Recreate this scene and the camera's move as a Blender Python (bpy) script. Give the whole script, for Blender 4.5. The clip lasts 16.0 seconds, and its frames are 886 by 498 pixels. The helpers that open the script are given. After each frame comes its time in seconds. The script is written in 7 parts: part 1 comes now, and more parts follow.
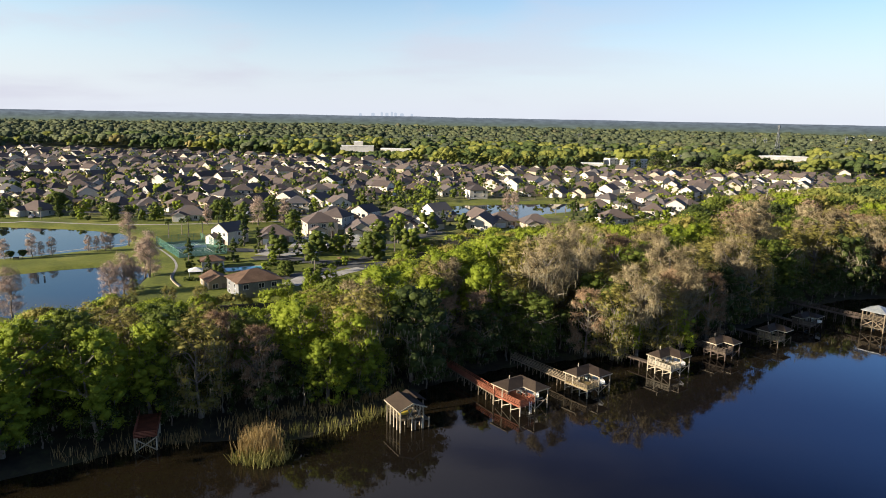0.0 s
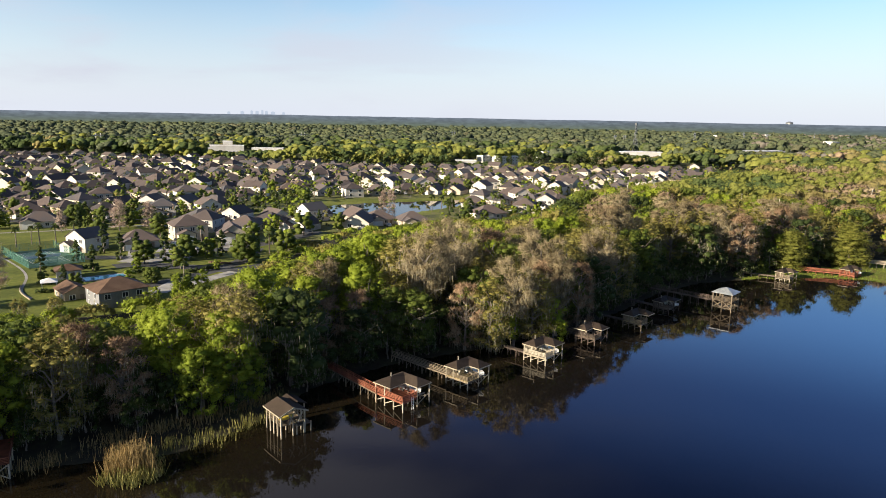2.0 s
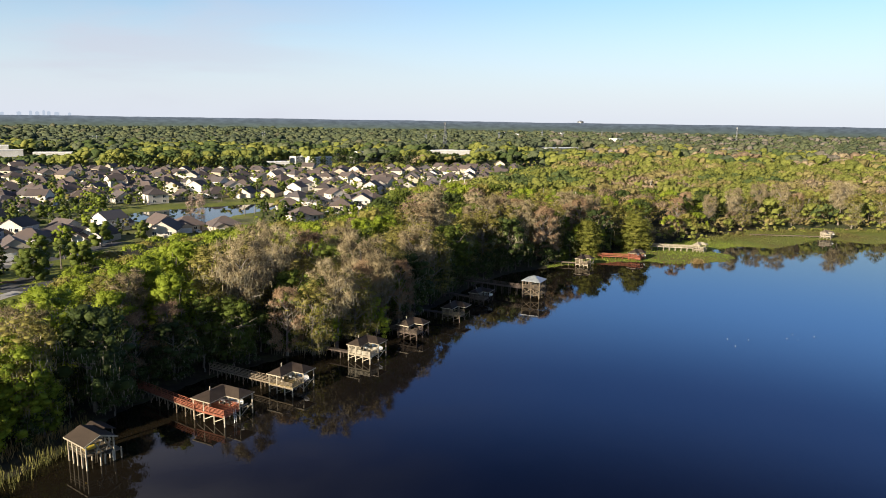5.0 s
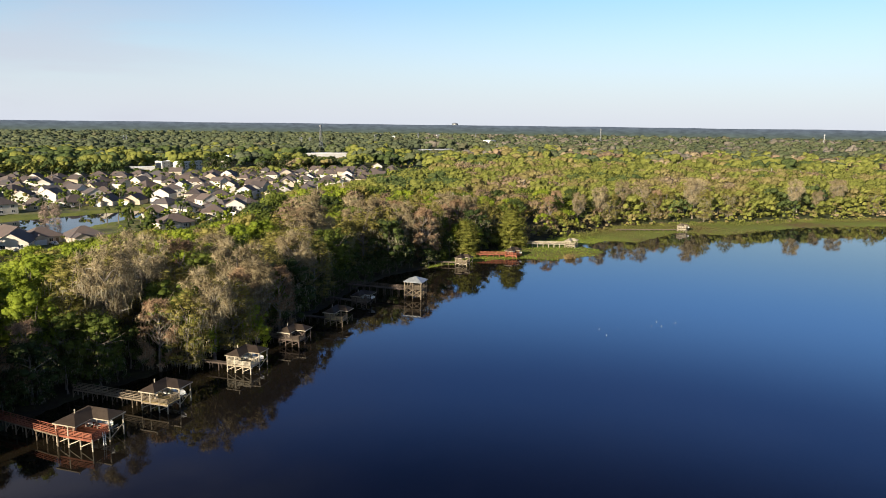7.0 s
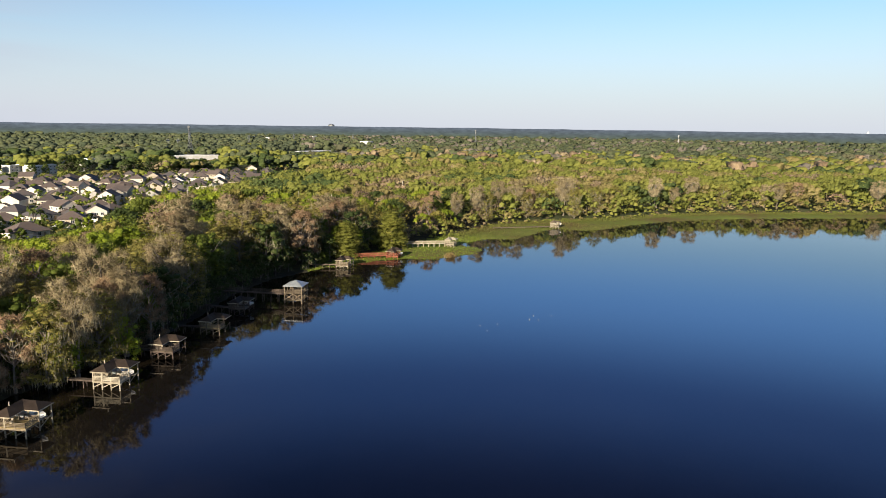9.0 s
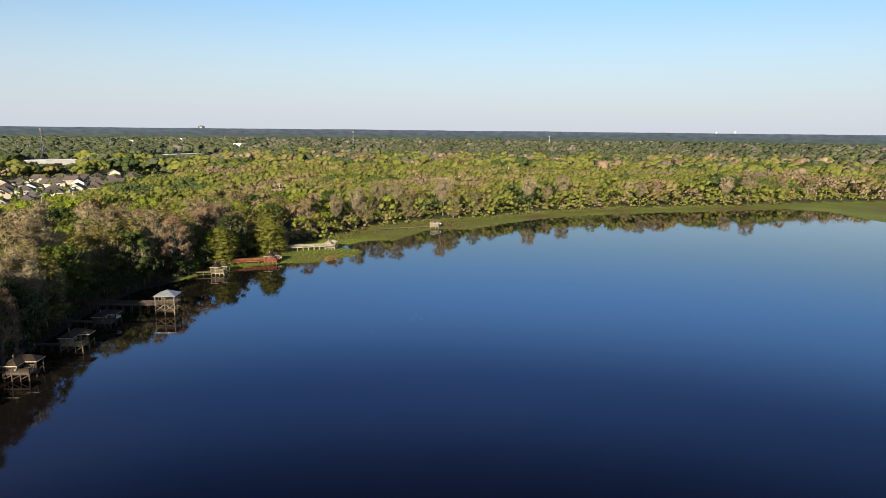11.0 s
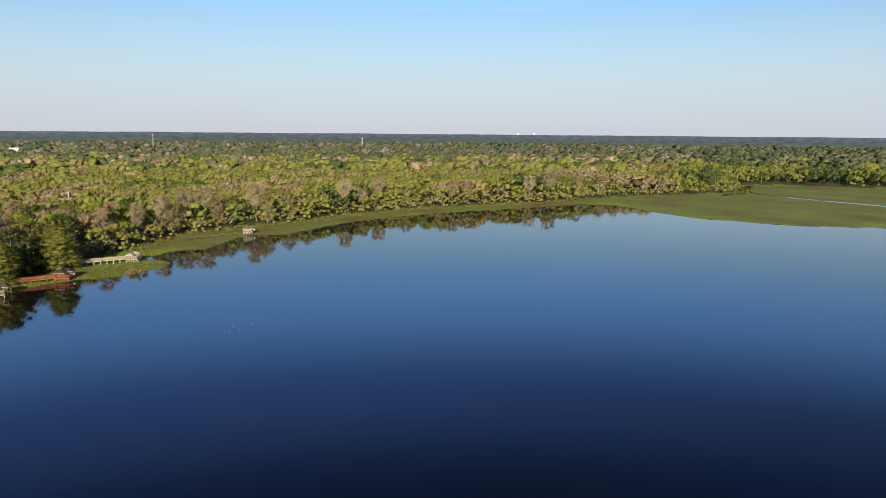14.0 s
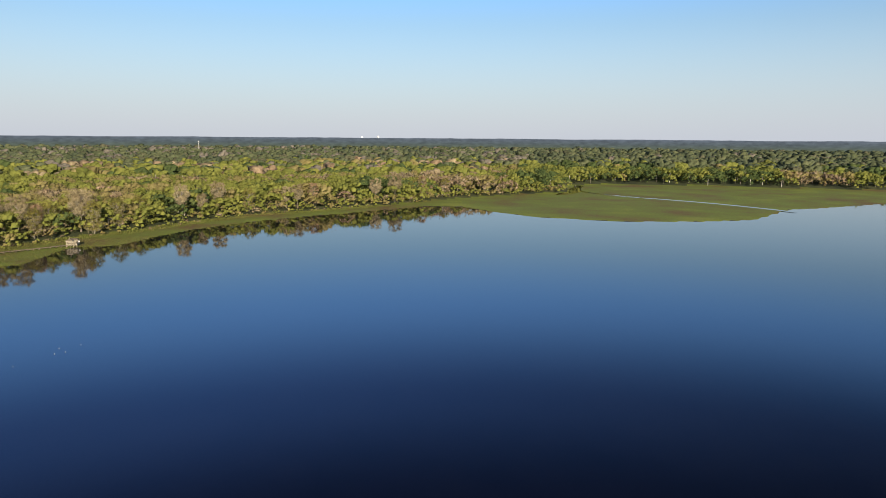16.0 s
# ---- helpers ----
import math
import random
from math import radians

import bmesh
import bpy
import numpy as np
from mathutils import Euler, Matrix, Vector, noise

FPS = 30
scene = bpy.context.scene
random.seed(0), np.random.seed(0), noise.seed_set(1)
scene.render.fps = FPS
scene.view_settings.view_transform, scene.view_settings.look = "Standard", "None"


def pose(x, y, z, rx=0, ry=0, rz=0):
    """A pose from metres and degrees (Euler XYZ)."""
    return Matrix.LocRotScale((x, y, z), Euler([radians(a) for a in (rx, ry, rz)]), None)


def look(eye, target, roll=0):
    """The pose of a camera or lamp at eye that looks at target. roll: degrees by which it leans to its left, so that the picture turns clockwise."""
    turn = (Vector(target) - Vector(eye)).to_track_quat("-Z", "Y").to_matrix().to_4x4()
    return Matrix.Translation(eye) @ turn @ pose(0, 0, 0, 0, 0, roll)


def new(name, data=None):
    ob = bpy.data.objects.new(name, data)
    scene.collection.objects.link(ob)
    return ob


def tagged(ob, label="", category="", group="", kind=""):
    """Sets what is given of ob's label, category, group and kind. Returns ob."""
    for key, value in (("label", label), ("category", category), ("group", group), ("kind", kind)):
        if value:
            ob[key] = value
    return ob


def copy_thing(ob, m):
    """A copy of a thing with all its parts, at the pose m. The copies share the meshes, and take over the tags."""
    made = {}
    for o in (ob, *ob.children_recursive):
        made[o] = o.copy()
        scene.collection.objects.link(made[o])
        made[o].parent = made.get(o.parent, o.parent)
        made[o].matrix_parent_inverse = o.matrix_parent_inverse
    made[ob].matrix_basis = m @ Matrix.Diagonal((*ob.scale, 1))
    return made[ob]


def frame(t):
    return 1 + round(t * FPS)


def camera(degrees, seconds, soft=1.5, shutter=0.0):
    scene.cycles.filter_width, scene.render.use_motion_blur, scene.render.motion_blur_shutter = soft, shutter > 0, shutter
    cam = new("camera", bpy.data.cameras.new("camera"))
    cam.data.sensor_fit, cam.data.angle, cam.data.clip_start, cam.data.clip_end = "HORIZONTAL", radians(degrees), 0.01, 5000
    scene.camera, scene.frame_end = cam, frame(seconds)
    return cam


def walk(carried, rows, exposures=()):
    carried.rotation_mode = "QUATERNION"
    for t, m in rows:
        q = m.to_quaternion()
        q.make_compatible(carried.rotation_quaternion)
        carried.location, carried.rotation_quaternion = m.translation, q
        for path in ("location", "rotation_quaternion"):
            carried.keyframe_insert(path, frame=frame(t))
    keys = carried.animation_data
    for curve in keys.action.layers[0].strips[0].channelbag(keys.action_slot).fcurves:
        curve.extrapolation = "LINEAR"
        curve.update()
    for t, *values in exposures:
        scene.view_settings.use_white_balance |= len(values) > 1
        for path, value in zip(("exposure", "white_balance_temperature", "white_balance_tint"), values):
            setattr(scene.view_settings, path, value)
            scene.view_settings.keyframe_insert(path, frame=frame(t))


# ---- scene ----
import itertools

cam = camera(64.62, 16.0, soft=0.8)
PATH = [
    (0.0, 0.00, 0.00, 56.00, 79.22, -1.09, 0.00),
    (0.5, 0.09, 0.04, 55.96, 79.24, -1.07, -2.54),
    (1.0, 0.16, 0.06, 55.93, 79.25, -1.06, -5.06),
    (1.5, 0.21, 0.06, 55.90, 79.27, -1.05, -7.60),
    (2.0, 0.23, 0.04, 55.89, 79.27, -1.03, -10.10),
    (2.5, 0.24, 0.01, 55.89, 79.30, -1.01, -12.62),
    (3.0, 0.22, -0.03, 55.90, 79.34, -0.98, -15.13),
    (3.5, 0.20, -0.08, 55.91, 79.38, -0.94, -17.64),
    (4.0, 0.18, -0.14, 55.91, 79.42, -0.93, -20.15),
    (6.5, -0.08, -0.27, 55.92, 79.75, -0.70, -32.59),
    (7.0, -0.17, -0.30, 55.91, 79.84, -0.70, -35.10),
    (7.5, -0.26, -0.34, 55.90, 79.90, -0.70, -37.58),
    (8.0, -0.34, -0.37, 55.88, 79.95, -0.70, -40.06),
    (8.5, -0.40, -0.39, 55.85, 80.01, -0.72, -42.53),
    (9.0, -0.45, -0.42, 55.83, 80.06, -0.76, -44.99),
    (11.5, -0.20, -0.26, 55.67, 80.32, -0.56, -57.31),
    (12.0, -0.14, -0.21, 55.73, 80.35, -0.57, -59.79),
    (12.5, -0.10, -0.16, 55.80, 80.39, -0.54, -62.29),
    (13.0, -0.08, -0.11, 55.87, 80.44, -0.49, -64.77),
    (13.5, -0.10, -0.05, 55.92, 80.49, -0.46, -67.28),
    (14.0, -0.14, 0.00, 55.97, 80.57, -0.46, -69.88),
    (14.5, -0.19, 0.05, 56.01, 80.65, -0.50, -72.77),
    (15.0, -0.25, 0.09, 56.05, 80.76, -0.50, -75.85),
    (15.5, -0.30, 0.13, 56.08, 80.85, -0.47, -79.08),
    (16.0, -0.34, 0.16, 56.12, 80.90, -0.42, -82.42),
]
walk(cam, [(t, pose(x, y, z, rx, ry, rz)) for t, x, y, z, rx, ry, rz in PATH],
     exposures=[(0, 0.89), (7.0, 0.74), (16, 0.42)])

# ---- light: clear low morning sun from the left, thin cloud veils ----
SUN_AZ, SUN_EL = 248.5, 17.5
world = bpy.data.worlds.new("sky_world")
scene.world = world
world.use_nodes = True
wt = world.node_tree
wt.nodes.clear()
w_out = wt.nodes.new("ShaderNodeOutputWorld")
w_bg = wt.nodes.new("ShaderNodeBackground")
w_sky = wt.nodes.new("ShaderNodeTexSky")
w_sky.sky_type, w_sky.sun_disc = "NISHITA", False
w_sky.sun_elevation, w_sky.sun_rotation = radians(SUN_EL), radians(SUN_AZ)
w_sky.altitude, w_sky.air_density, w_sky.dust_density, w_sky.ozone_density = 0, 1.0, 0.2, 3.0
w_bg.inputs["Strength"].default_value = 0.089
w_co = wt.nodes.new("ShaderNodeTexCoord")
w_map = wt.nodes.new("ShaderNodeMapping")
w_map.inputs["Scale"].default_value = (1.3, 1.3, 6.5)
w_map.inputs["Rotation"].default_value = (0.0, 0.0, radians(25))
w_no = wt.nodes.new("ShaderNodeTexNoise")
w_no.inputs["Scale"].default_value, w_no.inputs["Detail"].default_value = 1.6, 7.0
w_no.inputs["Roughness"].default_value, w_no.inputs["Distortion"].default_value = 0.52, 0.35
w_ramp = wt.nodes.new("ShaderNodeMapRange")
w_ramp.interpolation_type = "SMOOTHSTEP"
w_ramp.inputs["From Min"].default_value, w_ramp.inputs["From Max"].default_value = 0.45, 0.66
w_ramp.inputs["To Max"].default_value = 0.8
w_sep = wt.nodes.new("ShaderNodeSeparateXYZ")
w_side = wt.nodes.new("ShaderNodeMapRange")      # the veils lie towards the west and thin out eastwards
w_side.interpolation_type = "SMOOTHSTEP"
w_side.inputs["From Min"].default_value, w_side.inputs["From Max"].default_value = 0.55, -0.25
w_mul = wt.nodes.new("ShaderNodeMath")
w_mul.operation = "MULTIPLY"
w_mix = wt.nodes.new("ShaderNodeMix")
w_mix.data_type = "RGBA"
w_mix.inputs[7].default_value = (4.15, 4.2, 4.9, 1)
w_hsv = wt.nodes.new("ShaderNodeHueSaturation")
w_hsv.inputs["Saturation"].default_value = 1.1
w_deep = wt.nodes.new("ShaderNodeValToRGB")      # height tint: blue low down, dimmed near 30 degrees, unseen zenith brightened as fill
w_deep.color_ramp.interpolation = "EASE"
for pos, col in ((0.14, (1.0, 1.06, 1.09)), (0.25, (1.14, 1.35, 1.76)), (0.36, (0.61, 0.69, 1.06)), (0.5, (0.22, 0.225, 0.39)), (1.0, (1.3, 1.4, 1.9))):
    el = w_deep.color_ramp.elements.new(pos)
    el.color = (*col, 1)
w_deep.color_ramp.elements.remove(w_deep.color_ramp.elements[0])
w_deep.color_ramp.elements.remove(w_deep.color_ramp.elements[-1])
w_west = wt.nodes.new("ShaderNodeMapRange")      # brightening added on the sun's side of the sky, to fill the shade
w_west.interpolation_type = "SMOOTHSTEP"
w_west.inputs["From Min"].default_value, w_west.inputs["From Max"].default_value = -0.15, -0.65
w_glow = wt.nodes.new("ShaderNodeMix")
w_glow.data_type = "RGBA"
w_glow.inputs[7].default_value = (1.45, 1.4, 1.3, 1)
w_tint = wt.nodes.new("ShaderNodeMix")
w_tint.data_type, w_tint.blend_type = "RGBA", "MULTIPLY"
w_tint.inputs[0].default_value = 1.0
w_low = wt.nodes.new("ShaderNodeMapRange")       # pale haze that thickens towards the horizon
w_low.interpolation_type = "SMOOTHSTEP"
w_low.inputs["From Min"].default_value, w_low.inputs["From Max"].default_value = 0.24, -0.03
w_low.inputs["To Max"].default_value = 0.96
w_haze = wt.nodes.new("ShaderNodeMix")
w_haze.data_type = "RGBA"
w_haze.inputs[7].default_value = (4.7, 5.02, 5.8, 1)
w_dir = wt.nodes.new("ShaderNodeVectorMath")      # high up, the sky is brighter towards the north than the east
w_dir.operation = "DOT_PRODUCT"
w_dir.inputs[1].default_value = (0.643, 0.766, 0)
w_grad = wt.nodes.new("ShaderNodeMapRange")
w_grad.inputs["From Min"].default_value, w_grad.inputs["From Max"].default_value = 0.2, 0.87
w_grad.inputs["To Min"].default_value, w_grad.inputs["To Max"].default_value = 0.34, 1.75
w_high = wt.nodes.new("ShaderNodeMapRange")
w_high.interpolation_type = "SMOOTHSTEP"
w_high.inputs["From Min"].default_value, w_high.inputs["From Max"].default_value = 0.2, 0.45
w_even = wt.nodes.new("ShaderNodeMix")
w_even.data_type = "RGBA"
w_even.inputs[6].default_value = (1, 1, 1, 1)
w_sky2 = wt.nodes.new("ShaderNodeMix")
w_sky2.data_type, w_sky2.blend_type = "RGBA", "MULTIPLY"
w_sky2.inputs[0].default_value = 1.0
for a, b in ((w_co.outputs["Generated"], w_dir.inputs[0]), (w_dir.outputs["Value"], w_grad.inputs["Value"]), (w_sep.outputs["Z"], w_high.inputs["Value"]), (w_high.outputs[0], w_even.inputs[0]),
             (w_grad.outputs[0], w_even.inputs[7]), (w_even.outputs[2], w_sky2.inputs[7]), (w_tint.outputs[2], w_sky2.inputs[6])):
    wt.links.new(a, b)
for a, b in ((w_co.outputs["Generated"], w_map.inputs["Vector"]), (w_map.outputs[0], w_no.inputs["Vector"]),
             (w_no.outputs["Fac"], w_ramp.inputs["Value"]), (w_co.outputs["Generated"], w_sep.inputs[0]),
             (w_sep.outputs["X"], w_side.inputs["Value"]), (w_ramp.outputs[0], w_mul.inputs[0]), (w_side.outputs[0], w_mul.inputs[1]),
             (w_mul.outputs[0], w_mix.inputs[0]), (w_sky.outputs[0], w_hsv.inputs["Color"]), (w_hsv.outputs[0], w_tint.inputs[6]), (w_sep.outputs["Z"], w_deep.inputs["Fac"]), (w_deep.outputs[0], w_glow.inputs[6]), (w_sep.outputs["X"], w_west.inputs["Value"]), (w_west.outputs[0], w_glow.inputs[0]), (w_glow.outputs[2], w_tint.inputs[7]), (w_sky2.outputs[2], w_haze.inputs[6]), (w_sep.outputs["Z"], w_low.inputs["Value"]),
             (w_low.outputs[0], w_haze.inputs[0]), (w_haze.outputs[2], w_mix.inputs[6]), (w_mix.outputs[2], w_bg.inputs["Color"]),
             (w_bg.outputs[0], w_out.inputs["Surface"])):
    wt.links.new(a, b)

sun = new("sun", bpy.data.lights.new("sun", "SUN"))
sun.data.energy, sun.data.angle, sun.data.color = 6.2, radians(0.55), (1.0, 0.87, 0.68)
sun_to = Vector((math.sin(radians(SUN_AZ)) * math.cos(radians(SUN_EL)), math.cos(radians(SUN_AZ)) * math.cos(radians(SUN_EL)), math.sin(radians(SUN_EL))))
sun.matrix_world = look(sun_to * 300, (0, 0, 0))


# ---- materials ----
def surface(name, cols, scale, rough=0.8, metal=0.0, bump=0.0, rand=0.0, island=0.0, fine=6.0, coords="Object", spec=0.3, through_light=0.0):
    """A node material: three colours over coarse and fine noise, varied by object and by island, with a fine bump."""
    m = bpy.data.materials.new(name)
    m.use_nodes = True
    t = m.node_tree
    n = t.nodes
    p = n["Principled BSDF"]
    co = n.new("ShaderNodeTexCoord")
    a, b = n.new("ShaderNodeTexNoise"), n.new("ShaderNodeTexNoise")
    a.inputs["Scale"].default_value, a.inputs["Detail"].default_value = scale, 4
    b.inputs["Scale"].default_value, b.inputs["Detail"].default_value = scale * fine, 3
    t.links.new(co.outputs[coords], a.inputs["Vector"])
    t.links.new(co.outputs[coords], b.inputs["Vector"])
    add = n.new("ShaderNodeMath")
    add.operation = "MULTIPLY_ADD"
    add.inputs[1].default_value = 0.45
    t.links.new(b.outputs["Fac"], add.inputs[0])
    t.links.new(a.outputs["Fac"], add.inputs[2])
    fac = add.outputs[0]
    info = n.new("ShaderNodeObjectInfo")
    geo = n.new("ShaderNodeNewGeometry")
    for out, k in ((info.outputs["Random"], rand), (geo.outputs["Random Per Island"], island)):
        if k:
            s = n.new("ShaderNodeMath")
            s.operation = "MULTIPLY_ADD"
            s.inputs[1].default_value = k
            t.links.new(out, s.inputs[0])
            t.links.new(fac, s.inputs[2])
            fac = s.outputs[0]
    mid = 0.725 + rand / 2 + island / 2
    half = 0.2 + 0.42 * (rand + island)
    ramp = n.new("ShaderNodeValToRGB")
    rng = n.new("ShaderNodeMapRange")
    rng.inputs["From Min"].default_value, rng.inputs["From Max"].default_value = mid - half, mid + half
    t.links.new(fac, rng.inputs["Value"])
    t.links.new(rng.outputs[0], ramp.inputs["Fac"])
    e = ramp.color_ramp.elements
    e[0].position, e[0].color = 0.05, (*cols[0], 1)
    e[1].position, e[1].color = 0.95, (*cols[-1], 1)
    for i, c in enumerate(cols[1:-1]):
        k = e.new((i + 1) / (len(cols) - 1))
        k.color = (*c, 1)
    t.links.new(ramp.outputs["Color"], p.inputs["Base Color"])
    p.inputs["Roughness"].default_value, p.inputs["Metallic"].default_value = rough, metal
    p.inputs["Specular IOR Level"].default_value = spec
    if bump:
        bp = n.new("ShaderNodeBump")
        bp.inputs["Strength"].default_value, bp.inputs["Distance"].default_value = 0.6, bump
        t.links.new(b.outputs["Fac"], bp.inputs["Height"])
        t.links.new(bp.outputs[0], p.inputs["Normal"])
    if through_light:
        tr, mx = n.new("ShaderNodeBsdfTranslucent"), n.new("ShaderNodeMixShader")
        mx.inputs[0].default_value = through_light
        t.links.new(ramp.outputs["Color"], tr.inputs["Color"])
        t.links.new(p.outputs[0], mx.inputs[1])
        t.links.new(tr.outputs[0], mx.inputs[2])
        t.links.new(mx.outputs[0], n["Material Output"].inputs["Surface"])
    return m


def water_surface(name, cols, ripple):
    """Still tea-dark water: a dark body under a smooth, faintly rippled face."""
    m = surface(name, cols, 0.02, rough=0.035, coords="Object", spec=0.5)
    t = m.node_tree
    p = t.nodes["Principled BSDF"]
    p.inputs["IOR"].default_value = 1.31
    co, no, bp = t.nodes.new("ShaderNodeTexCoord"), t.nodes.new("ShaderNodeTexNoise"), t.nodes.new("ShaderNodeBump")
    no.inputs["Scale"].default_value, no.inputs["Detail"].default_value = 0.9, 2
    bp.inputs["Strength"].default_value, bp.inputs["Distance"].default_value = 0.5, ripple
    t.links.new(co.outputs["Object"], no.inputs["Vector"])
    t.links.new(no.outputs["Fac"], bp.inputs["Height"])
    t.links.new(bp.outputs[0], p.inputs["Normal"])
    return m


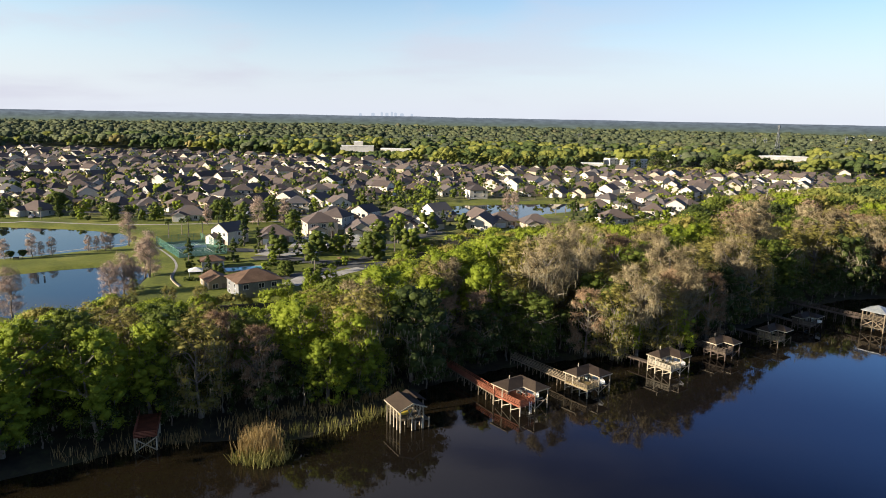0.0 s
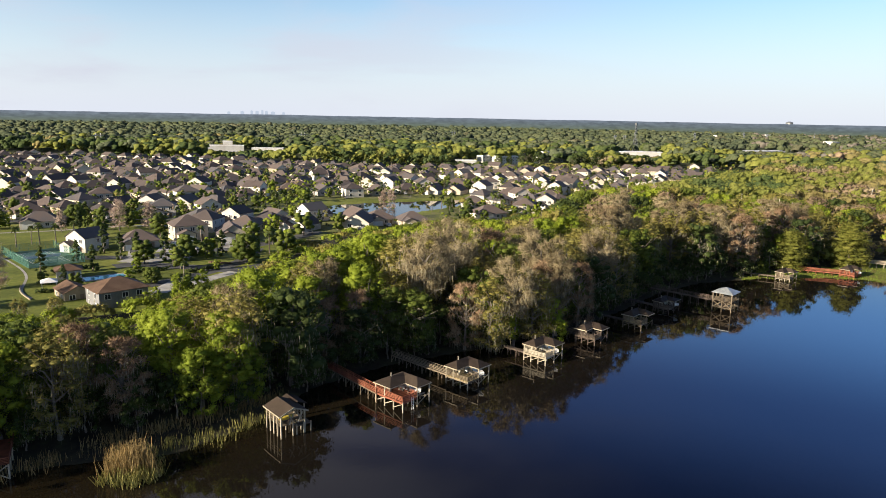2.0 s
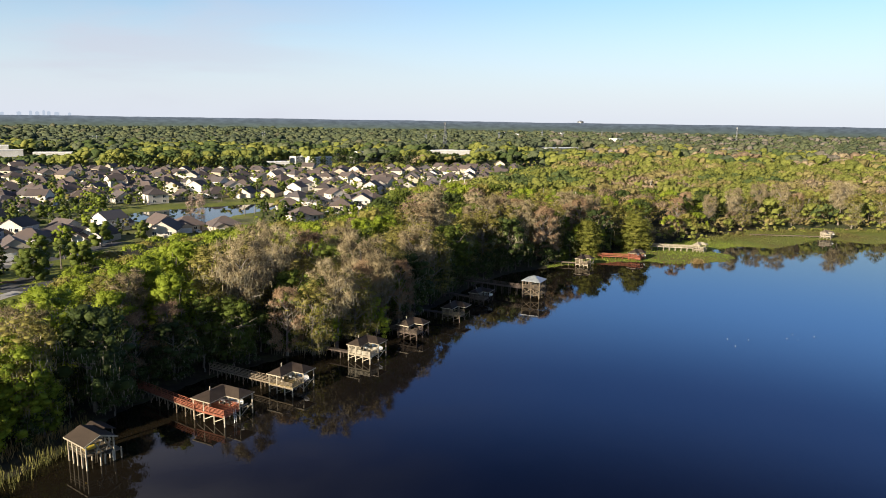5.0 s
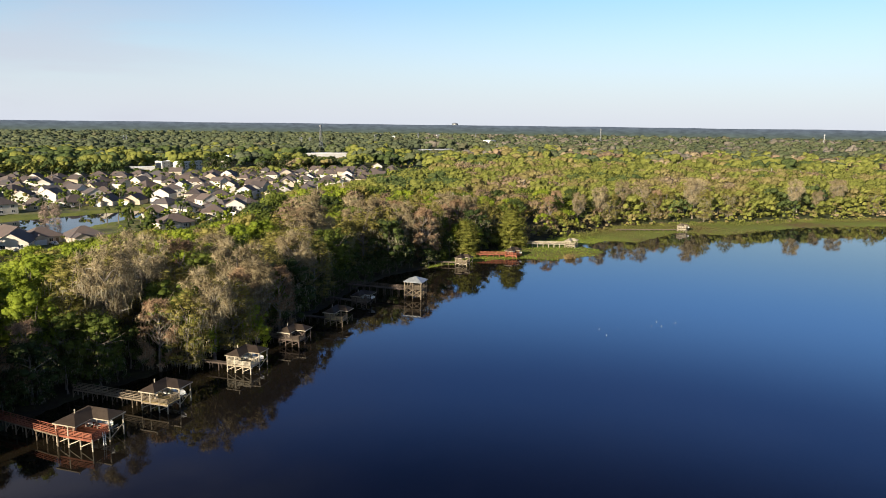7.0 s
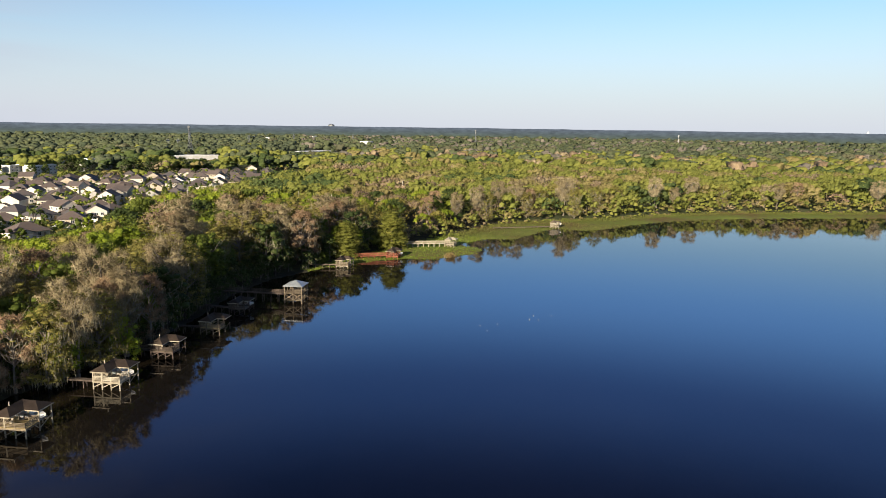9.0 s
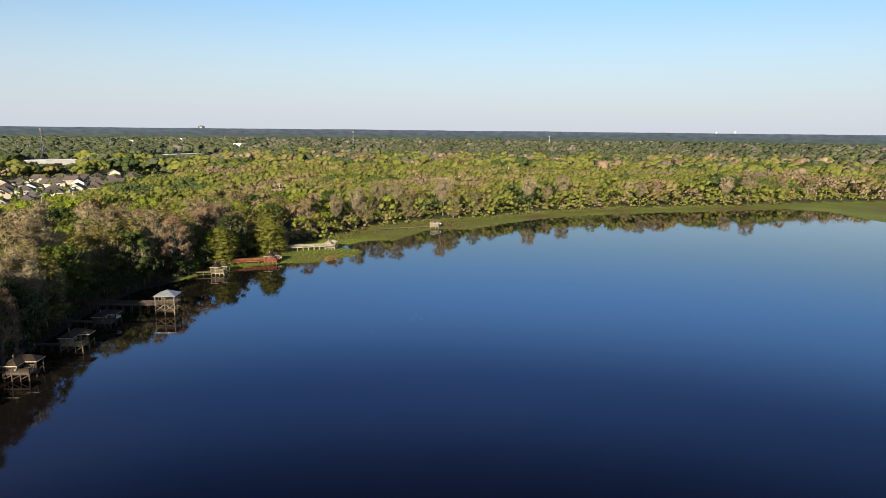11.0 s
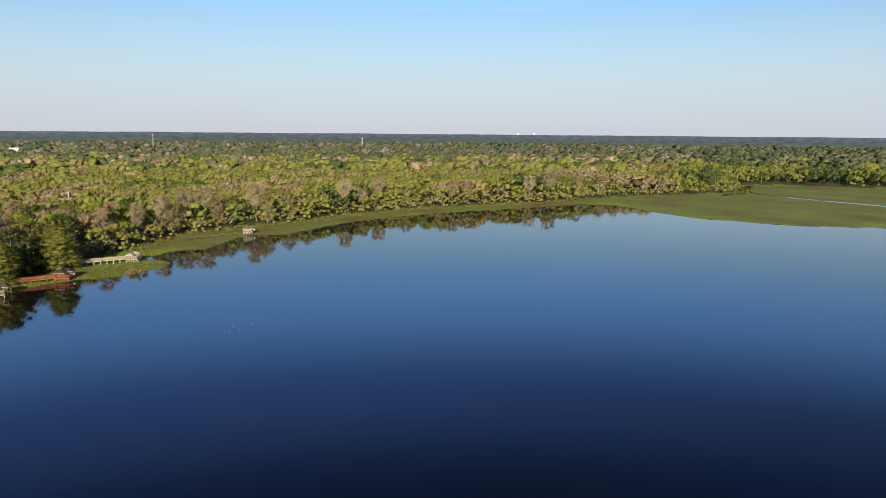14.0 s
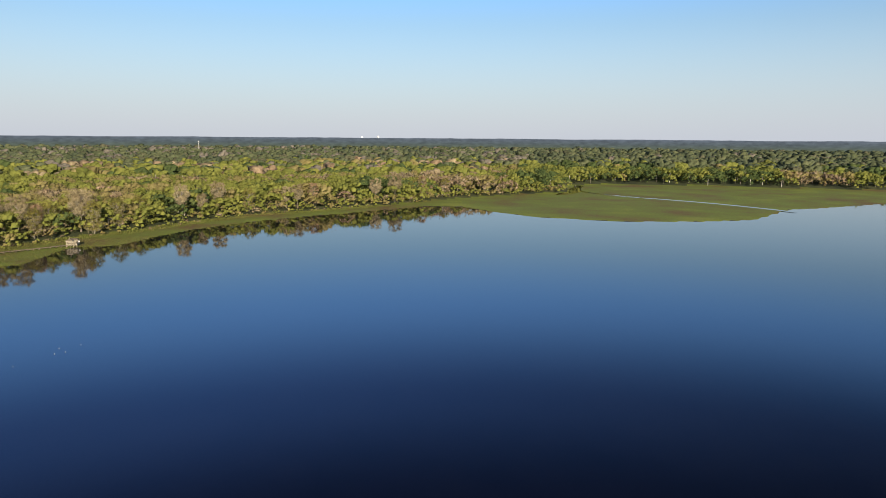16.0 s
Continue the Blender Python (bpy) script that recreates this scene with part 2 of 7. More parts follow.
LEAF = dict(rough=0.65, island=0.35, spec=0.2, through_light=0.38, bump=0.4, fine=22)
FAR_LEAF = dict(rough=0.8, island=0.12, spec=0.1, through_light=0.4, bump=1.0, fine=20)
M = {
    "bright_leaf": surface("spring_leaf", [(0.102, 0.141, 0.0126), (0.218, 0.273, 0.0237), (0.331, 0.38, 0.0432)], 0.12, rand=0.35, **LEAF),
    "green_leaf": surface("green_leaf", [(0.0492, 0.0739, 0.0129), (0.111, 0.143, 0.0224), (0.185, 0.213, 0.0389)], 0.12, rand=0.35, **LEAF),
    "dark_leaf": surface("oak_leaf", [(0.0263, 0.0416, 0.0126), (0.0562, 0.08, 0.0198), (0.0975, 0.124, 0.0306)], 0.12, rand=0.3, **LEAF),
    "olive_leaf": surface("olive_leaf", [(0.14, 0.128, 0.0314), (0.25, 0.223, 0.0574), (0.368, 0.317, 0.094)], 0.12, rand=0.35, **LEAF),
    # far leaves: colours slightly greyed in place of haze
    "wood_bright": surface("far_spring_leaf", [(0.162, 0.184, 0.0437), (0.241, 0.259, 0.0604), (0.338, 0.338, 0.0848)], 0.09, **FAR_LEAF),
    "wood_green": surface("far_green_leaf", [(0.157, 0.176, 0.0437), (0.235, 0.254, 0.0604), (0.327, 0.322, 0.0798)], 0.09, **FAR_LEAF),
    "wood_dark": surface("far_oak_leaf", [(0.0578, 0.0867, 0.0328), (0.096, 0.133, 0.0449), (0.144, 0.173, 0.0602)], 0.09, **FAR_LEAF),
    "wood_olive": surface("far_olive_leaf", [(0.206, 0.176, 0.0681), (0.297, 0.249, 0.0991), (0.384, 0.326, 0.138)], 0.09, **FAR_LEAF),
    # distant foliage: haze painted into the base colours, greyer and cooler
    "hazed_green": surface("distant_leaf_with_haze", [(0.0889, 0.111, 0.0567), (0.133, 0.153, 0.0783), (0.184, 0.198, 0.105)], 0.03, **FAR_LEAF),
    "hazed_pine": surface("distant_pine_with_haze", [(0.0662, 0.0887, 0.0559), (0.106, 0.127, 0.0745), (0.149, 0.168, 0.0931)], 0.03, **FAR_LEAF),
    "hazed_olive": surface("distant_olive_with_haze", [(0.105, 0.107, 0.0641), (0.146, 0.145, 0.0872), (0.188, 0.184, 0.115)], 0.03, **FAR_LEAF),
    "hazed_twig": surface("distant_twig_with_haze", [(0.093, 0.0827, 0.0653), (0.129, 0.113, 0.0889), (0.176, 0.154, 0.126)], 0.03, rough=0.9, island=0.2),
    "cedar_leaf": surface("cedar_leaf", [(0.0856, 0.0952, 0.0176), (0.153, 0.159, 0.0284), (0.224, 0.218, 0.0474)], 0.2, **LEAF),
    "twig": surface("bare_twig", [(0.105, 0.0801, 0.0434), (0.243, 0.193, 0.106), (0.473, 0.394, 0.237)], 0.2, rough=0.9, rand=0.4, island=0.5),
    "red_twig": surface("budding_twig", [(0.113, 0.0704, 0.0413), (0.251, 0.164, 0.095), (0.45, 0.313, 0.188)], 0.2, rough=0.9, rand=0.3, island=0.5),
    "pink_twig": surface("pink_bare_twig", [(0.169, 0.125, 0.096), (0.338, 0.25, 0.198), (0.546, 0.425, 0.348)], 0.3, rough=0.9, rand=0.3, island=0.5),
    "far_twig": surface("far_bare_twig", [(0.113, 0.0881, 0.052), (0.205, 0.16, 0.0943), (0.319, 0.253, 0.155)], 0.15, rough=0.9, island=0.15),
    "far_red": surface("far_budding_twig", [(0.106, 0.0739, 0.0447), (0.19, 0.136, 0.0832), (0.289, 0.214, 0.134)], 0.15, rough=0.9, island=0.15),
    "far_wall": surface("far_house_wall", [(0.324, 0.27, 0.198), (0.486, 0.432, 0.351), (0.594, 0.549, 0.477)], 0.1, rough=0.9, island=1.4),
    "far_roof": surface("far_house_shingle", [(0.0674, 0.0562, 0.0559), (0.099, 0.0778, 0.0728), (0.126, 0.0994, 0.0888), (0.09, 0.0838, 0.0888)], 0.2, rough=0.9, island=1.4),
    "moss": surface("hanging_moss", [(0.101, 0.0899, 0.0588), (0.218, 0.192, 0.128), (0.348, 0.311, 0.221)], 0.3, rough=0.95, rand=0.3, island=0.5),
    "bark": surface("grey_bark", [(0.09, 0.075, 0.06), (0.17, 0.145, 0.12), (0.27, 0.24, 0.2)], 0.8, rough=0.9, bump=0.03, rand=0.2),
    "white_bark": surface("bleached_bark", [(0.3, 0.28, 0.24), (0.5, 0.47, 0.42), (0.6, 0.57, 0.52)], 0.8, rough=0.9),
    "palm_leaf": surface("palm_leaf", [(0.04, 0.06, 0.015), (0.09, 0.12, 0.03), (0.17, 0.19, 0.06)], 0.5, rough=0.5, island=0.4, rand=0.3, through_light=0.2),
    "reed": surface("dry_reed", [(0.15, 0.105, 0.042), (0.29, 0.205, 0.085), (0.43, 0.325, 0.15)], 0.4, rough=0.85, island=0.6, through_light=0.25),
    "green_reed": surface("green_reed", [(0.09, 0.10, 0.025), (0.19, 0.18, 0.05), (0.3, 0.27, 0.09)], 0.4, rough=0.8, island=0.6, through_light=0.25),
    "lawn": surface("lawn_grass", [(0.072, 0.0902, 0.0112), (0.122, 0.142, 0.0168), (0.18, 0.185, 0.0315)], 0.05, rough=0.95, bump=0.05, fine=14),
    "yard": surface("garden_ground", [(0.05, 0.05, 0.022), (0.09, 0.1, 0.026), (0.15, 0.155, 0.035), (0.13, 0.115, 0.075)], 0.09, rough=0.95, bump=0.05, fine=5),
    "forest_floor": surface("forest_floor", [(0.02, 0.018, 0.012), (0.04, 0.035, 0.02), (0.06, 0.06, 0.025)], 0.12, rough=0.95, bump=0.1),
    "wood_ground": surface("wooded_ground", [(0.02, 0.03, 0.012), (0.045, 0.055, 0.02), (0.07, 0.075, 0.03)], 0.03, rough=0.95, bump=0.2),
    "marsh": surface("marsh_grass", [(0.12, 0.0775, 0.0264), (0.126, 0.131, 0.0216), (0.126, 0.163, 0.0192), (0.18, 0.2, 0.0264)], 0.022, rough=0.9, bump=0.12, fine=22),
    "marsh_blade": surface("marsh_blade", [(0.075, 0.075, 0.02), (0.12, 0.125, 0.028), (0.175, 0.165, 0.05)], 0.06, rough=0.85, island=0.3, through_light=0.25),
    "mat_plants": surface("floating_plants", [(0.0975, 0.142, 0.0168), (0.163, 0.223, 0.024), (0.247, 0.29, 0.036)], 0.1, rough=0.8, island=0.4, through_light=0.3),
    "mud": surface("river_bed", [(0.02, 0.016, 0.01), (0.035, 0.028, 0.018), (0.05, 0.04, 0.025)], 0.1, rough=0.9),
    "river": water_surface("river_water", [(0.002, 0.003, 0.007), (0.003, 0.004, 0.009), (0.004, 0.005, 0.010)], 0.008),
    "pond": water_surface("pond_water", [(0.008, 0.011, 0.014), (0.012, 0.015, 0.018), (0.016, 0.02, 0.022)], 0.004),
    "asphalt": surface("asphalt", [(0.05, 0.05, 0.052), (0.075, 0.075, 0.077), (0.10, 0.10, 0.10)], 0.2, rough=0.9, bump=0.01),
    "concrete": surface("concrete", [(0.26, 0.245, 0.22), (0.34, 0.325, 0.3), (0.42, 0.4, 0.37)], 0.25, rough=0.85, bump=0.01),
    "court": surface("court_paint", [(0.05, 0.11, 0.075), (0.07, 0.145, 0.10), (0.09, 0.17, 0.12)], 0.2, rough=0.8),
    "court_in": surface("court_inner_paint", [(0.07, 0.15, 0.13), (0.09, 0.18, 0.16), (0.11, 0.21, 0.18)], 0.2, rough=0.8),
    "white_line": surface("white_line_paint", [(0.7, 0.7, 0.68), (0.76, 0.76, 0.74), (0.8, 0.8, 0.78)], 1.0, rough=0.7),
    "mesh_fence": surface("green_windscreen", [(0.04, 0.12, 0.09), (0.06, 0.16, 0.12), (0.08, 0.19, 0.15)], 0.5, rough=0.8),
    "pool": surface("pool_water", [(0.09, 0.28, 0.31), (0.12, 0.34, 0.37), (0.15, 0.38, 0.41)], 0.3, rough=0.05),
    "stucco": surface("light_stucco", [(0.361, 0.289, 0.202), (0.482, 0.416, 0.328), (0.568, 0.518, 0.445), (0.387, 0.365, 0.336)], 0.2, rough=0.9, rand=1.6, bump=0.01),
    "white_stucco": surface("white_stucco", [(0.482, 0.43, 0.353), (0.568, 0.516, 0.439), (0.628, 0.585, 0.516)], 0.3, rough=0.9, rand=0.5, bump=0.01),
    "grey_stucco": surface("grey_stucco", [(0.149, 0.149, 0.154), (0.192, 0.192, 0.198), (0.223, 0.223, 0.224)], 0.3, rough=0.9, bump=0.01),
    "roof": surface("asphalt_shingle", [(0.0655, 0.0546, 0.0543), (0.0983, 0.0774, 0.0711), (0.131, 0.1, 0.088), (0.0889, 0.0837, 0.0889)], 0.25, rough=0.9, rand=1.6, bump=0.02, fine=16),
    "brown_roof": surface("brown_shingle", [(0.085, 0.05, 0.033), (0.12, 0.072, 0.047), (0.15, 0.095, 0.062)], 0.3, rough=0.9, bump=0.02, fine=16),
    "trim": surface("white_trim", [(0.7, 0.69, 0.67), (0.76, 0.75, 0.73), (0.8, 0.8, 0.78)], 0.6, rough=0.6),
    "glass": surface("dark_window_glass", [(0.02, 0.025, 0.03), (0.03, 0.035, 0.045), (0.045, 0.05, 0.06)], 0.5, rough=0.08, spec=0.6),
    "door": surface("painted_door", [(0.12, 0.07, 0.05), (0.2, 0.13, 0.09), (0.25, 0.18, 0.13)], 0.5, rough=0.6, rand=0.5),
    "garage": surface("garage_door_paint", [(0.55, 0.53, 0.49), (0.68, 0.66, 0.62), (0.74, 0.73, 0.7)], 0.5, rough=0.6, rand=0.5),
    "old_wood": surface("weathered_wood", [(0.085, 0.066, 0.045), (0.15, 0.118, 0.08), (0.23, 0.185, 0.13)], 0.7, rough=0.85, bump=0.01, rand=0.4),
    "pale_wood": surface("bleached_piling", [(0.22, 0.185, 0.13), (0.33, 0.285, 0.21), (0.45, 0.4, 0.31)], 0.6, rough=0.8, rand=0.4),
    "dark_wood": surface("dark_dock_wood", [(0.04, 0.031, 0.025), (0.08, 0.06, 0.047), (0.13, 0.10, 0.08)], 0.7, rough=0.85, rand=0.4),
    "red_wood": surface("red_stained_wood", [(0.13, 0.04, 0.022), (0.21, 0.068, 0.036), (0.29, 0.11, 0.065)], 0.7, rough=0.75, rand=0.3),
    "yellow_wood": surface("new_lumber", [(0.3, 0.225, 0.1), (0.42, 0.33, 0.16), (0.5, 0.41, 0.22)], 0.6, rough=0.75, rand=0.3),
    "dock_roof": surface("dock_shingle", [(0.02, 0.013, 0.01), (0.036, 0.025, 0.018), (0.058, 0.042, 0.03)], 0.5, rough=0.9, rand=0.7, bump=0.02, fine=10),
    "metal_roof": surface("pale_metal_roof", [(0.22, 0.24, 0.25), (0.28, 0.3, 0.31), (0.34, 0.36, 0.36)], 0.4, rough=0.4, metal=0.2),
    "boat": surface("white_gelcoat", [(0.72, 0.72, 0.7), (0.78, 0.78, 0.77), (0.82, 0.82, 0.81)], 0.5, rough=0.25),
    "yellow_paint": surface("yellow_paint", [(0.62, 0.44, 0.05), (0.72, 0.53, 0.08), (0.78, 0.6, 0.12)], 0.8, rough=0.5),
    "steel": surface("galvanised_steel", [(0.16, 0.165, 0.17), (0.22, 0.225, 0.23), (0.28, 0.285, 0.29)], 0.6, rough=0.5, metal=0.6),
    "car_paint": surface("car_paint", [(0.03, 0.03, 0.035), (0.3, 0.3, 0.31), (0.7, 0.7, 0.7), (0.1, 0.04, 0.03)], 0.05, rough=0.25, rand=1.8),
    "tyre": surface("tyre_rubber", [(0.02, 0.02, 0.02), (0.025, 0.025, 0.025), (0.03, 0.03, 0.03)], 2.0, rough=0.8),
    "white_wall": surface("white_panel", [(0.37, 0.352, 0.32), (0.504, 0.489, 0.462), (0.627, 0.614, 0.592)], 0.12, rough=0.7, rand=0.3),
    "bird": surface("white_plastic", [(0.4, 0.4, 0.39), (0.5, 0.5, 0.49), (0.58, 0.58, 0.57)], 3.0, rough=0.5),
}

# shallows near the bank show the brown bed through tea-coloured water
t = M["river"].node_tree
p = t.nodes["Principled BSDF"]
co, dot, fall, mx = t.nodes.new("ShaderNodeTexCoord"), t.nodes.new("ShaderNodeVectorMath"), t.nodes.new("ShaderNodeMapRange"), t.nodes.new("ShaderNodeMix")
dot.operation, fall.interpolation_type, mx.data_type = "DOT_PRODUCT", "SMOOTHSTEP", "RGBA"
dot.inputs[1].default_value = (0.521, -0.853, 0)
fall.inputs["From Min"].default_value, fall.inputs["From Max"].default_value = -50, -118
mx.inputs[7].default_value = (0.0125, 0.0095, 0.0052, 1)
old = p.inputs["Base Color"].links[0].from_socket
for a, b in ((co.outputs["Object"], dot.inputs[0]), (dot.outputs["Value"], fall.inputs["Value"]), (fall.outputs[0], mx.inputs[0]), (old, mx.inputs[6]), (mx.outputs[2], p.inputs["Base Color"])):
    t.links.new(a, b)


# ---- building helpers ----
def part(name, bm, material, parent=None, label=""):
    """Links a bmesh as one mesh object, under a thing or a part if one is given."""
    me = bpy.data.meshes.new(name)
    bm.to_mesh(me)
    bm.free()
    me.materials.append(material)
    ob = new(name, me)
    ob.parent = parent
    if label:
        ob["label"] = label
    return ob


def mesh_part(name, verts, faces, materials, parent=None, indices=None, smooth=False, normals=None):
    me = bpy.data.meshes.new(name)
    me.from_pydata(verts, [], faces)
    for m in materials:
        me.materials.append(m)
    if indices is not None:
        me.polygons.foreach_set("material_index", np.asarray(indices, dtype=np.int32))
    if smooth or normals is not None:
        me.polygons.foreach_set("use_smooth", np.ones(len(me.polygons), dtype=bool))
    if normals is not None:
        me.attributes.new("custom_normal", "FLOAT_VECTOR", "POINT").data.foreach_set("vector", np.asarray(normals, dtype=np.float32).ravel())
    me.update()
    ob = new(name, me)
    ob.parent = parent
    return ob


def thing(name, m, label, category, group="", kind=""):
    ob = new(name)
    ob.matrix_world = m
    ob.empty_display_size = 0.5
    return tagged(ob, label, category, group, kind)


def box(bm, x0, x1, y0, y1, z0, z1):
    v = [bm.verts.new(p) for p in ((x0, y0, z0), (x1, y0, z0), (x1, y1, z0), (x0, y1, z0), (x0, y0, z1), (x1, y0, z1), (x1, y1, z1), (x0, y1, z1))]
    for f in ((0, 3, 2, 1), (4, 5, 6, 7), (0, 1, 5, 4), (1, 2, 6, 5), (2, 3, 7, 6), (3, 0, 4, 7)):
        bm.faces.new([v[i] for i in f])


def beam(bm, a, b, w, h, n=4):
    """A straight bar from a to b, w by h in section."""
    a, b = Vector(a), Vector(b)
    z = (b - a).normalized()
    up = Vector((0, 0, 1)) if abs(z.z) < 0.95 else Vector((1, 0, 0))
    x = z.cross(up).normalized()
    y = x.cross(z)
    rings = []
    for p in (a, b):
        rings.append([bm.verts.new(p + x * w * math.cos(k) * 0.7071 + y * h * math.sin(k) * 0.7071) for k in [math.tau * (i + 0.5) / n for i in range(n)]])
    for i in range(n):
        j = (i + 1) % n
        bm.faces.new((rings[0][i], rings[0][j], rings[1][j], rings[1][i]))
    bm.faces.new(rings[0][::-1])
    bm.faces.new(rings[1])


def tube(bm, pts, radii, n=6):
    """A tapered round limb along points."""
    rings = []
    for i, p in enumerate(pts):
        p = Vector(p)
        d = (Vector(pts[min(i + 1, len(pts) - 1)]) - Vector(pts[max(i - 1, 0)])).normalized()
        s = d.cross(Vector((0.3, 0.9, 0.1))).normalized()
        t = d.cross(s)
        rings.append([bm.verts.new(p + (s * math.cos(math.tau * k / n) + t * math.sin(math.tau * k / n)) * radii[i]) for k in range(n)])
    for r0, r1 in zip(rings, rings[1:]):
        for k in range(n):
            bm.faces.new((r0[k], r0[(k + 1) % n], r1[(k + 1) % n], r1[k]))
    bm.faces.new(rings[-1])


# ---- plan: shore, woods, ponds ----
# west of x -68 the bank is unseen and bulged so its trees shade
SHORE = [(-900, -300), (-400, -60), (-150, 42), (-98, 74), (-68, 98), (-50, 110), (-40, 113), (-24, 114), (-12, 124), (-2, 140), (16, 152), (44, 162), (66, 172), (90, 190),
         (108, 206), (130, 219), (160, 224), (180, 223), (196, 218), (203, 210), (215, 208), (226, 206), (236, 210), (240, 217), (237, 228), (262, 230), (272, 220),
         (318, 230), (328, 212), (361, 208), (396, 202), (441, 181), (475, 157), (525, 116), (561, 89), (566, 62), (532, 33), (500, -1), (484, -58), (495, -116),
         (513, -154), (592, -202), (610, -231), (664, -307), (900, -700), (1800, -2200)]
TREELINE = [(-900, -290), (-400, -50), (-150, 48), (-98, 80), (-68, 103), (-50, 115), (-38, 120), (-22, 124), (-9, 132), (0, 145), (17, 155), (45, 165), (67, 175), (91, 193),
            (109, 209), (132, 223), (161, 230), (206, 242), (252, 252), (309, 264), (348, 254), (378, 237), (421, 226), (481, 198), (520, 160), (585, 112), (640, 76),
            (705, 10), (745, -30), (860, -42), (890, -106), (880, -173), (860, -300), (850, -390), (1000, -760), (1900, -2200)]
WOOD_BACK = [(-420, 20), (-190, 120), (-140, 152), (-112, 166), (-86, 172), (-66, 186), (-44, 192), (-30, 214), (-17, 244), (-4, 296), (20, 318), (48, 322), (84, 338), (118, 352), (146, 384), (196, 452), (246, 492),
             (285, 545)]
TOWN = WOOD_BACK + [(340, 585), (420, 632), (466, 682), (420, 706), (330, 690), (260, 676), (150, 694), (60, 720), (-40, 760), (-120, 800), (-300, 900), (-560, 1000), (-700, 300)]
POND_WEST = [(-270, 318), (-200, 314), (-184, 313), (-160, 310), (-140, 303), (-130, 288), (-127, 276), (-141, 261), (-160, 246), (-200, 226), (-270, 240)]
POND_NEAR = [(-170, 205), (-138, 222), (-126, 231), (-107, 240), (-97, 226), (-93, 200), (-89, 184), (-104, 172), (-120, 180), (-160, 190)]
POND_EAST = [(-6, 414), (3, 418), (27, 429), (60, 438), (96, 446), (100, 430), (84, 414), (60, 396), (36, 368), (20, 372), (8, 392)]
PONDS = [POND_WEST, POND_NEAR, POND_EAST]
LAWN_EAST = [(-8, 414), (-4, 448), (30, 449), (65, 452), (95, 468), (144, 488), (139, 458), (112, 444), (98, 440), (60, 430), (20, 418)]
GROUND_Z, POND_Z = 3.0, 2.3


def seg_dist(x, y, pts, closed=False):
    best = np.full(np.shape(x), 1e9)
    pp = pts + pts[:1] if closed else pts
    for (ax, ay), (bx, by) in zip(pp, pp[1:]):
        dx, dy = bx - ax, by - ay
        s = np.clip(((x - ax) * dx + (y - ay) * dy) / (dx * dx + dy * dy), 0, 1)
        best = np.minimum(best, np.hypot(x - ax - s * dx, y - ay - s * dy))
    return best


def inside(x, y, poly):
    r = np.zeros(np.shape(x), dtype=bool)
    for (ax, ay), (bx, by) in zip(poly, poly[1:] + poly[:1]):
        cross = (ay > y) != (by > y)
        with np.errstate(divide="ignore", invalid="ignore"):
            r ^= cross & (x < (bx - ax) * (y - ay) / (by - ay + 1e-12) + ax)
    return r


FAR_LAND = [(7000, -2200), (7000, 7000), (-7000, 7000), (-7000, -300)]
LAND, WOODS = SHORE + FAR_LAND, TREELINE + FAR_LAND


def smooth(v):
    v = np.clip(v, 0, 1)
    return v * v * (3 - 2 * v)


def ground_height(x, y):
    x, y = np.asarray(x, float), np.asarray(y, float)
    d = seg_dist(x, y, SHORE) * np.where(inside(x, y, LAND), 1, -1)
    t = seg_dist(x, y, TREELINE) * np.where(inside(x, y, WOODS), 1, -1)
    z = np.where(d > 0, 0.04 + 0.22 * smooth(d / 3), 0.04 - 2.5 * smooth(-d / 9))
    z = z + np.where(t > -3, (GROUND_Z - 0.26) * smooth((t + 3) / 26), 0)
    for pond in PONDS:
        e = seg_dist(x, y, pond, True) * np.where(inside(x, y, pond), 1, -1)
        z = np.where(e > -5, z - 1.7 * smooth((e + 5) / 9), z)
    return z


def height_at(x, y):
    return float(ground_height(np.array([x]), np.array([y]))[0])


# ground: one sheet, fine where it is seen, out to the horizon
bear = np.radians(np.concatenate([np.arange(-180, -44, 8.0), np.arange(-44, 124, 0.65), np.arange(124, 181, 8.0)]))
rad = np.concatenate([[1, 30, 60], 80 * np.exp(np.arange(0, 4.13, 0.0165)), [4990]])
RR, BB = np.meshgrid(rad, bear, indexing="ij")
GX, GY = RR * np.sin(BB), RR * np.cos(BB)
GZ = ground_height(GX, GY)
nb, nr = len(bear), len(rad)
ii, jj = np.meshgrid(np.arange(nr - 1), np.arange(nb - 1), indexing="ij")
quad = np.stack([ii * nb + jj, ii * nb + jj + 1, (ii + 1) * nb + jj + 1, (ii + 1) * nb + jj], -1).reshape(-1, 4)[:, ::-1]
CX, CY = GX.ravel()[quad].mean(1), GY.ravel()[quad].mean(1)
on_land, in_wood, in_town = inside(CX, CY, LAND), inside(CX, CY, WOODS), inside(CX, CY, TOWN)
mown = ((CX < -60) & (CY < 350)) | (seg_dist(CX, CY, POND_EAST, True) < 10) | inside(CX, CY, LAWN_EAST) | ((CY < 300) & (CX < -5))
zone = np.where(~on_land & (seg_dist(CX, CY, SHORE) > 1.5), 4, np.where(in_town, np.where(mown, 0, 6), np.where(~in_wood, np.where(CX < 150, 1, 2), np.where(np.hypot(CX, CY) < 420, 1, 5))))
ground = mesh_part("ground", np.stack([GX.ravel(), GY.ravel(), GZ.ravel()], 1).tolist(), quad.tolist(),
                   [M["lawn"], M["forest_floor"], M["marsh"], M["marsh"], M["mud"], M["wood_ground"], M["yard"]], indices=zone, smooth=True)
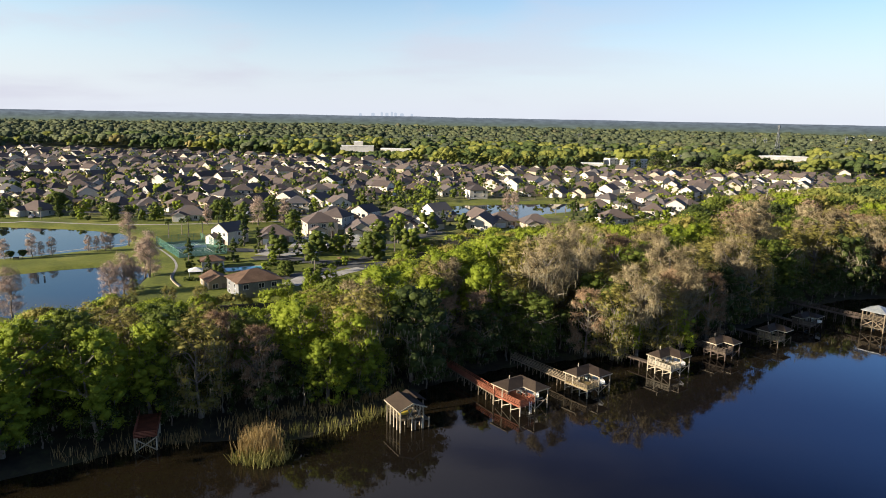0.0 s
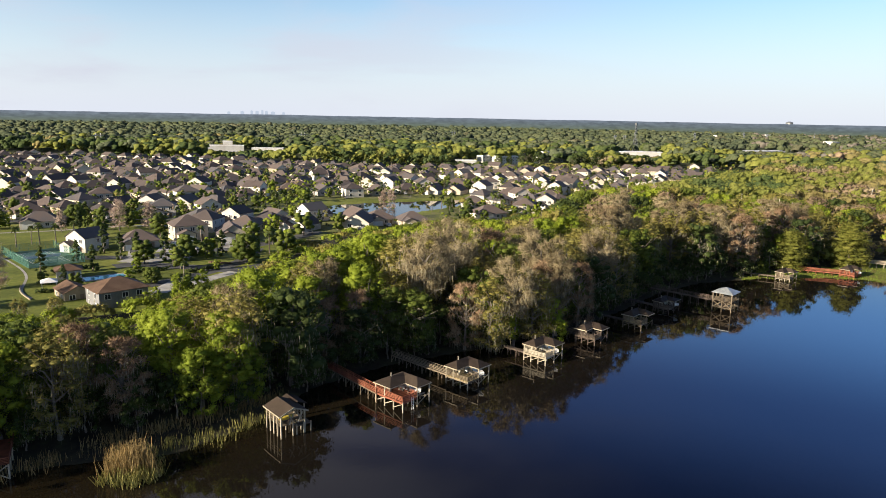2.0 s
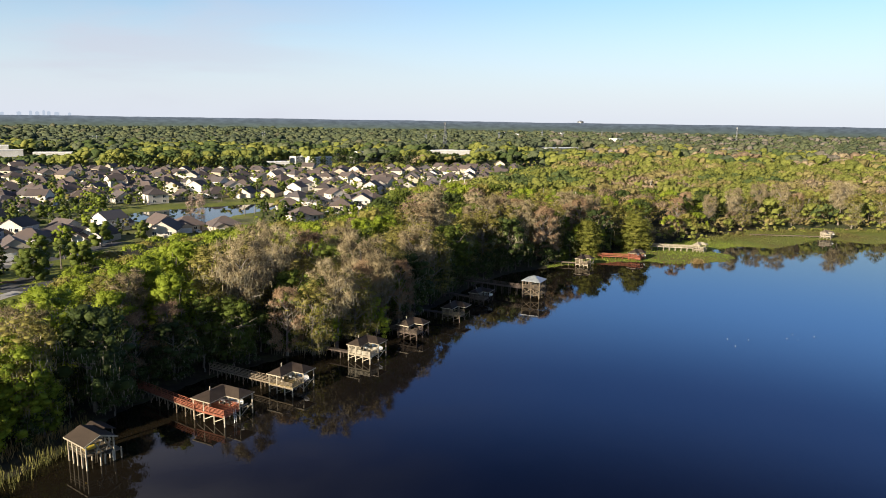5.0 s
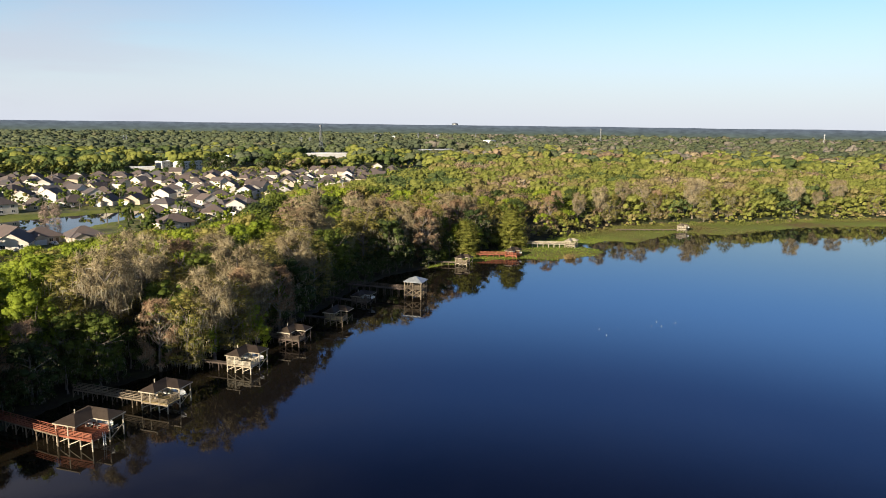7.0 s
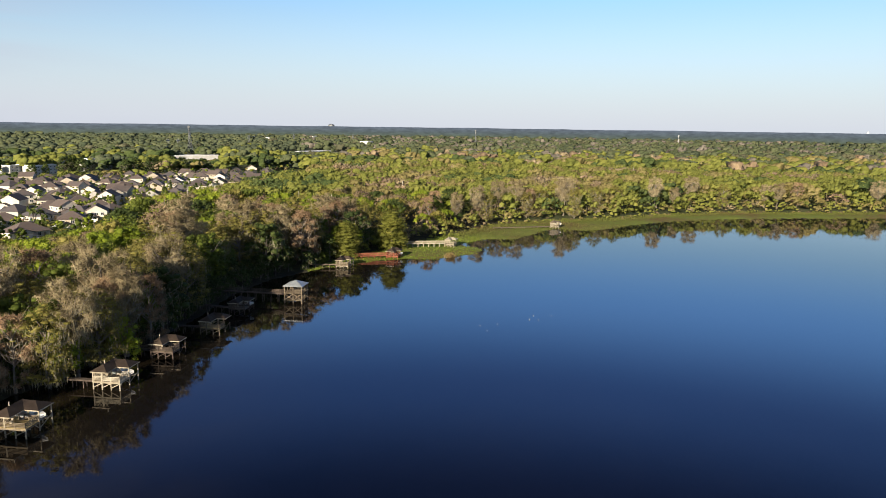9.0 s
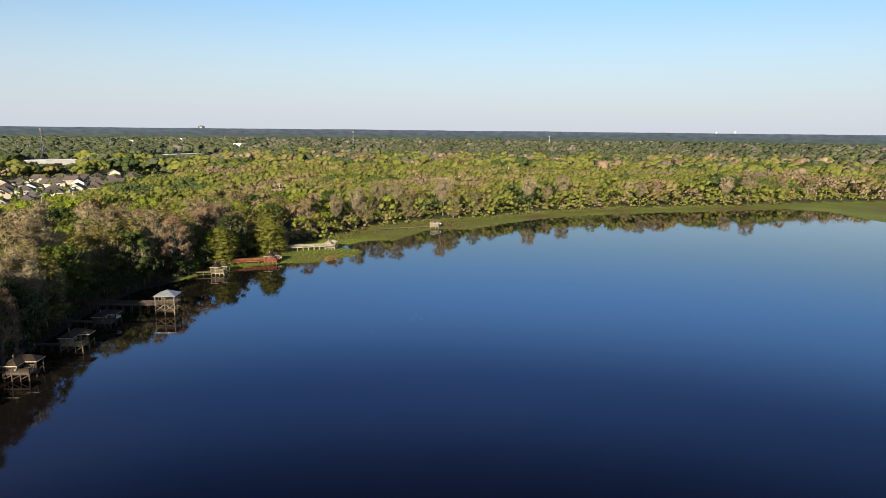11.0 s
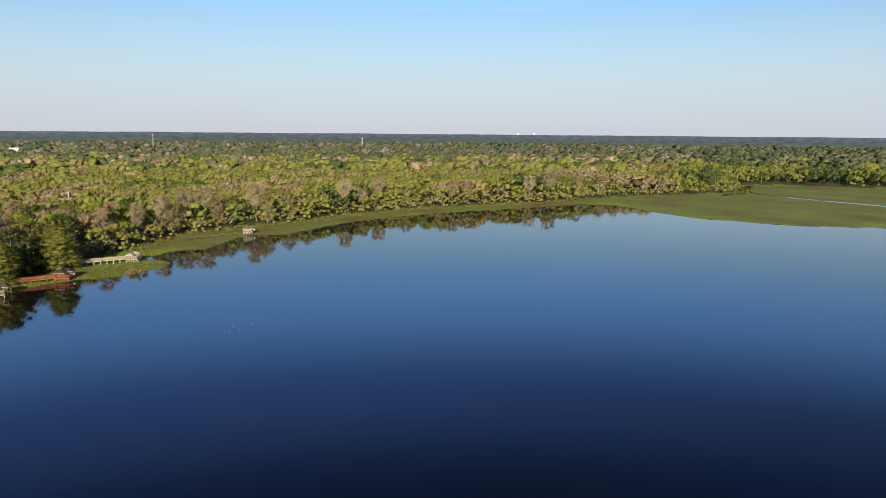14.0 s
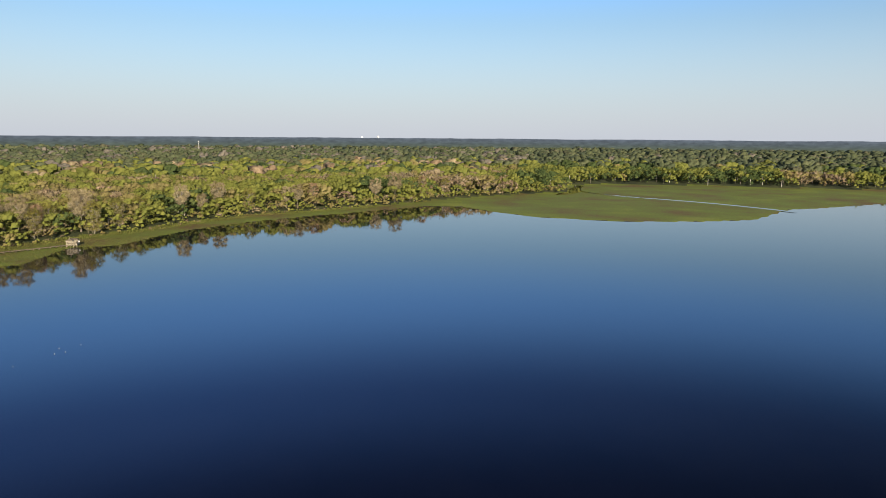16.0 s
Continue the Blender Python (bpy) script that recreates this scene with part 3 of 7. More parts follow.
tagged(ground, "flat green ground with lawns, forest floor and marsh", "ground", kind="structure")

# river: one flat sheet
bm = bmesh.new()
bmesh.ops.create_circle(bm, cap_ends=True, radius=4980, segments=96)
tagged(part("river", bm, M["river"]), "wide still dark river reflecting the blue sky", "water", kind="structure")
for pond, label in ((POND_WEST, "pale pond beside a mown lawn"), (POND_NEAR, "blue pond behind the shore trees"), (POND_EAST, "pond among the houses mirroring the sky")):
    bm = bmesh.new()
    cx, cy = np.mean([p[0] for p in pond]), np.mean([p[1] for p in pond])
    bm.faces.new([bm.verts.new((x + 4.5 * np.sign(x - cx), y + 4.5 * np.sign(y - cy), POND_Z)) for x, y in pond])
    bmesh.ops.recalc_face_normals(bm, faces=bm.faces)
    if bm.faces[:][0].normal.z < 0:
        bmesh.ops.reverse_faces(bm, faces=bm.faces[:])
    tagged(part("pond_water", bm, M["pond"]), label, "pond", kind="structure")

# creek through the marsh, and the small inlet at its head
def strip(name, pts, width, z, material, label, category, lift=None):
    verts, faces = [], []
    for i, (x, y) in enumerate(pts):
        ax, ay = pts[max(i - 1, 0)]
        bx, by = pts[min(i + 1, len(pts) - 1)]
        d = math.hypot(bx - ax, by - ay)
        w = width[i] if isinstance(width, (list, tuple)) else width
        nx, ny = -(by - ay) / d * w / 2, (bx - ax) / d * w / 2
        verts += [(x + nx, y + ny, z), (x - nx, y - ny, z)]
        if i:
            faces.append((2 * i - 2, 2 * i - 1, 2 * i + 1, 2 * i))
    ob = mesh_part(name, verts, faces, [material])
    if ob.data.polygons[0].normal.z < 0:
        ob.data.flip_normals()
    return tagged(ob, label, category, kind="structure")


def curve_points(pts, n=6):
    """Rounds a polyline off."""
    out = []
    for i in range(len(pts) - 1):
        p0, p1, p2, p3 = [Vector(pts[k]) for k in (max(i - 1, 0), i, i + 1, min(i + 2, len(pts) - 1))]
        for s in range(n):
            t = s / n
            out.append(tuple(0.5 * ((2 * p1) + (p2 - p0) * t + (2 * p0 - 5 * p1 + 4 * p2 - p3) * t * t + (3 * p1 - p0 - 3 * p2 + p3) * t ** 3)))
    return out + [tuple(pts[-1])]


strip("creek_water", curve_points([(790, -40), (740, -52), (699, -82), (678, -106), (641, -149), (598, -184), (572, -200)]), 6.0, 0.33, M["river"], "narrow tidal creek winding through green marsh", "creek")
strip("inlet_water", curve_points([(700, -20), (740, -38), (790, -42), (845, -50)]), [3, 6, 9, 14] + [14] * 15, 0.34, M["river"], "small blue inlet at the head of the marsh", "creek")


# ---- trees ----
rng = np.random.default_rng(7)


def cards(centres, size, n_each, spread, seed, droop=0.0, near=0.4, far=1.0):
    """Small leaf blades scattered round clump centres: arrays of vertices and faces."""
    r = np.random.default_rng(seed)
    c = np.repeat(np.asarray(centres, float), n_each, 0)
    k = len(c)
    off = r.normal(size=(k, 3))
    off /= np.linalg.norm(off, axis=1)[:, None]
    p = c + off * (np.repeat(np.asarray(spread, float).reshape(-1, 1), n_each, 0) * r.uniform(near, far, (k, 1))) * (1, 1, 0.8)
    a = off * 0.7 + r.normal(size=(k, 3)) * 0.6
    a[:, 2] -= droop
    a /= np.linalg.norm(a, axis=1)[:, None]
    b = np.cross(a, r.normal(size=(k, 3)))
    b /= np.linalg.norm(b, axis=1)[:, None]
    s = size * r.uniform(0.6, 1.35, (k, 1))
    v = np.stack([p - a * s * 0.45 - b * s * 0.4, p + a * s * 0.6, p - a * s * 0.3 + b * s * 0.45], 1).reshape(-1, 3)
    return v, np.arange(3 * k).reshape(-1, 3)


GOLD = (1 + 5 ** 0.5) / 2
ICO = np.array([(-1, GOLD, 0), (1, GOLD, 0), (-1, -GOLD, 0), (1, -GOLD, 0), (0, -1, GOLD), (0, 1, GOLD), (0, -1, -GOLD), (0, 1, -GOLD), (GOLD, 0, -1), (GOLD, 0, 1), (-GOLD, 0, -1), (-GOLD, 0, 1)]) / math.hypot(1, GOLD)
ICO_FACES = np.array([[a, b, c] for a, b, c in itertools.combinations(range(12), 3) if all(np.linalg.norm(ICO[i] - ICO[j]) < 1.1 for i, j in ((a, b), (b, c), (a, c)))])
ICO_FACES = np.array([f if np.dot(np.cross(ICO[f[1]] - ICO[f[0]], ICO[f[2]] - ICO[f[0]]), ICO[f[0]]) > 0 else f[::-1] for f in ICO_FACES])


def lumpy_normals(v, f, soft):
    """Normals of the uneven surface itself, eased a little towards the given soft ones."""
    n = np.zeros_like(v)
    face = np.cross(v[f[:, 1]] - v[f[:, 0]], v[f[:, 2]] - v[f[:, 0]])
    for i in range(3):
        np.add.at(n, f[:, i], face)
    return unit(unit(n) + 0.3 * soft)


def bodies(c, radius, heart, seed, flat=0.8):
    """The close, lumpy inside of each leaf clump: vertices, faces and soft normals."""
    r = np.random.default_rng(seed)
    k = len(c)
    out = ICO[None] * r.uniform(0.6, 1.3, (k, 12, 1)) * np.asarray(radius).reshape(-1, 1, 1) * (1, 1, flat)
    v = (c[:, None] + out).reshape(-1, 3)
    f = (ICO_FACES[None] + 12 * np.arange(k)[:, None, None]).reshape(-1, 3)
    return v, f, lumpy_normals(v, f, unit(v - heart))


def lobes(c, wide, tall, heart, seed, na, nz):
    """Domed foliage masses with uneven surfaces: vertices, faces (as rings of quads and a top fan) and normals."""
    r = np.random.default_rng(seed)
    k = len(c)
    lev = np.radians(np.linspace(-22, 40, nz))
    ring = np.arange(na) / na * math.tau
    a = ring[None, None] + (np.arange(nz) % 2 * math.pi / na)[None, :, None] + r.uniform(0, math.tau, (k, 1, 1))
    q = r.uniform(0.6, 1.3, (k, nz, na))
    out = np.stack([np.cos(a) * np.cos(lev)[None, :, None] * q, np.sin(a) * np.cos(lev)[None, :, None] * q, np.sin(lev)[None, :, None] * q], -1).reshape(k, -1, 3)
    out = np.concatenate([out, np.tile(np.array((0, 0, 1.0)), (k, 1, 1)) * r.uniform(0.9, 1.1, (k, 1, 1))], 1)
    v = (c[:, None] + out * np.stack([wide, wide, tall], -1)[:, None]).reshape(-1, 3)
    side = [(l * na + i, l * na + (i + 1) % na, (l + 1) * na + (i + 1) % na, (l + 1) * na + i) for l in range(nz - 1) for i in range(na)]
    cell = np.array([f for a0, b0, c0, d0 in side for f in ((a0, b0, c0), (a0, c0, d0))] + [((nz - 1) * na + i, (nz - 1) * na + (i + 1) % na, nz * na) for i in range(na)])
    f = (cell[None] + (na * nz + 1) * np.arange(k)[:, None, None]).reshape(-1, 3)
    return v, f, lumpy_normals(v, f, unit(v - np.repeat(heart, na * nz + 1, 0))), len(cell)


def unit(a):
    return a / np.maximum(np.linalg.norm(a, axis=-1, keepdims=True), 1e-6)


def leaf_normals(v, crown, clump, own=0.85, kc=0.32, kl=0.65):
    """Turns each blade outwards and gives it the soft roundness of its clump and crown."""
    t = v.reshape(-1, 3, 3)
    mid = t.mean(1)
    face = unit(np.cross(t[:, 1] - t[:, 0], t[:, 2] - t[:, 0]))
    out = unit(mid - crown) * kc + unit(mid - clump) * kl + np.array((0, 0, 0.12))
    flip = (face * out).sum(1) < 0
    t[flip] = t[flip][:, ::-1]
    face[flip] *= -1
    return t.reshape(-1, 3), np.repeat(unit(out + own * face), 3, 0)


def strands(tops, n_each, length, width, spread, seed, lean=0.35, down=True):
    """Thin tapering blades that hang (or point every way) from the given places."""
    r = np.random.default_rng(seed)
    c = np.repeat(np.asarray(tops, float), n_each, 0)
    k = len(c)
    p = c + r.normal(size=(k, 3)) * np.array([spread, spread, spread * 0.5])
    d = r.normal(size=(k, 3)) * lean
    d[:, 2] += -1.0 if down else 0.35
    d /= np.linalg.norm(d, axis=1)[:, None]
    side = np.cross(d, r.normal(size=(k, 3)))
    side /= np.linalg.norm(side, axis=1)[:, None]
    L = length * r.uniform(0.45, 1.4, (k, 1))
    w = width * r.uniform(0.6, 1.4, (k, 1))
    v = np.stack([p - side * w, p + side * w, p + d * L], 1).reshape(-1, 3)
    return v, np.arange(3 * k).reshape(-1, 3)


def envelope(kind, n, h, w, seed):
    """Clump centres in a crown of height h and width w, and each clump's radius."""
    r = np.random.default_rng(seed)
    out = []
    while len(out) < n:
        a, u = r.uniform(0, math.tau), r.uniform(0, 1)
        if kind == "dome":
            z = 0.14 + 0.83 * u
            lim = math.sqrt(max(0.0, 1 - ((z - 0.5) / 0.52) ** 2))
        elif kind == "umbrella":
            z = 0.40 + 0.57 * u
            lim = min(1.0, 0.35 + 1.35 * (z - 0.42)) * math.sqrt(max(0, 1 - ((z - 0.7) / 0.32) ** 2)) if z > 0.7 else min(1.0, 0.3 + 2.3 * (z - 0.42))
        elif kind == "cone":
            z = 0.06 + 0.92 * u
            lim = (1.02 - z) ** 0.55
        else:
            z = 0.12 + 0.85 * u
            lim = math.sqrt(max(0.0, 1 - ((z - 0.4) / 0.6) ** 2))
        lim *= 0.78 + 0.3 * noise.noise((math.cos(a) * 1.6, math.sin(a) * 1.6, z * 2.6 + seed * 3.1))
        q = max(0.0, lim) * (r.uniform(0.25, 1) ** 0.5) * w / 2
        out.append((q * math.cos(a), q * math.sin(a), z * h))
    return np.array(out), r.uniform(0.75, 1.35, n)


def trunk_mesh(h, w, r0, seed, limbs=7, flare=1.7, top=0.8):
    r = random.Random(seed)
    bm = bmesh.new()
    pts = [(0, 0, -1.2), (0, 0, h * 0.06)]
    x = y = 0.0
    for k in range(1, 6):
        x += r.uniform(-0.02, 0.02) * h
        y += r.uniform(-0.02, 0.02) * h
        pts.append((x, y, h * top * k / 5))
    tube(bm, pts, [r0 * flare, r0 * 1.15] + [r0 * (1 - 0.17 * k) for k in range(1, 6)], 7)
    for i in range(limbs):
        z0 = h * r.uniform(0.32, top * 0.9)
        a = math.tau * (i / limbs) + r.uniform(-0.4, 0.4)
        L = w * r.uniform(0.28, 0.46) * (0.72 if limbs > 10 else 1.0)
        p0 = (x * z0 / (h * top), y * z0 / (h * top), z0)
        p1 = (p0[0] + math.cos(a) * L * 0.5, p0[1] + math.sin(a) * L * 0.5, z0 + h * r.uniform(0.05, 0.12))
        p2 = (p0[0] + math.cos(a) * L, p0[1] + math.sin(a) * L, z0 + h * r.uniform(0.1, 0.26))
        tube(bm, [p0, p1, p2], [r0 * 0.5, r0 * 0.32, r0 * 0.1], 5)
    return bm


def make_tree(name, kind, h, w, leaf, label, category, seed, clumps=46, per=30, size=0.75, moss=0, twigs=0, bark="bark", group="shore trees", limbs=8, close=0.72, flat=0.7):
    """A tree of its own: trunk with limbs, a crown of leaf clumps or twigs, and hanging moss."""
    ob = thing(name, Matrix(), label, category, group)
    part("trunk", trunk_mesh(h, w, 0.016 * h + 0.05, seed, limbs=0 if kind in ("cone", "shrub") else limbs, top=0.9 if kind == "cone" else 0.78), M[bark], ob)
    c, rr = envelope(kind, clumps, h, w, seed)
    V, F, N, base = [], [], [], 0
    heart = np.array((0, 0, h * 0.5))
    reach = rr * w * (0.092 if close else 0.115)
    if per:
        v, f = cards(c, size, per, reach, seed + 1, droop=0.35 if kind == "cone" else 0.0, near=0.65 if close else 0.4, far=1.45 if close else 1.0)
        v, nn = leaf_normals(v, heart, np.repeat(c, per, 0), own=1.1)
        V.append(v), F.append(f), N.append(nn)
        base = len(v)
    if close:
        v, f, nn = bodies(c, reach * close, heart, seed + 4, flat)
        V.append(v), F.append(f + base), N.append(nn)
        base += len(v)
    if twigs:
        v, f = strands(c, twigs, max(w * 0.095, 0.9), 0.055 if w > 8 else 0.026, w * (0.03 if w > 8 else 0.075), seed + 2, lean=1.0, down=False)
        v, nn = leaf_normals(v, heart, np.repeat(c, twigs, 0))
        V.append(v), F.append(f + base), N.append(nn)
    mesh_part("crown", np.concatenate(V).tolist(), np.concatenate(F).tolist(), [M[leaf]], ob, normals=np.concatenate(N))
    if moss:
        low = c[np.argsort(c[:, 2])][: len(c) * 3 // 4]
        v, f = strands(low, moss * 2, h * 0.08, 0.06, w * 0.06, seed + 3, lean=0.14)
        v, nn = leaf_normals(v, heart, np.repeat(low, moss * 2, 0))
        tagged(mesh_part("hanging_moss", v.tolist(), f.tolist(), [M["moss"]], ob, normals=nn), kind="stuff")
    return ob


TREES = {
    "cypress_a": make_tree("cypress_tree", "umbrella", 22, 15, "twig", "tall leafless cypress with grey moss on its branches", "tree", 11, 70, 18, 0.24, 8, 92, limbs=22, close=0),
    "cypress_b": make_tree("cypress_tree", "dome", 20, 13, "red_twig", "leafless reddish-brown cypress hung with moss", "tree", 12, 64, 20, 0.24, 7, 90, limbs=20, close=0),
    "cypress_c": make_tree("cypress_tree", "umbrella", 24, 17, "twig", "broad bare cypress with long hanging moss", "tree", 13, 74, 18, 0.24, 9, 92, limbs=24, close=0),
    "olive_a": make_tree("mossy_tree", "dome", 19, 13, "olive_leaf", "olive-green tree thinly leafed and draped in moss", "tree", 14, 84, 38, 0.3, 9, 12, limbs=12, close=0.6, flat=0.4),
    "green_a": make_tree("broadleaf_tree", "dome", 18, 13, "bright_leaf", "bright green broadleaf tree in fresh leaf", "tree", 15, 88, 52, 0.36),
    "green_b": make_tree("broadleaf_tree", "dome", 15, 11, "bright_leaf", "rounded bright green tree with spring leaves", "tree", 16, 76, 48, 0.34),
    "green_c": make_tree("broadleaf_tree", "dome", 17, 12, "green_leaf", "mid-green broadleaf tree with a loose crown", "tree", 17, 84, 46, 0.36),
    "oak_a": make_tree("oak_tree", "dome", 17, 16, "dark_leaf", "dark green oak with wisps of grey moss", "tree", 18, 88, 34, 0.42, 7),
    "oak_b": make_tree("oak_tree", "dome", 16, 15, "green_leaf", "spreading green oak with hanging moss", "tree", 19, 86, 34, 0.42, 7),
    "cedar": make_tree("cedar_tree", "cone", 15, 16, "cedar_leaf", "dense olive-green cone-shaped cedar at the water", "tree", 20, 190, 60, 0.34, flat=0.5),
    "shrub": make_tree("shrub", "shrub", 4.5, 5.5, "green_leaf", "low green shrub at the river bank", "shrub", 21, 30, 30, 0.3, group="bank shrubs"),
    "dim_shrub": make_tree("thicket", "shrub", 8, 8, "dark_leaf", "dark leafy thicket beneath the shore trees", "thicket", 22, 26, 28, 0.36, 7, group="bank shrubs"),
    "bare_small": make_tree("bare_tree", "pond", 11, 5.6, "pink_twig", "slender leafless tree with fine pinkish twigs", "tree", 23, 64, 0, 0.2, 0, 70, group="pond trees", limbs=16, close=0),
    "topiary": make_tree("topiary_tree", "umbrella", 3.6, 5.0, "dark_leaf", "clipped dark dome-shaped tree by the pond path", "tree", 27, 40, 24, 0.3, group="pond trees", limbs=3, close=1.2),
    "shade_tree": make_tree("shade_tree", "dome", 10, 12, "green_leaf", "broad rounded shade tree on a lawn", "tree", 28, 96, 36, 0.34, group="garden trees", close=1.0),
    "town_tree": make_tree("garden_tree", "dome", 8.5, 7.5, "green_leaf", "rounded green garden tree", "tree", 24, 26, 14, 0.46, group="garden trees", limbs=3, close=1.5),
    "town_pale": make_tree("garden_tree", "dome", 7.5, 7, "bright_leaf", "light green garden tree", "tree", 25, 24, 14, 0.46, group="garden trees", limbs=3, close=1.5),
    "town_dark": make_tree("evergreen_tree", "cone", 8.5, 4.6, "dark_leaf", "dark narrow evergreen in a garden", "tree", 26, 28, 14, 0.42, group="garden trees", close=1.3),
}


def make_palm(h, seed):
    ob = thing("palm_tree", Matrix(), "cabbage palm with a round head of green fronds", "palm tree", "garden palms")
    r = random.Random(seed)
    bm = bmesh.new()
    tube(bm, [(0, 0, -0.3), (0.05, 0, h * 0.3), (0.12, 0.06, h * 0.7), (0.1, 0.1, h)], [0.24, 0.19, 0.17, 0.2], 7)
    part("trunk", bm, M["bark"], ob)
    bm = bmesh.new()
    for i in range(30):
        a, e, L = r.uniform(0, math.tau), r.uniform(-0.5, 1.15), r.uniform(1.5, 2.1)
        d = Vector((math.cos(a) * math.cos(e), math.sin(a) * math.cos(e), math.sin(e)))
        s = d.cross(Vector((0, 0, 1))).normalized()
        b = Vector((0.1, 0.1, h))
        p1, p2 = b + d * L * 0.55, b + d * L + Vector((0, 0, -0.45 * L))
        q = [b + s * 0.04, p1 + s * 0.42, p2, p1 - s * 0.42]
        bm.faces.new([bm.verts.new(v) for v in q])
    tagged(part("frond_head", bm, M["palm_leaf"], ob), kind="stuff")
    return ob


TREES["palm"] = make_palm(6.5, 3)
used_proto = set()


def plant(kind, x, y, size=1.0, turn=None, z=None, tall=1.0):
    """Sets a tree at (x, y): the first of its kind is the built one, the rest are copies."""
    turn = rng.uniform(0, 360) if turn is None else turn
    z = height_at(x, y) if z is None else z
    m = pose(x, y, z - 0.05, 0, 0, turn) @ Matrix.Diagonal((size, size, size * tall, 1))
    ob = TREES[kind]
    if kind not in used_proto:
        used_proto.add(kind)
        ob.matrix_world = m
        return ob
    made = copy_thing(ob, Matrix())
    made.matrix_basis = m
    return made


def scatter(region, step, seed, keep=1.0):
    """Even but irregular places inside a region test over a bounding box."""
    x0, x1, y0, y1, test = region
    r = np.random.default_rng(seed)
    gx, gy = np.meshgrid(np.arange(x0, x1, step), np.arange(y0, y1, step))
    x = (gx + (np.arange(gx.shape[0]) % 2)[:, None] * step / 2 + r.uniform(-0.38, 0.38, gx.shape) * step).ravel()
    y = (gy + r.uniform(-0.38, 0.38, gx.shape) * step).ravel()
    k = test(x, y) & (r.uniform(size=x.shape) < keep)
    return x[k], y[k]


# the shore belt that the camera passes nearest: each tree a thing of its own
CREST_B = [-34, -31.3, -29.5, -25.7, -21.7, -17.9, -15.3, -12.1, -8.4, -3.7, 0.9, 5.6, 10.1, 14.6, 18.8, 20.8, 26.6, 32.4, 40]
CREST_S = [-0.28, -0.26, -0.252, -0.248, -0.258, -0.267, -0.286, -0.2555, -0.238, -0.214, -0.188, -0.163, -0.1464, -0.1448, -0.132, -0.101, -0.086, -0.068, -0.04]


def canopy_cap(x, y):
    """How high the belt's trees grow at a place: it falls away behind the bank, most at the west end."""
    d = np.hypot(x, y)
    return np.maximum(56.0 + np.interp(np.degrees(np.arctan2(x, y)), CREST_B, CREST_S) * d - ground_height(x, y), 3.0)


def belt(x, y):
    t = seg_dist(x, y, TREELINE)
    return inside(x, y, WOODS) & ~inside(x, y, TOWN) & (t < 40) & (t > 1.5) & (x > -92) & (x < 214) & (y > x * 0.2 + 60) & (np.hypot(x - 207, y - 236) > 12) & (np.hypot(x - 178, y - 232) > 12)


def species(x, y, depth, u):
    """Which tree stands where: green at the west end, bare cypress along the middle, mixed oak behind."""
    n = noise.noise((x * 0.03, y * 0.03, 5.0))
    if x < -58:
        return ["green_a", "olive_a", "oak_b", "cypress_a", "green_b"][int(u * 5)]
    if x < -20:
        return ["cypress_b", "cypress_a", "olive_a", "green_a", "oak_b", "olive_a"][int(u * 6)] if depth < 20 else ["green_b", "green_a", "green_c", "olive_a"][int(u * 4)]
    # darker kinds here put the bank's shade into the leaf colour
    if -6 < x < 24 and depth < 8:
        return ["oak_a", "cypress_b", "oak_b", "cypress_a", "oak_a"][int(u * 5)]
    if x < 18:
        return ["green_a", "olive_a", "green_a", "olive_a", "green_b", "cypress_a"][int(u * 6)] if depth < 26 else ["green_a", "green_a", "olive_a", "green_b"][int(u * 4)]
    if x < 100:
        return ["cypress_a", "olive_a", "cypress_b", "green_c", "olive_a", "cypress_c", "green_b", "olive_a"][int(u * 8)] if depth < 23 else ["green_a", "green_b", "olive_a", "green_b", "green_a", "cypress_c"][int(u * 6)]
    return ["oak_a", "oak_b", "cypress_b", "olive_a", "olive_a", "cypress_a", "green_c"][int(u * 7)] if depth < 14 else ["olive_a", "cypress_a", "green_b", "oak_b", "olive_a", "cypress_b", "green_a"][int(u * 7)]


bx, by = scatter((-100, 215, 60, 290, belt), 8.3, 3)
caps = canopy_cap(bx, by) - 0.7 + rng.normal(0, 0.9, len(bx))
TALL = {"cypress_a": 22, "cypress_b": 20, "cypress_c": 24, "olive_a": 19, "green_a": 18, "green_b": 15, "green_c": 17, "oak_a": 17, "oak_b": 16}
for x, y, cap in zip(bx, by, caps):
    depth = float(seg_dist(np.array([x]), np.array([y]), TREELINE)[0])
    kind = species(x, y, depth, rng.uniform(0, 0.999))
    size = rng.uniform(0.9, 1.2) * (0.8 if x > 195 else 1.0)
    high = TALL[kind] * size
    if -3 < x < 22:
        cap = min(cap, 13 + 0.4 * depth + rng.normal())
    if cap < 2.6:
        continue
    if high > cap:
        wide = max(cap / high, 0.62)
        plant(kind, x, y, size * wide, tall=cap / high / wide)
    else:
        plant(kind, x, y, size)
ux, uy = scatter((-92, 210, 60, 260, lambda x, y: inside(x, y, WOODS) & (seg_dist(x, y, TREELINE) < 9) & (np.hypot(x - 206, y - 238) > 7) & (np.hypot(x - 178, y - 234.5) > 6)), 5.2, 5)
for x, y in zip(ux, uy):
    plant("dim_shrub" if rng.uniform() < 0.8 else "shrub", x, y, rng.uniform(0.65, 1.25))
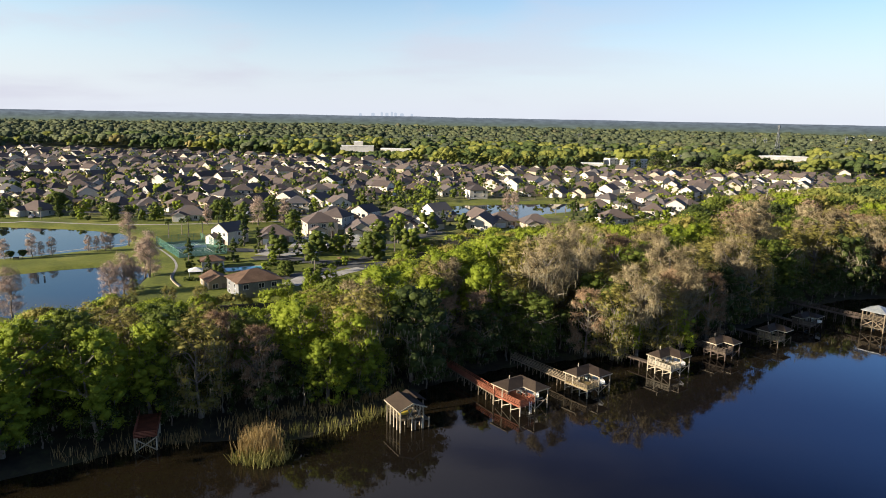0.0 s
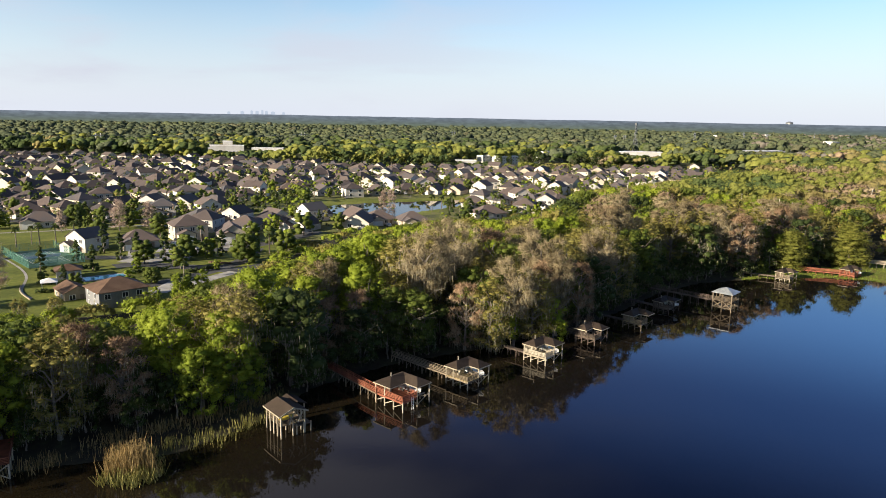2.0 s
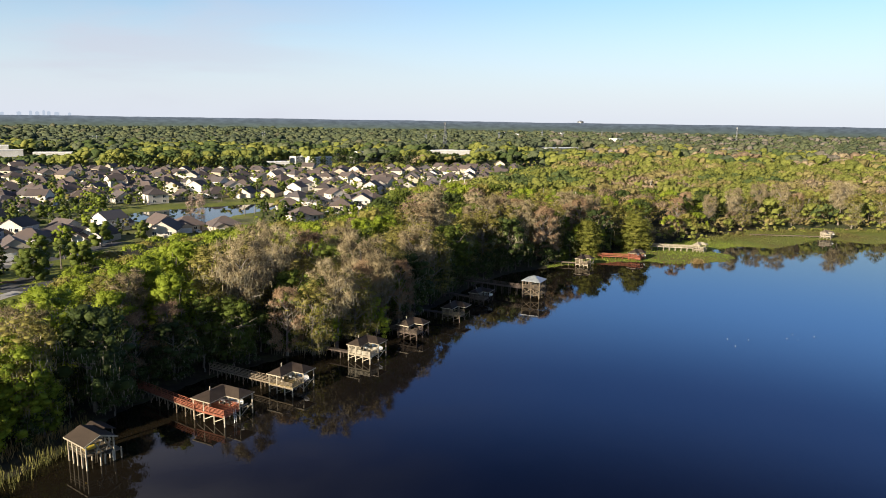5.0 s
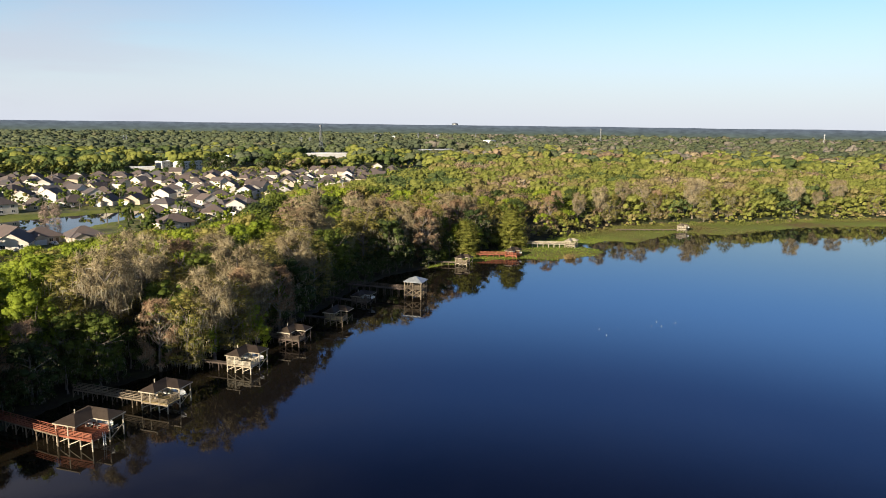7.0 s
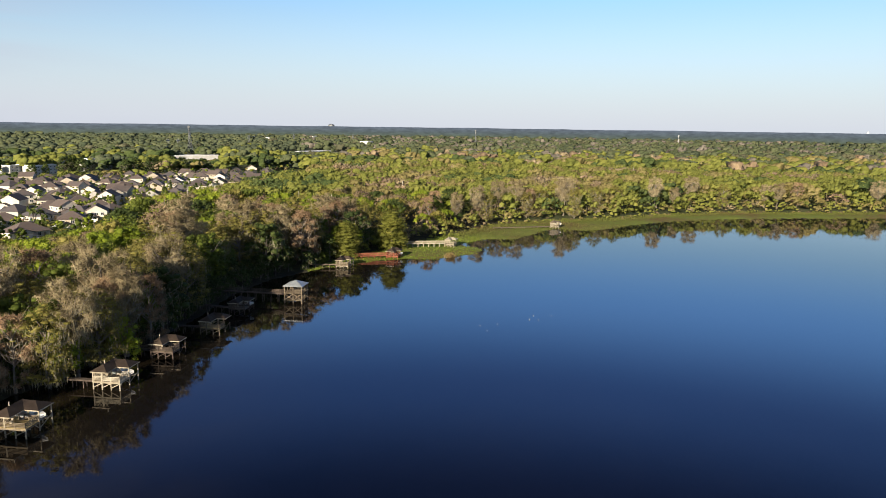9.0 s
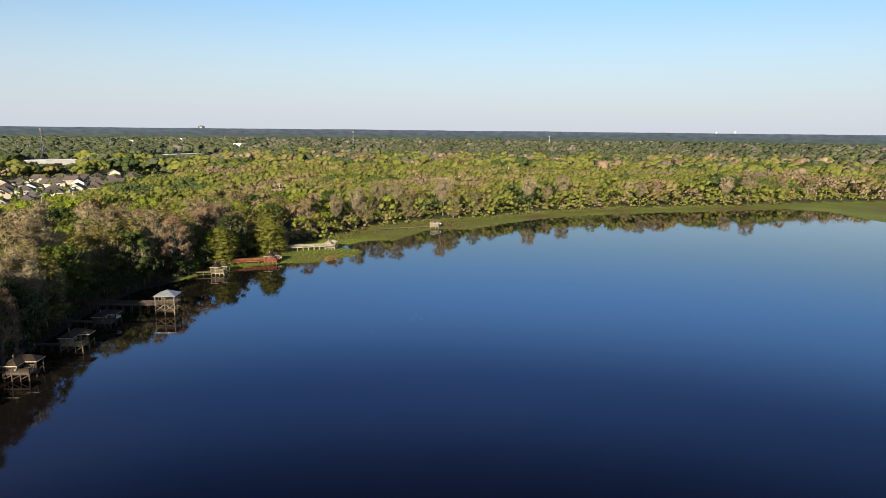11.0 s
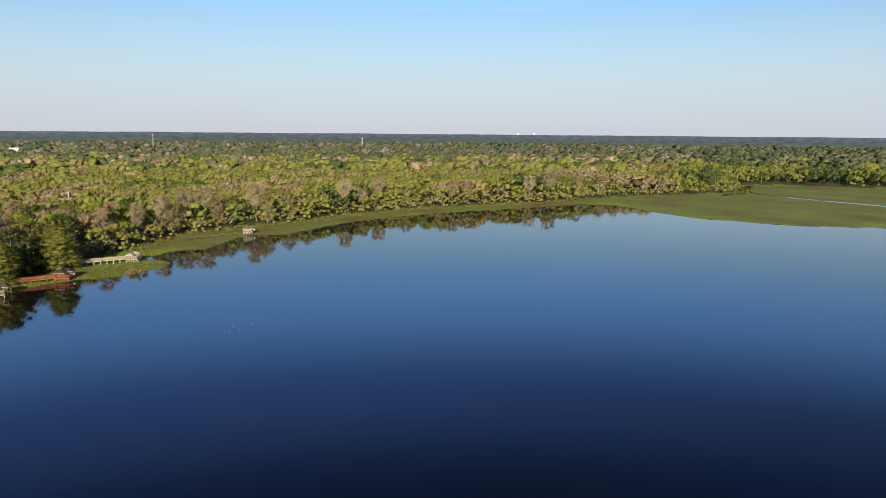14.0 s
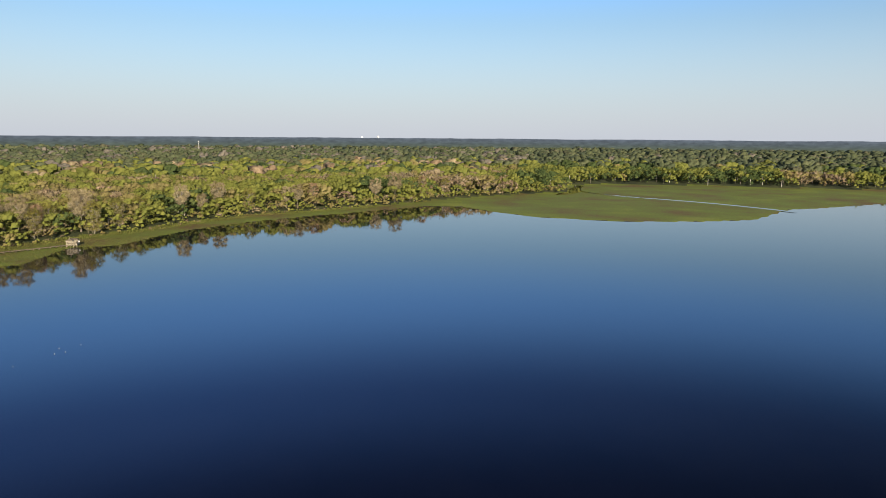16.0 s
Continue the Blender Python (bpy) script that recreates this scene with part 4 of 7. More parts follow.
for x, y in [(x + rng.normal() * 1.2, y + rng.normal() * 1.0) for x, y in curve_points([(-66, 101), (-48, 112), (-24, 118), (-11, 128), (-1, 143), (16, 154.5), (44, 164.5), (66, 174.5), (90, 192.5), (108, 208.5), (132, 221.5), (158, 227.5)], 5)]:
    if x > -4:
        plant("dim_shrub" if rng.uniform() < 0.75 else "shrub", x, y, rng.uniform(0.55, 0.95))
# unseen trees added beyond the picture's edge up the bank, shading the west end
wx, wy = scatter((-175, -92, 40, 160, lambda x, y: inside(x, y, WOODS) & (seg_dist(x, y, TREELINE) < 34) & (seg_dist(x, y, TREELINE) > 2)), 11.5, 6)
for x, y in zip(wx, wy):
    plant(["oak_a", "green_c", "oak_b", "olive_a"][int(rng.uniform(0, 4))], x, y, rng.uniform(0.9, 1.15))
for x, y, s in ((-43, 190, 0.5), (-64, 182, 0.4), (-38, 200, 0.6), (-72, 181, 0.4), (-33, 207, 0.55), (-80, 176, 0.4)):
    plant("green_b" if s > 0.43 else "olive_a", x, y, s)
plant("cedar", 206, 238, 1.25, tall=0.95)
plant("cedar", 178, 234.5, 1.12, tall=0.9)
plant("green_a", -16.5, 131.5, 0.95)
plant("green_b", -13.5, 132, 0.75)
plant("green_c", 57, 172, 0.85)
# trees that lean out over the water between the boathouses
plant("olive_a", 41, 158, 1.0)
plant("cypress_c", 47.5, 160.5, 0.95)
plant("olive_a", 53.5, 163.0, 1.0)
plant("cypress_a", 61, 168.0, 1.0)
plant("cypress_b", 68.5, 172.0, 0.95)
plant("green_c", 43, 165.5, 1.05)
plant("green_a", 58.5, 163.5, 0.7)
plant("cypress_b", 35.0, 159.5, 0.85)
plant("green_b", 45, 162, 0.95)
plant("olive_a", 52, 166.5, 0.95)
plant("cypress_b", 57.5, 168.5, 1.0)
plant("oak_a", 75, 180.5, 1.05)
plant("green_a", -21.5, 126.5, 0.75)
# tall bare cypresses standing along the far bank
for x, y in curve_points([(262, 262), (310, 268), (350, 260), (380, 243), (424, 232), (484, 204), (524, 166), (590, 118), (645, 82)], 5):
    if rng.uniform() < 0.75:
        s = abs(rng.normal()) * 8
        plant(["cypress_c", "cypress_a", "olive_a", "cypress_b", "olive_a"][int(rng.uniform(0, 5))], x + rng.normal() * 7 + s * 0.35, y + s, rng.uniform(0.75, 1.05))


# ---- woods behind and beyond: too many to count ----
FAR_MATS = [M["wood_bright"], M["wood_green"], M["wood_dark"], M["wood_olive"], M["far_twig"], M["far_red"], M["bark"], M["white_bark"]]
# the far kinds, then the same kinds with haze in their colour
DISTANT_MATS = FAR_MATS + [M["hazed_green"], M["hazed_green"], M["hazed_pine"], M["hazed_olive"], M["hazed_twig"], M["hazed_twig"]]
WOOD_MATS = [M["bright_leaf"], M["green_leaf"], M["dark_leaf"], M["olive_leaf"], M["far_twig"], M["far_red"], M["bark"], M["white_bark"]]


def woods(name, xs, ys, kinds, heights, widths, masses, girth, ring, n_card, size, seed, label, trunks=0.0, low=0.3, mats=None):
    """Many crowns in one mesh, each of several domed leaf masses roughened by small blades, with a trunk here and there."""
    r = np.random.default_rng(seed)
    k = len(xs)
    zs = ground_height(xs, ys)
    a, u = r.uniform(0, math.tau, (k, masses)), (np.arange(masses)[None] + r.uniform(0, 1, (k, masses))) / masses
    zz = low + (0.9 - low) * np.sqrt(1 - 0.97 * u ** 2) * r.uniform(0.88, 1.0, (k, masses))
    q = 0.46 * u ** 0.75
    c = np.stack([xs[:, None] + q * np.cos(a) * widths[:, None], ys[:, None] + q * np.sin(a) * widths[:, None], zs[:, None] + zz * heights[:, None]], -1).reshape(-1, 3)
    heart = np.repeat(np.stack([xs, ys, zs + heights * 0.45], -1), masses, 0)
    wide = np.repeat(widths * girth, masses) * r.uniform(0.7, 1.35, k * masses)
    tall = wide * r.uniform(0.6, 0.95, k * masses)
    core = np.where(np.isin(np.repeat(kinds, masses), (4, 5)), 0.45, 0.66) if n_card else 1.0
    v, f, nn, n_face = lobes(c, wide * core, tall * core, heart, seed + 2, *ring)
    lobe_kind = np.repeat(kinds, masses)
    V, F, I, N, base = [v], f.tolist(), [np.repeat(lobe_kind, n_face)], [nn], len(v)
    if n_card:
        v, f = cards(c, 1.0, n_card, wide, seed + 1, near=0.7, far=1.45)
        mid = v.reshape(-1, 3, 3).mean(1, keepdims=True)
        s = np.repeat(size * np.repeat(widths, masses) / 10, n_card)
        v = (mid + (v.reshape(-1, 3, 3) - mid) * s[:, None, None]).reshape(-1, 3)
        v, nn = leaf_normals(v, np.repeat(heart, n_card, 0), np.repeat(c, n_card, 0), 0.8, 0.4, 0.6)
        V.append(v), F.extend((f + base).tolist()), I.append(np.repeat(lobe_kind, n_card)), N.append(nn)
        base += len(v)
    for t in np.where(r.uniform(size=k) < trunks)[0]:
        x, y, z, h = xs[t], ys[t], zs[t], heights[t]
        w, lean = 0.022 * h, r.uniform(-0.05, 0.05) * h
        rim = np.array([(math.cos(b) * w, math.sin(b) * w) for b in np.arange(4) * math.pi / 2])
        foot = np.column_stack([x + rim[:, 0], y + rim[:, 1], np.full(4, z - 0.4)])
        tip = np.column_stack([x + lean + rim[:, 0] * 0.4, y + rim[:, 1] * 0.4, np.full(4, z + h * (1.04 if kinds[t] > 3 else 0.9))])
        V.append(np.concatenate([foot, tip])), N.append(np.column_stack([np.tile(rim, (2, 1)), np.zeros(8)]) / w)
        F += [[base + i, base + (i + 1) % 4, base + 4 + (i + 1) % 4, base + 4 + i] for i in range(4)]
        I.append(np.full(4, 7 if r.uniform() < 0.5 else 6))
        base += 8
    ob = mesh_part(name, np.concatenate(V).tolist(), F, mats or WOOD_MATS, None, np.concatenate(I), normals=np.concatenate(N))
    return tagged(ob, label, "woods", kind="stuff")


def open_ground(x, y):
    """Free of trees: the town, and clearings round the far buildings."""
    clear = inside(x, y, TOWN)
    for cx, cy, rx, ry in ((-90, 935, 66, 22), (225, 750, 76, 30), (438, 892, 40, 20), (700, 1008, 70, 16), (445, 940, 8, 8), (-330, 830, 90, 60)):
        clear |= ((x - cx) / rx) ** 2 + ((y - cy) / ry) ** 2 < 1
    return clear


# far buildings that show above or between the trees: place, half width, height of the foot that shows
IN_SIGHT = [(206, 762, 40, 5), (270, 742, 44, 5), (160, 745, 20, 6), (436, 896, 40, 4), (-114, 945, 28, 4), (-62, 945, 26, 5), (705, 1010, 62, 6), (945, 1160, 40, 8), (310, 640, 60, 3), (400, 668, 50, 4)]


def sight_cap(x, y):
    """Trees stay low where the land falls open towards a far building."""
    d, b = np.hypot(x, y), np.arctan2(x, y)
    cap = np.full(np.shape(x), 99.0)
    for hx, hy, w, foot in IN_SIGHT:
        hd, hb = math.hypot(hx, hy), math.atan2(hx, hy)
        line = 56 - (56 - GROUND_Z - foot) * d / hd - GROUND_Z
        cap = np.where((np.abs(b - hb) * hd < w) & (d < hd), np.minimum(cap, line), cap)
    return np.maximum(cap, 2.5)


def wood_kinds(x, y, r, east):
    n = np.array([noise.noise((a * 0.011, b * 0.011, 9.0)) for a, b in zip(x, y)]) + r.normal(0, 0.2, len(x))
    n = n - np.where((y < 20) & (x > 640), 0.3, 0)
    far_east = np.where(n < -0.42, 2, np.where(n < -0.08, 1, np.where(n < 0.16, 0, np.where(n < 0.36, 3, np.where(n < 0.52, 5, 4)))))
    west = np.where(n < 0.05, 2, np.where(n < 0.4, 1, np.where(n < 0.6, 0, 3)))
    return np.where(east, far_east, west)


def seen(x, y):
    b = np.degrees(np.arctan2(x, y))
    return (b > -38) & (b < 118)


def near_wood(x, y):
    return inside(x, y, WOODS) & ~open_ground(x, y) & seen(x, y) & ~belt(x, y) & (np.hypot(x, y) < 420) & (seg_dist(x, y, TREELINE) > 2)


x, y = scatter((-140, 420, 60, 420, near_wood), 10.4, 21)
r = np.random.default_rng(22)
k = wood_kinds(x, y, r, x > 60)
k = np.where(x < 75, r.choice([0, 0, 0, 3, 1], len(x)), np.where(r.uniform(size=len(x)) < 0.2, r.choice([4, 5, 3], len(x)), k))
bend = (x > 105) & (x < 290) & (seg_dist(x, y, TREELINE) < 70)
k = np.where(bend, r.choice([2, 1, 5, 3, 5, 0, 1], len(x)), k)
h = r.uniform(14, 21, len(x)) * np.where(seg_dist(x, y, TREELINE) < 14, 0.72, 1) * np.where(x > 190, 0.85, 1)
h = np.minimum(h, canopy_cap(x, y) + r.normal(0, 0.8, len(x)))
ok = h > 2.4
x, y, k, h = x[ok], y[ok], k[ok], h[ok]
woods("shore_woods", x, y, k, h, np.maximum(h, 11) * r.uniform(0.8, 1.08, len(x)), 34, 0.1, (5, 2), 26, 0.33, 23, "mixed green and leafless woods behind the river bank", 0.25, 0.25)


def mid_wood(x, y):
    d = np.hypot(x, y)
    return inside(x, y, WOODS) & ~open_ground(x, y) & seen(x, y) & (d >= 420) & (d < np.where(y < 60, 1000, 760))


x, y = scatter((-500, 1000, -480, 760, mid_wood), 13.2, 31)
r = np.random.default_rng(32)
k = wood_kinds(x, y, r, (x > 180) | (y < x * 1.6))
h = r.uniform(13.5, 18, len(x)) * np.where(seg_dist(x, y, TREELINE) < 14, 0.8, 1)
h = np.minimum(h, sight_cap(x, y) * r.uniform(0.6, 1.0, len(x)))
west = (np.degrees(np.arctan2(x, y)) < 34) & (np.hypot(x, y) < 620)
h = np.where(west, np.minimum(h, canopy_cap(x, y)), h)
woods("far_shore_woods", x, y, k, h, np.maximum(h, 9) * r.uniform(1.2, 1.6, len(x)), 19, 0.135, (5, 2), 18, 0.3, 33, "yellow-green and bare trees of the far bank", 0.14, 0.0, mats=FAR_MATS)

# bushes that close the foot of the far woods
x, y = scatter((180, 760, -420, 300, lambda x, y: inside(x, y, WOODS) & (seg_dist(x, y, TREELINE) < 13)), 5.5, 35)
r = np.random.default_rng(36)
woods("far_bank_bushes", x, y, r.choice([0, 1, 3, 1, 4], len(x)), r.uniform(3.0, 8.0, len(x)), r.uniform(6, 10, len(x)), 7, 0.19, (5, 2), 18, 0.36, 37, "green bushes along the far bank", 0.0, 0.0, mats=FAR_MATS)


x, y = scatter((250, 600, 60, 290, lambda x, y: inside(x, y, LAND) & ~inside(x, y, WOODS) & (seg_dist(x, y, TREELINE) < 9)), 5.0, 38, 0.6)
r = np.random.default_rng(39)
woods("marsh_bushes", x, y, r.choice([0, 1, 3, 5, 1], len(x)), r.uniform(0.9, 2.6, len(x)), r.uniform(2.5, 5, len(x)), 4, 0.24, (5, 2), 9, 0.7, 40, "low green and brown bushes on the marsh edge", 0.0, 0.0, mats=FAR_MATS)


def far_wood(x, y):
    d = np.hypot(x, y)
    return inside(x, y, WOODS) & ~open_ground(x, y) & seen(x, y) & (d >= np.where(y < 60, 1000, 760)) & (d < 1260)


x, y = scatter((-1000, 1500, -720, 1500, far_wood), 18.5, 41)
r = np.random.default_rng(42)
k = wood_kinds(x, y, r, (x > 300) & (y < x * 1.5))
h = np.minimum(r.uniform(12, 19, len(x)), sight_cap(x, y) * r.uniform(0.6, 1.0, len(x)))
# the further off, the more crowns get the haze-tinted colours
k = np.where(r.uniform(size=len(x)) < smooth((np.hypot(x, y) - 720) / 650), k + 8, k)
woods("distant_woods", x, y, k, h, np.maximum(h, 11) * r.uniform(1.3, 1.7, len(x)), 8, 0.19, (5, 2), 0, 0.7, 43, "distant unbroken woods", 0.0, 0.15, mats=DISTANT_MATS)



# the last woods that show as single crowns
def last_wood(x, y):
    d = np.hypot(x, y)
    return inside(x, y, WOODS) & seen(x, y) & (d >= 1250) & (d < 2450)


for near, far, step, wide, seed in ((1250, 1720, 26.0, (20, 29), 51), (1700, 2450, 38.0, (27, 40), 52)):
    x, y = scatter((-1600, 2450, -1600, 2450, lambda a, b: last_wood(a, b) & (np.hypot(a, b) >= near) & (np.hypot(a, b) < far)), step, seed)
    r = np.random.default_rng(seed + 1)
    k = wood_kinds(x, y, r, (x > 300) & (y < x * 1.5))
    k = np.where((k == 0) | (k == 3), r.choice([0, 1, 1, 2, 3], len(x)), k)
    # haze by colour again: its share grows with distance
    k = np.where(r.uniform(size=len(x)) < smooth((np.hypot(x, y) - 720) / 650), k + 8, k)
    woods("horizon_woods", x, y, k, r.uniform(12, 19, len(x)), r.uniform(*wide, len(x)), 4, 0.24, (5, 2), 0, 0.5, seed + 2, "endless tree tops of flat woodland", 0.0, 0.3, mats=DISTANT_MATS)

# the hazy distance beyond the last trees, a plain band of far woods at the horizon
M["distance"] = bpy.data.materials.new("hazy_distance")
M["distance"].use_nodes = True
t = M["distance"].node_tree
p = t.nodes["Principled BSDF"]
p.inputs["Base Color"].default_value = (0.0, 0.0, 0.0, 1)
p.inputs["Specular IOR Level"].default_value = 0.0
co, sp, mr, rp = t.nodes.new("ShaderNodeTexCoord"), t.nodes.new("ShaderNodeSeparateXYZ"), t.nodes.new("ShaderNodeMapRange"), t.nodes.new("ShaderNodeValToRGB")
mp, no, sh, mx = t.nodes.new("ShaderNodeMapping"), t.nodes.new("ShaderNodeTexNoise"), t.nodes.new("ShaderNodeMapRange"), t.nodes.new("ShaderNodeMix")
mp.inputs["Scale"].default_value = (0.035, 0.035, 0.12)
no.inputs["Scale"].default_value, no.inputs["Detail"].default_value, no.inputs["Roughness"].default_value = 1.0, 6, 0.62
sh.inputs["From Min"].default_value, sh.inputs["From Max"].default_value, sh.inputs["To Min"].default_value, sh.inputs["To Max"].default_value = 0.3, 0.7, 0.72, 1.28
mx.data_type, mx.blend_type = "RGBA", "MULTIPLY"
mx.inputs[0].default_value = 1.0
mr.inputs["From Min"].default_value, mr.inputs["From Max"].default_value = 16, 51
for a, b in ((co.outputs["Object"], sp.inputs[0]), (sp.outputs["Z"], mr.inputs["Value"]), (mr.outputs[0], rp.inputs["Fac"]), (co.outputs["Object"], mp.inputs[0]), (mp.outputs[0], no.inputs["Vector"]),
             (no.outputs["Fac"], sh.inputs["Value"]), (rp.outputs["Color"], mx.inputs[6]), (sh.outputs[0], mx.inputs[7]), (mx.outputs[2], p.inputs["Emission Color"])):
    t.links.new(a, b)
# haze painted as glow: dull green low down, blue-grey at the top
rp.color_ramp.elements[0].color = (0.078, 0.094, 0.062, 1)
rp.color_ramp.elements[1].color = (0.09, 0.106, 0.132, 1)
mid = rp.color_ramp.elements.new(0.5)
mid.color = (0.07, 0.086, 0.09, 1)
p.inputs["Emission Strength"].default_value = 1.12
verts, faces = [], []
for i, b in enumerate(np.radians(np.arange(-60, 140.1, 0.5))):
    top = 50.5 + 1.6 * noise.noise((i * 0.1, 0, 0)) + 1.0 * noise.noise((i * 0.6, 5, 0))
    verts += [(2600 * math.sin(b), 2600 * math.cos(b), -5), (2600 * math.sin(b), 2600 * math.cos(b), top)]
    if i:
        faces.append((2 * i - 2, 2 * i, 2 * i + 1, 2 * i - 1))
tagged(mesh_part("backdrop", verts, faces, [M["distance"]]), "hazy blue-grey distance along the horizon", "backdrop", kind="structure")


# ---- docks and boathouses along the bank ----
def hip_roof(bm, x0, x1, y0, y1, z, rise, thick=0.12, over=0.35):
    """A hip roof with a fascia, its ridge along the longer side."""
    x0, x1, y0, y1 = x0 - over, x1 + over, y0 - over, y1 + over
    w, d = x1 - x0, y1 - y0
    m = min(w, d) / 2
    cx, cy = (x0 + x1) / 2, (y0 + y1) / 2
    r0, r1 = ((x0 + m, cy), (x1 - m, cy)) if w >= d else ((cx, y0 + m), (cx, y1 - m))
    if abs(w - d) < 0.05:
        r1 = (r0[0] + 0.02, r0[1])
    low = [bm.verts.new((x, y, z - thick)) for x, y in ((x0, y0), (x1, y0), (x1, y1), (x0, y1))]
    top = [bm.verts.new((x, y, z)) for x, y in ((x0, y0), (x1, y0), (x1, y1), (x0, y1))]
    a, b = bm.verts.new((*r0, z + rise)), bm.verts.new((*r1, z + rise))
    for i in range(4):
        bm.faces.new((low[i], low[(i + 1) % 4], top[(i + 1) % 4], top[i]))
    bm.faces.new(low[::-1])
    if w >= d:
        for f in ((top[0], top[1], b, a), (top[1], top[2], b), (top[2], top[3], a, b), (top[3], top[0], a)):
            bm.faces.new(f)
    else:
        for f in ((top[0], top[1], a), (top[1], top[2], b, a), (top[2], top[3], b), (top[3], top[0], a, b)):
            bm.faces.new(f)


def gable(bm, x0, x1, y0, y1, z, rise, over=0.4, thick=0.14):
    """A gable roof with its ridge along y."""
    x0, x1, y0, y1 = x0 - over, x1 + over, y0 - over, y1 + over
    cx = (x0 + x1) / 2
    v = [bm.verts.new(p) for p in ((x0, y0, z), (cx, y0, z + rise), (x1, y0, z), (x0, y1, z), (cx, y1, z + rise), (x1, y1, z),
                                   (x0, y0, z - thick), (cx, y0, z + rise - thick), (x1, y0, z - thick), (x0, y1, z - thick), (cx, y1, z + rise - thick), (x1, y1, z - thick))]
    for f in ((0, 1, 4, 3), (1, 2, 5, 4), (6, 9, 10, 7), (7, 10, 11, 8), (0, 6, 7, 1), (1, 7, 8, 2), (3, 4, 10, 9), (4, 5, 11, 10), (0, 3, 9, 6), (2, 8, 11, 5)):
        bm.faces.new([v[i] for i in f])


def bm_beam(a, b, w, h, n=4):
    bm = bmesh.new()
    beam(bm, a, b, w, h, n)
    return bm


def rail(parent, a, b, z, material, rails=(0.45, 0.98), height=1.05, step=2.0):
    """A railing from a to b on a deck at z: posts and bars."""
    a, b = Vector((*a, z)), Vector((*b, z))
    n = max(1, round((b - a).length / step))
    bm = bmesh.new()
    for i in range(n + 1):
        p = a.lerp(b, i / n)
        beam(bm, p, p + Vector((0, 0, height)), 0.12, 0.12)
    for k in rails:
        beam(bm, a + Vector((0, 0, k)), b + Vector((0, 0, k)), 0.06, 0.13)
    return part("railing", bm, material, parent)


def boat(m, label):
    ob = thing("motor_boat", m, label, "boat", "boats on lifts")
    bm = bmesh.new()
    rows = []
    for y, w, zk in ((-2.9, 0.75, 0.1), (-1.2, 1.0, 0.0), (0.6, 1.0, 0.02), (2.0, 0.72, 0.12), (3.0, 0.06, 0.55)):
        rows.append([bm.verts.new(p) for p in ((-w, y, 0.95 + 0.05 * max(y, 0)), (-w * 0.85, y, 0.35 + zk), (0, y, zk), (w * 0.85, y, 0.35 + zk), (w, y, 0.95 + 0.05 * max(y, 0)))])
    for r0, r1 in zip(rows, rows[1:]):
        for i in range(4):
            bm.faces.new((r0[i], r0[i + 1], r1[i + 1], r1[i]))
        bm.faces.new((r0[4], r0[0], r1[0], r1[4]))
    bm.faces.new(rows[0][::-1])
    part("hull", bm, M["boat"], ob)
    bm = bmesh.new()
    box(bm, -0.45, 0.45, -0.6, 0.5, 0.95, 1.5)
    part("console", bm, M["boat"], ob)
    bm = bmesh.new()
    box(bm, -0.25, 0.25, -3.3, -2.85, 0.3, 1.35)
    part("outboard_motor", bm, M["tyre"], ob, "dark outboard motor")
    return ob


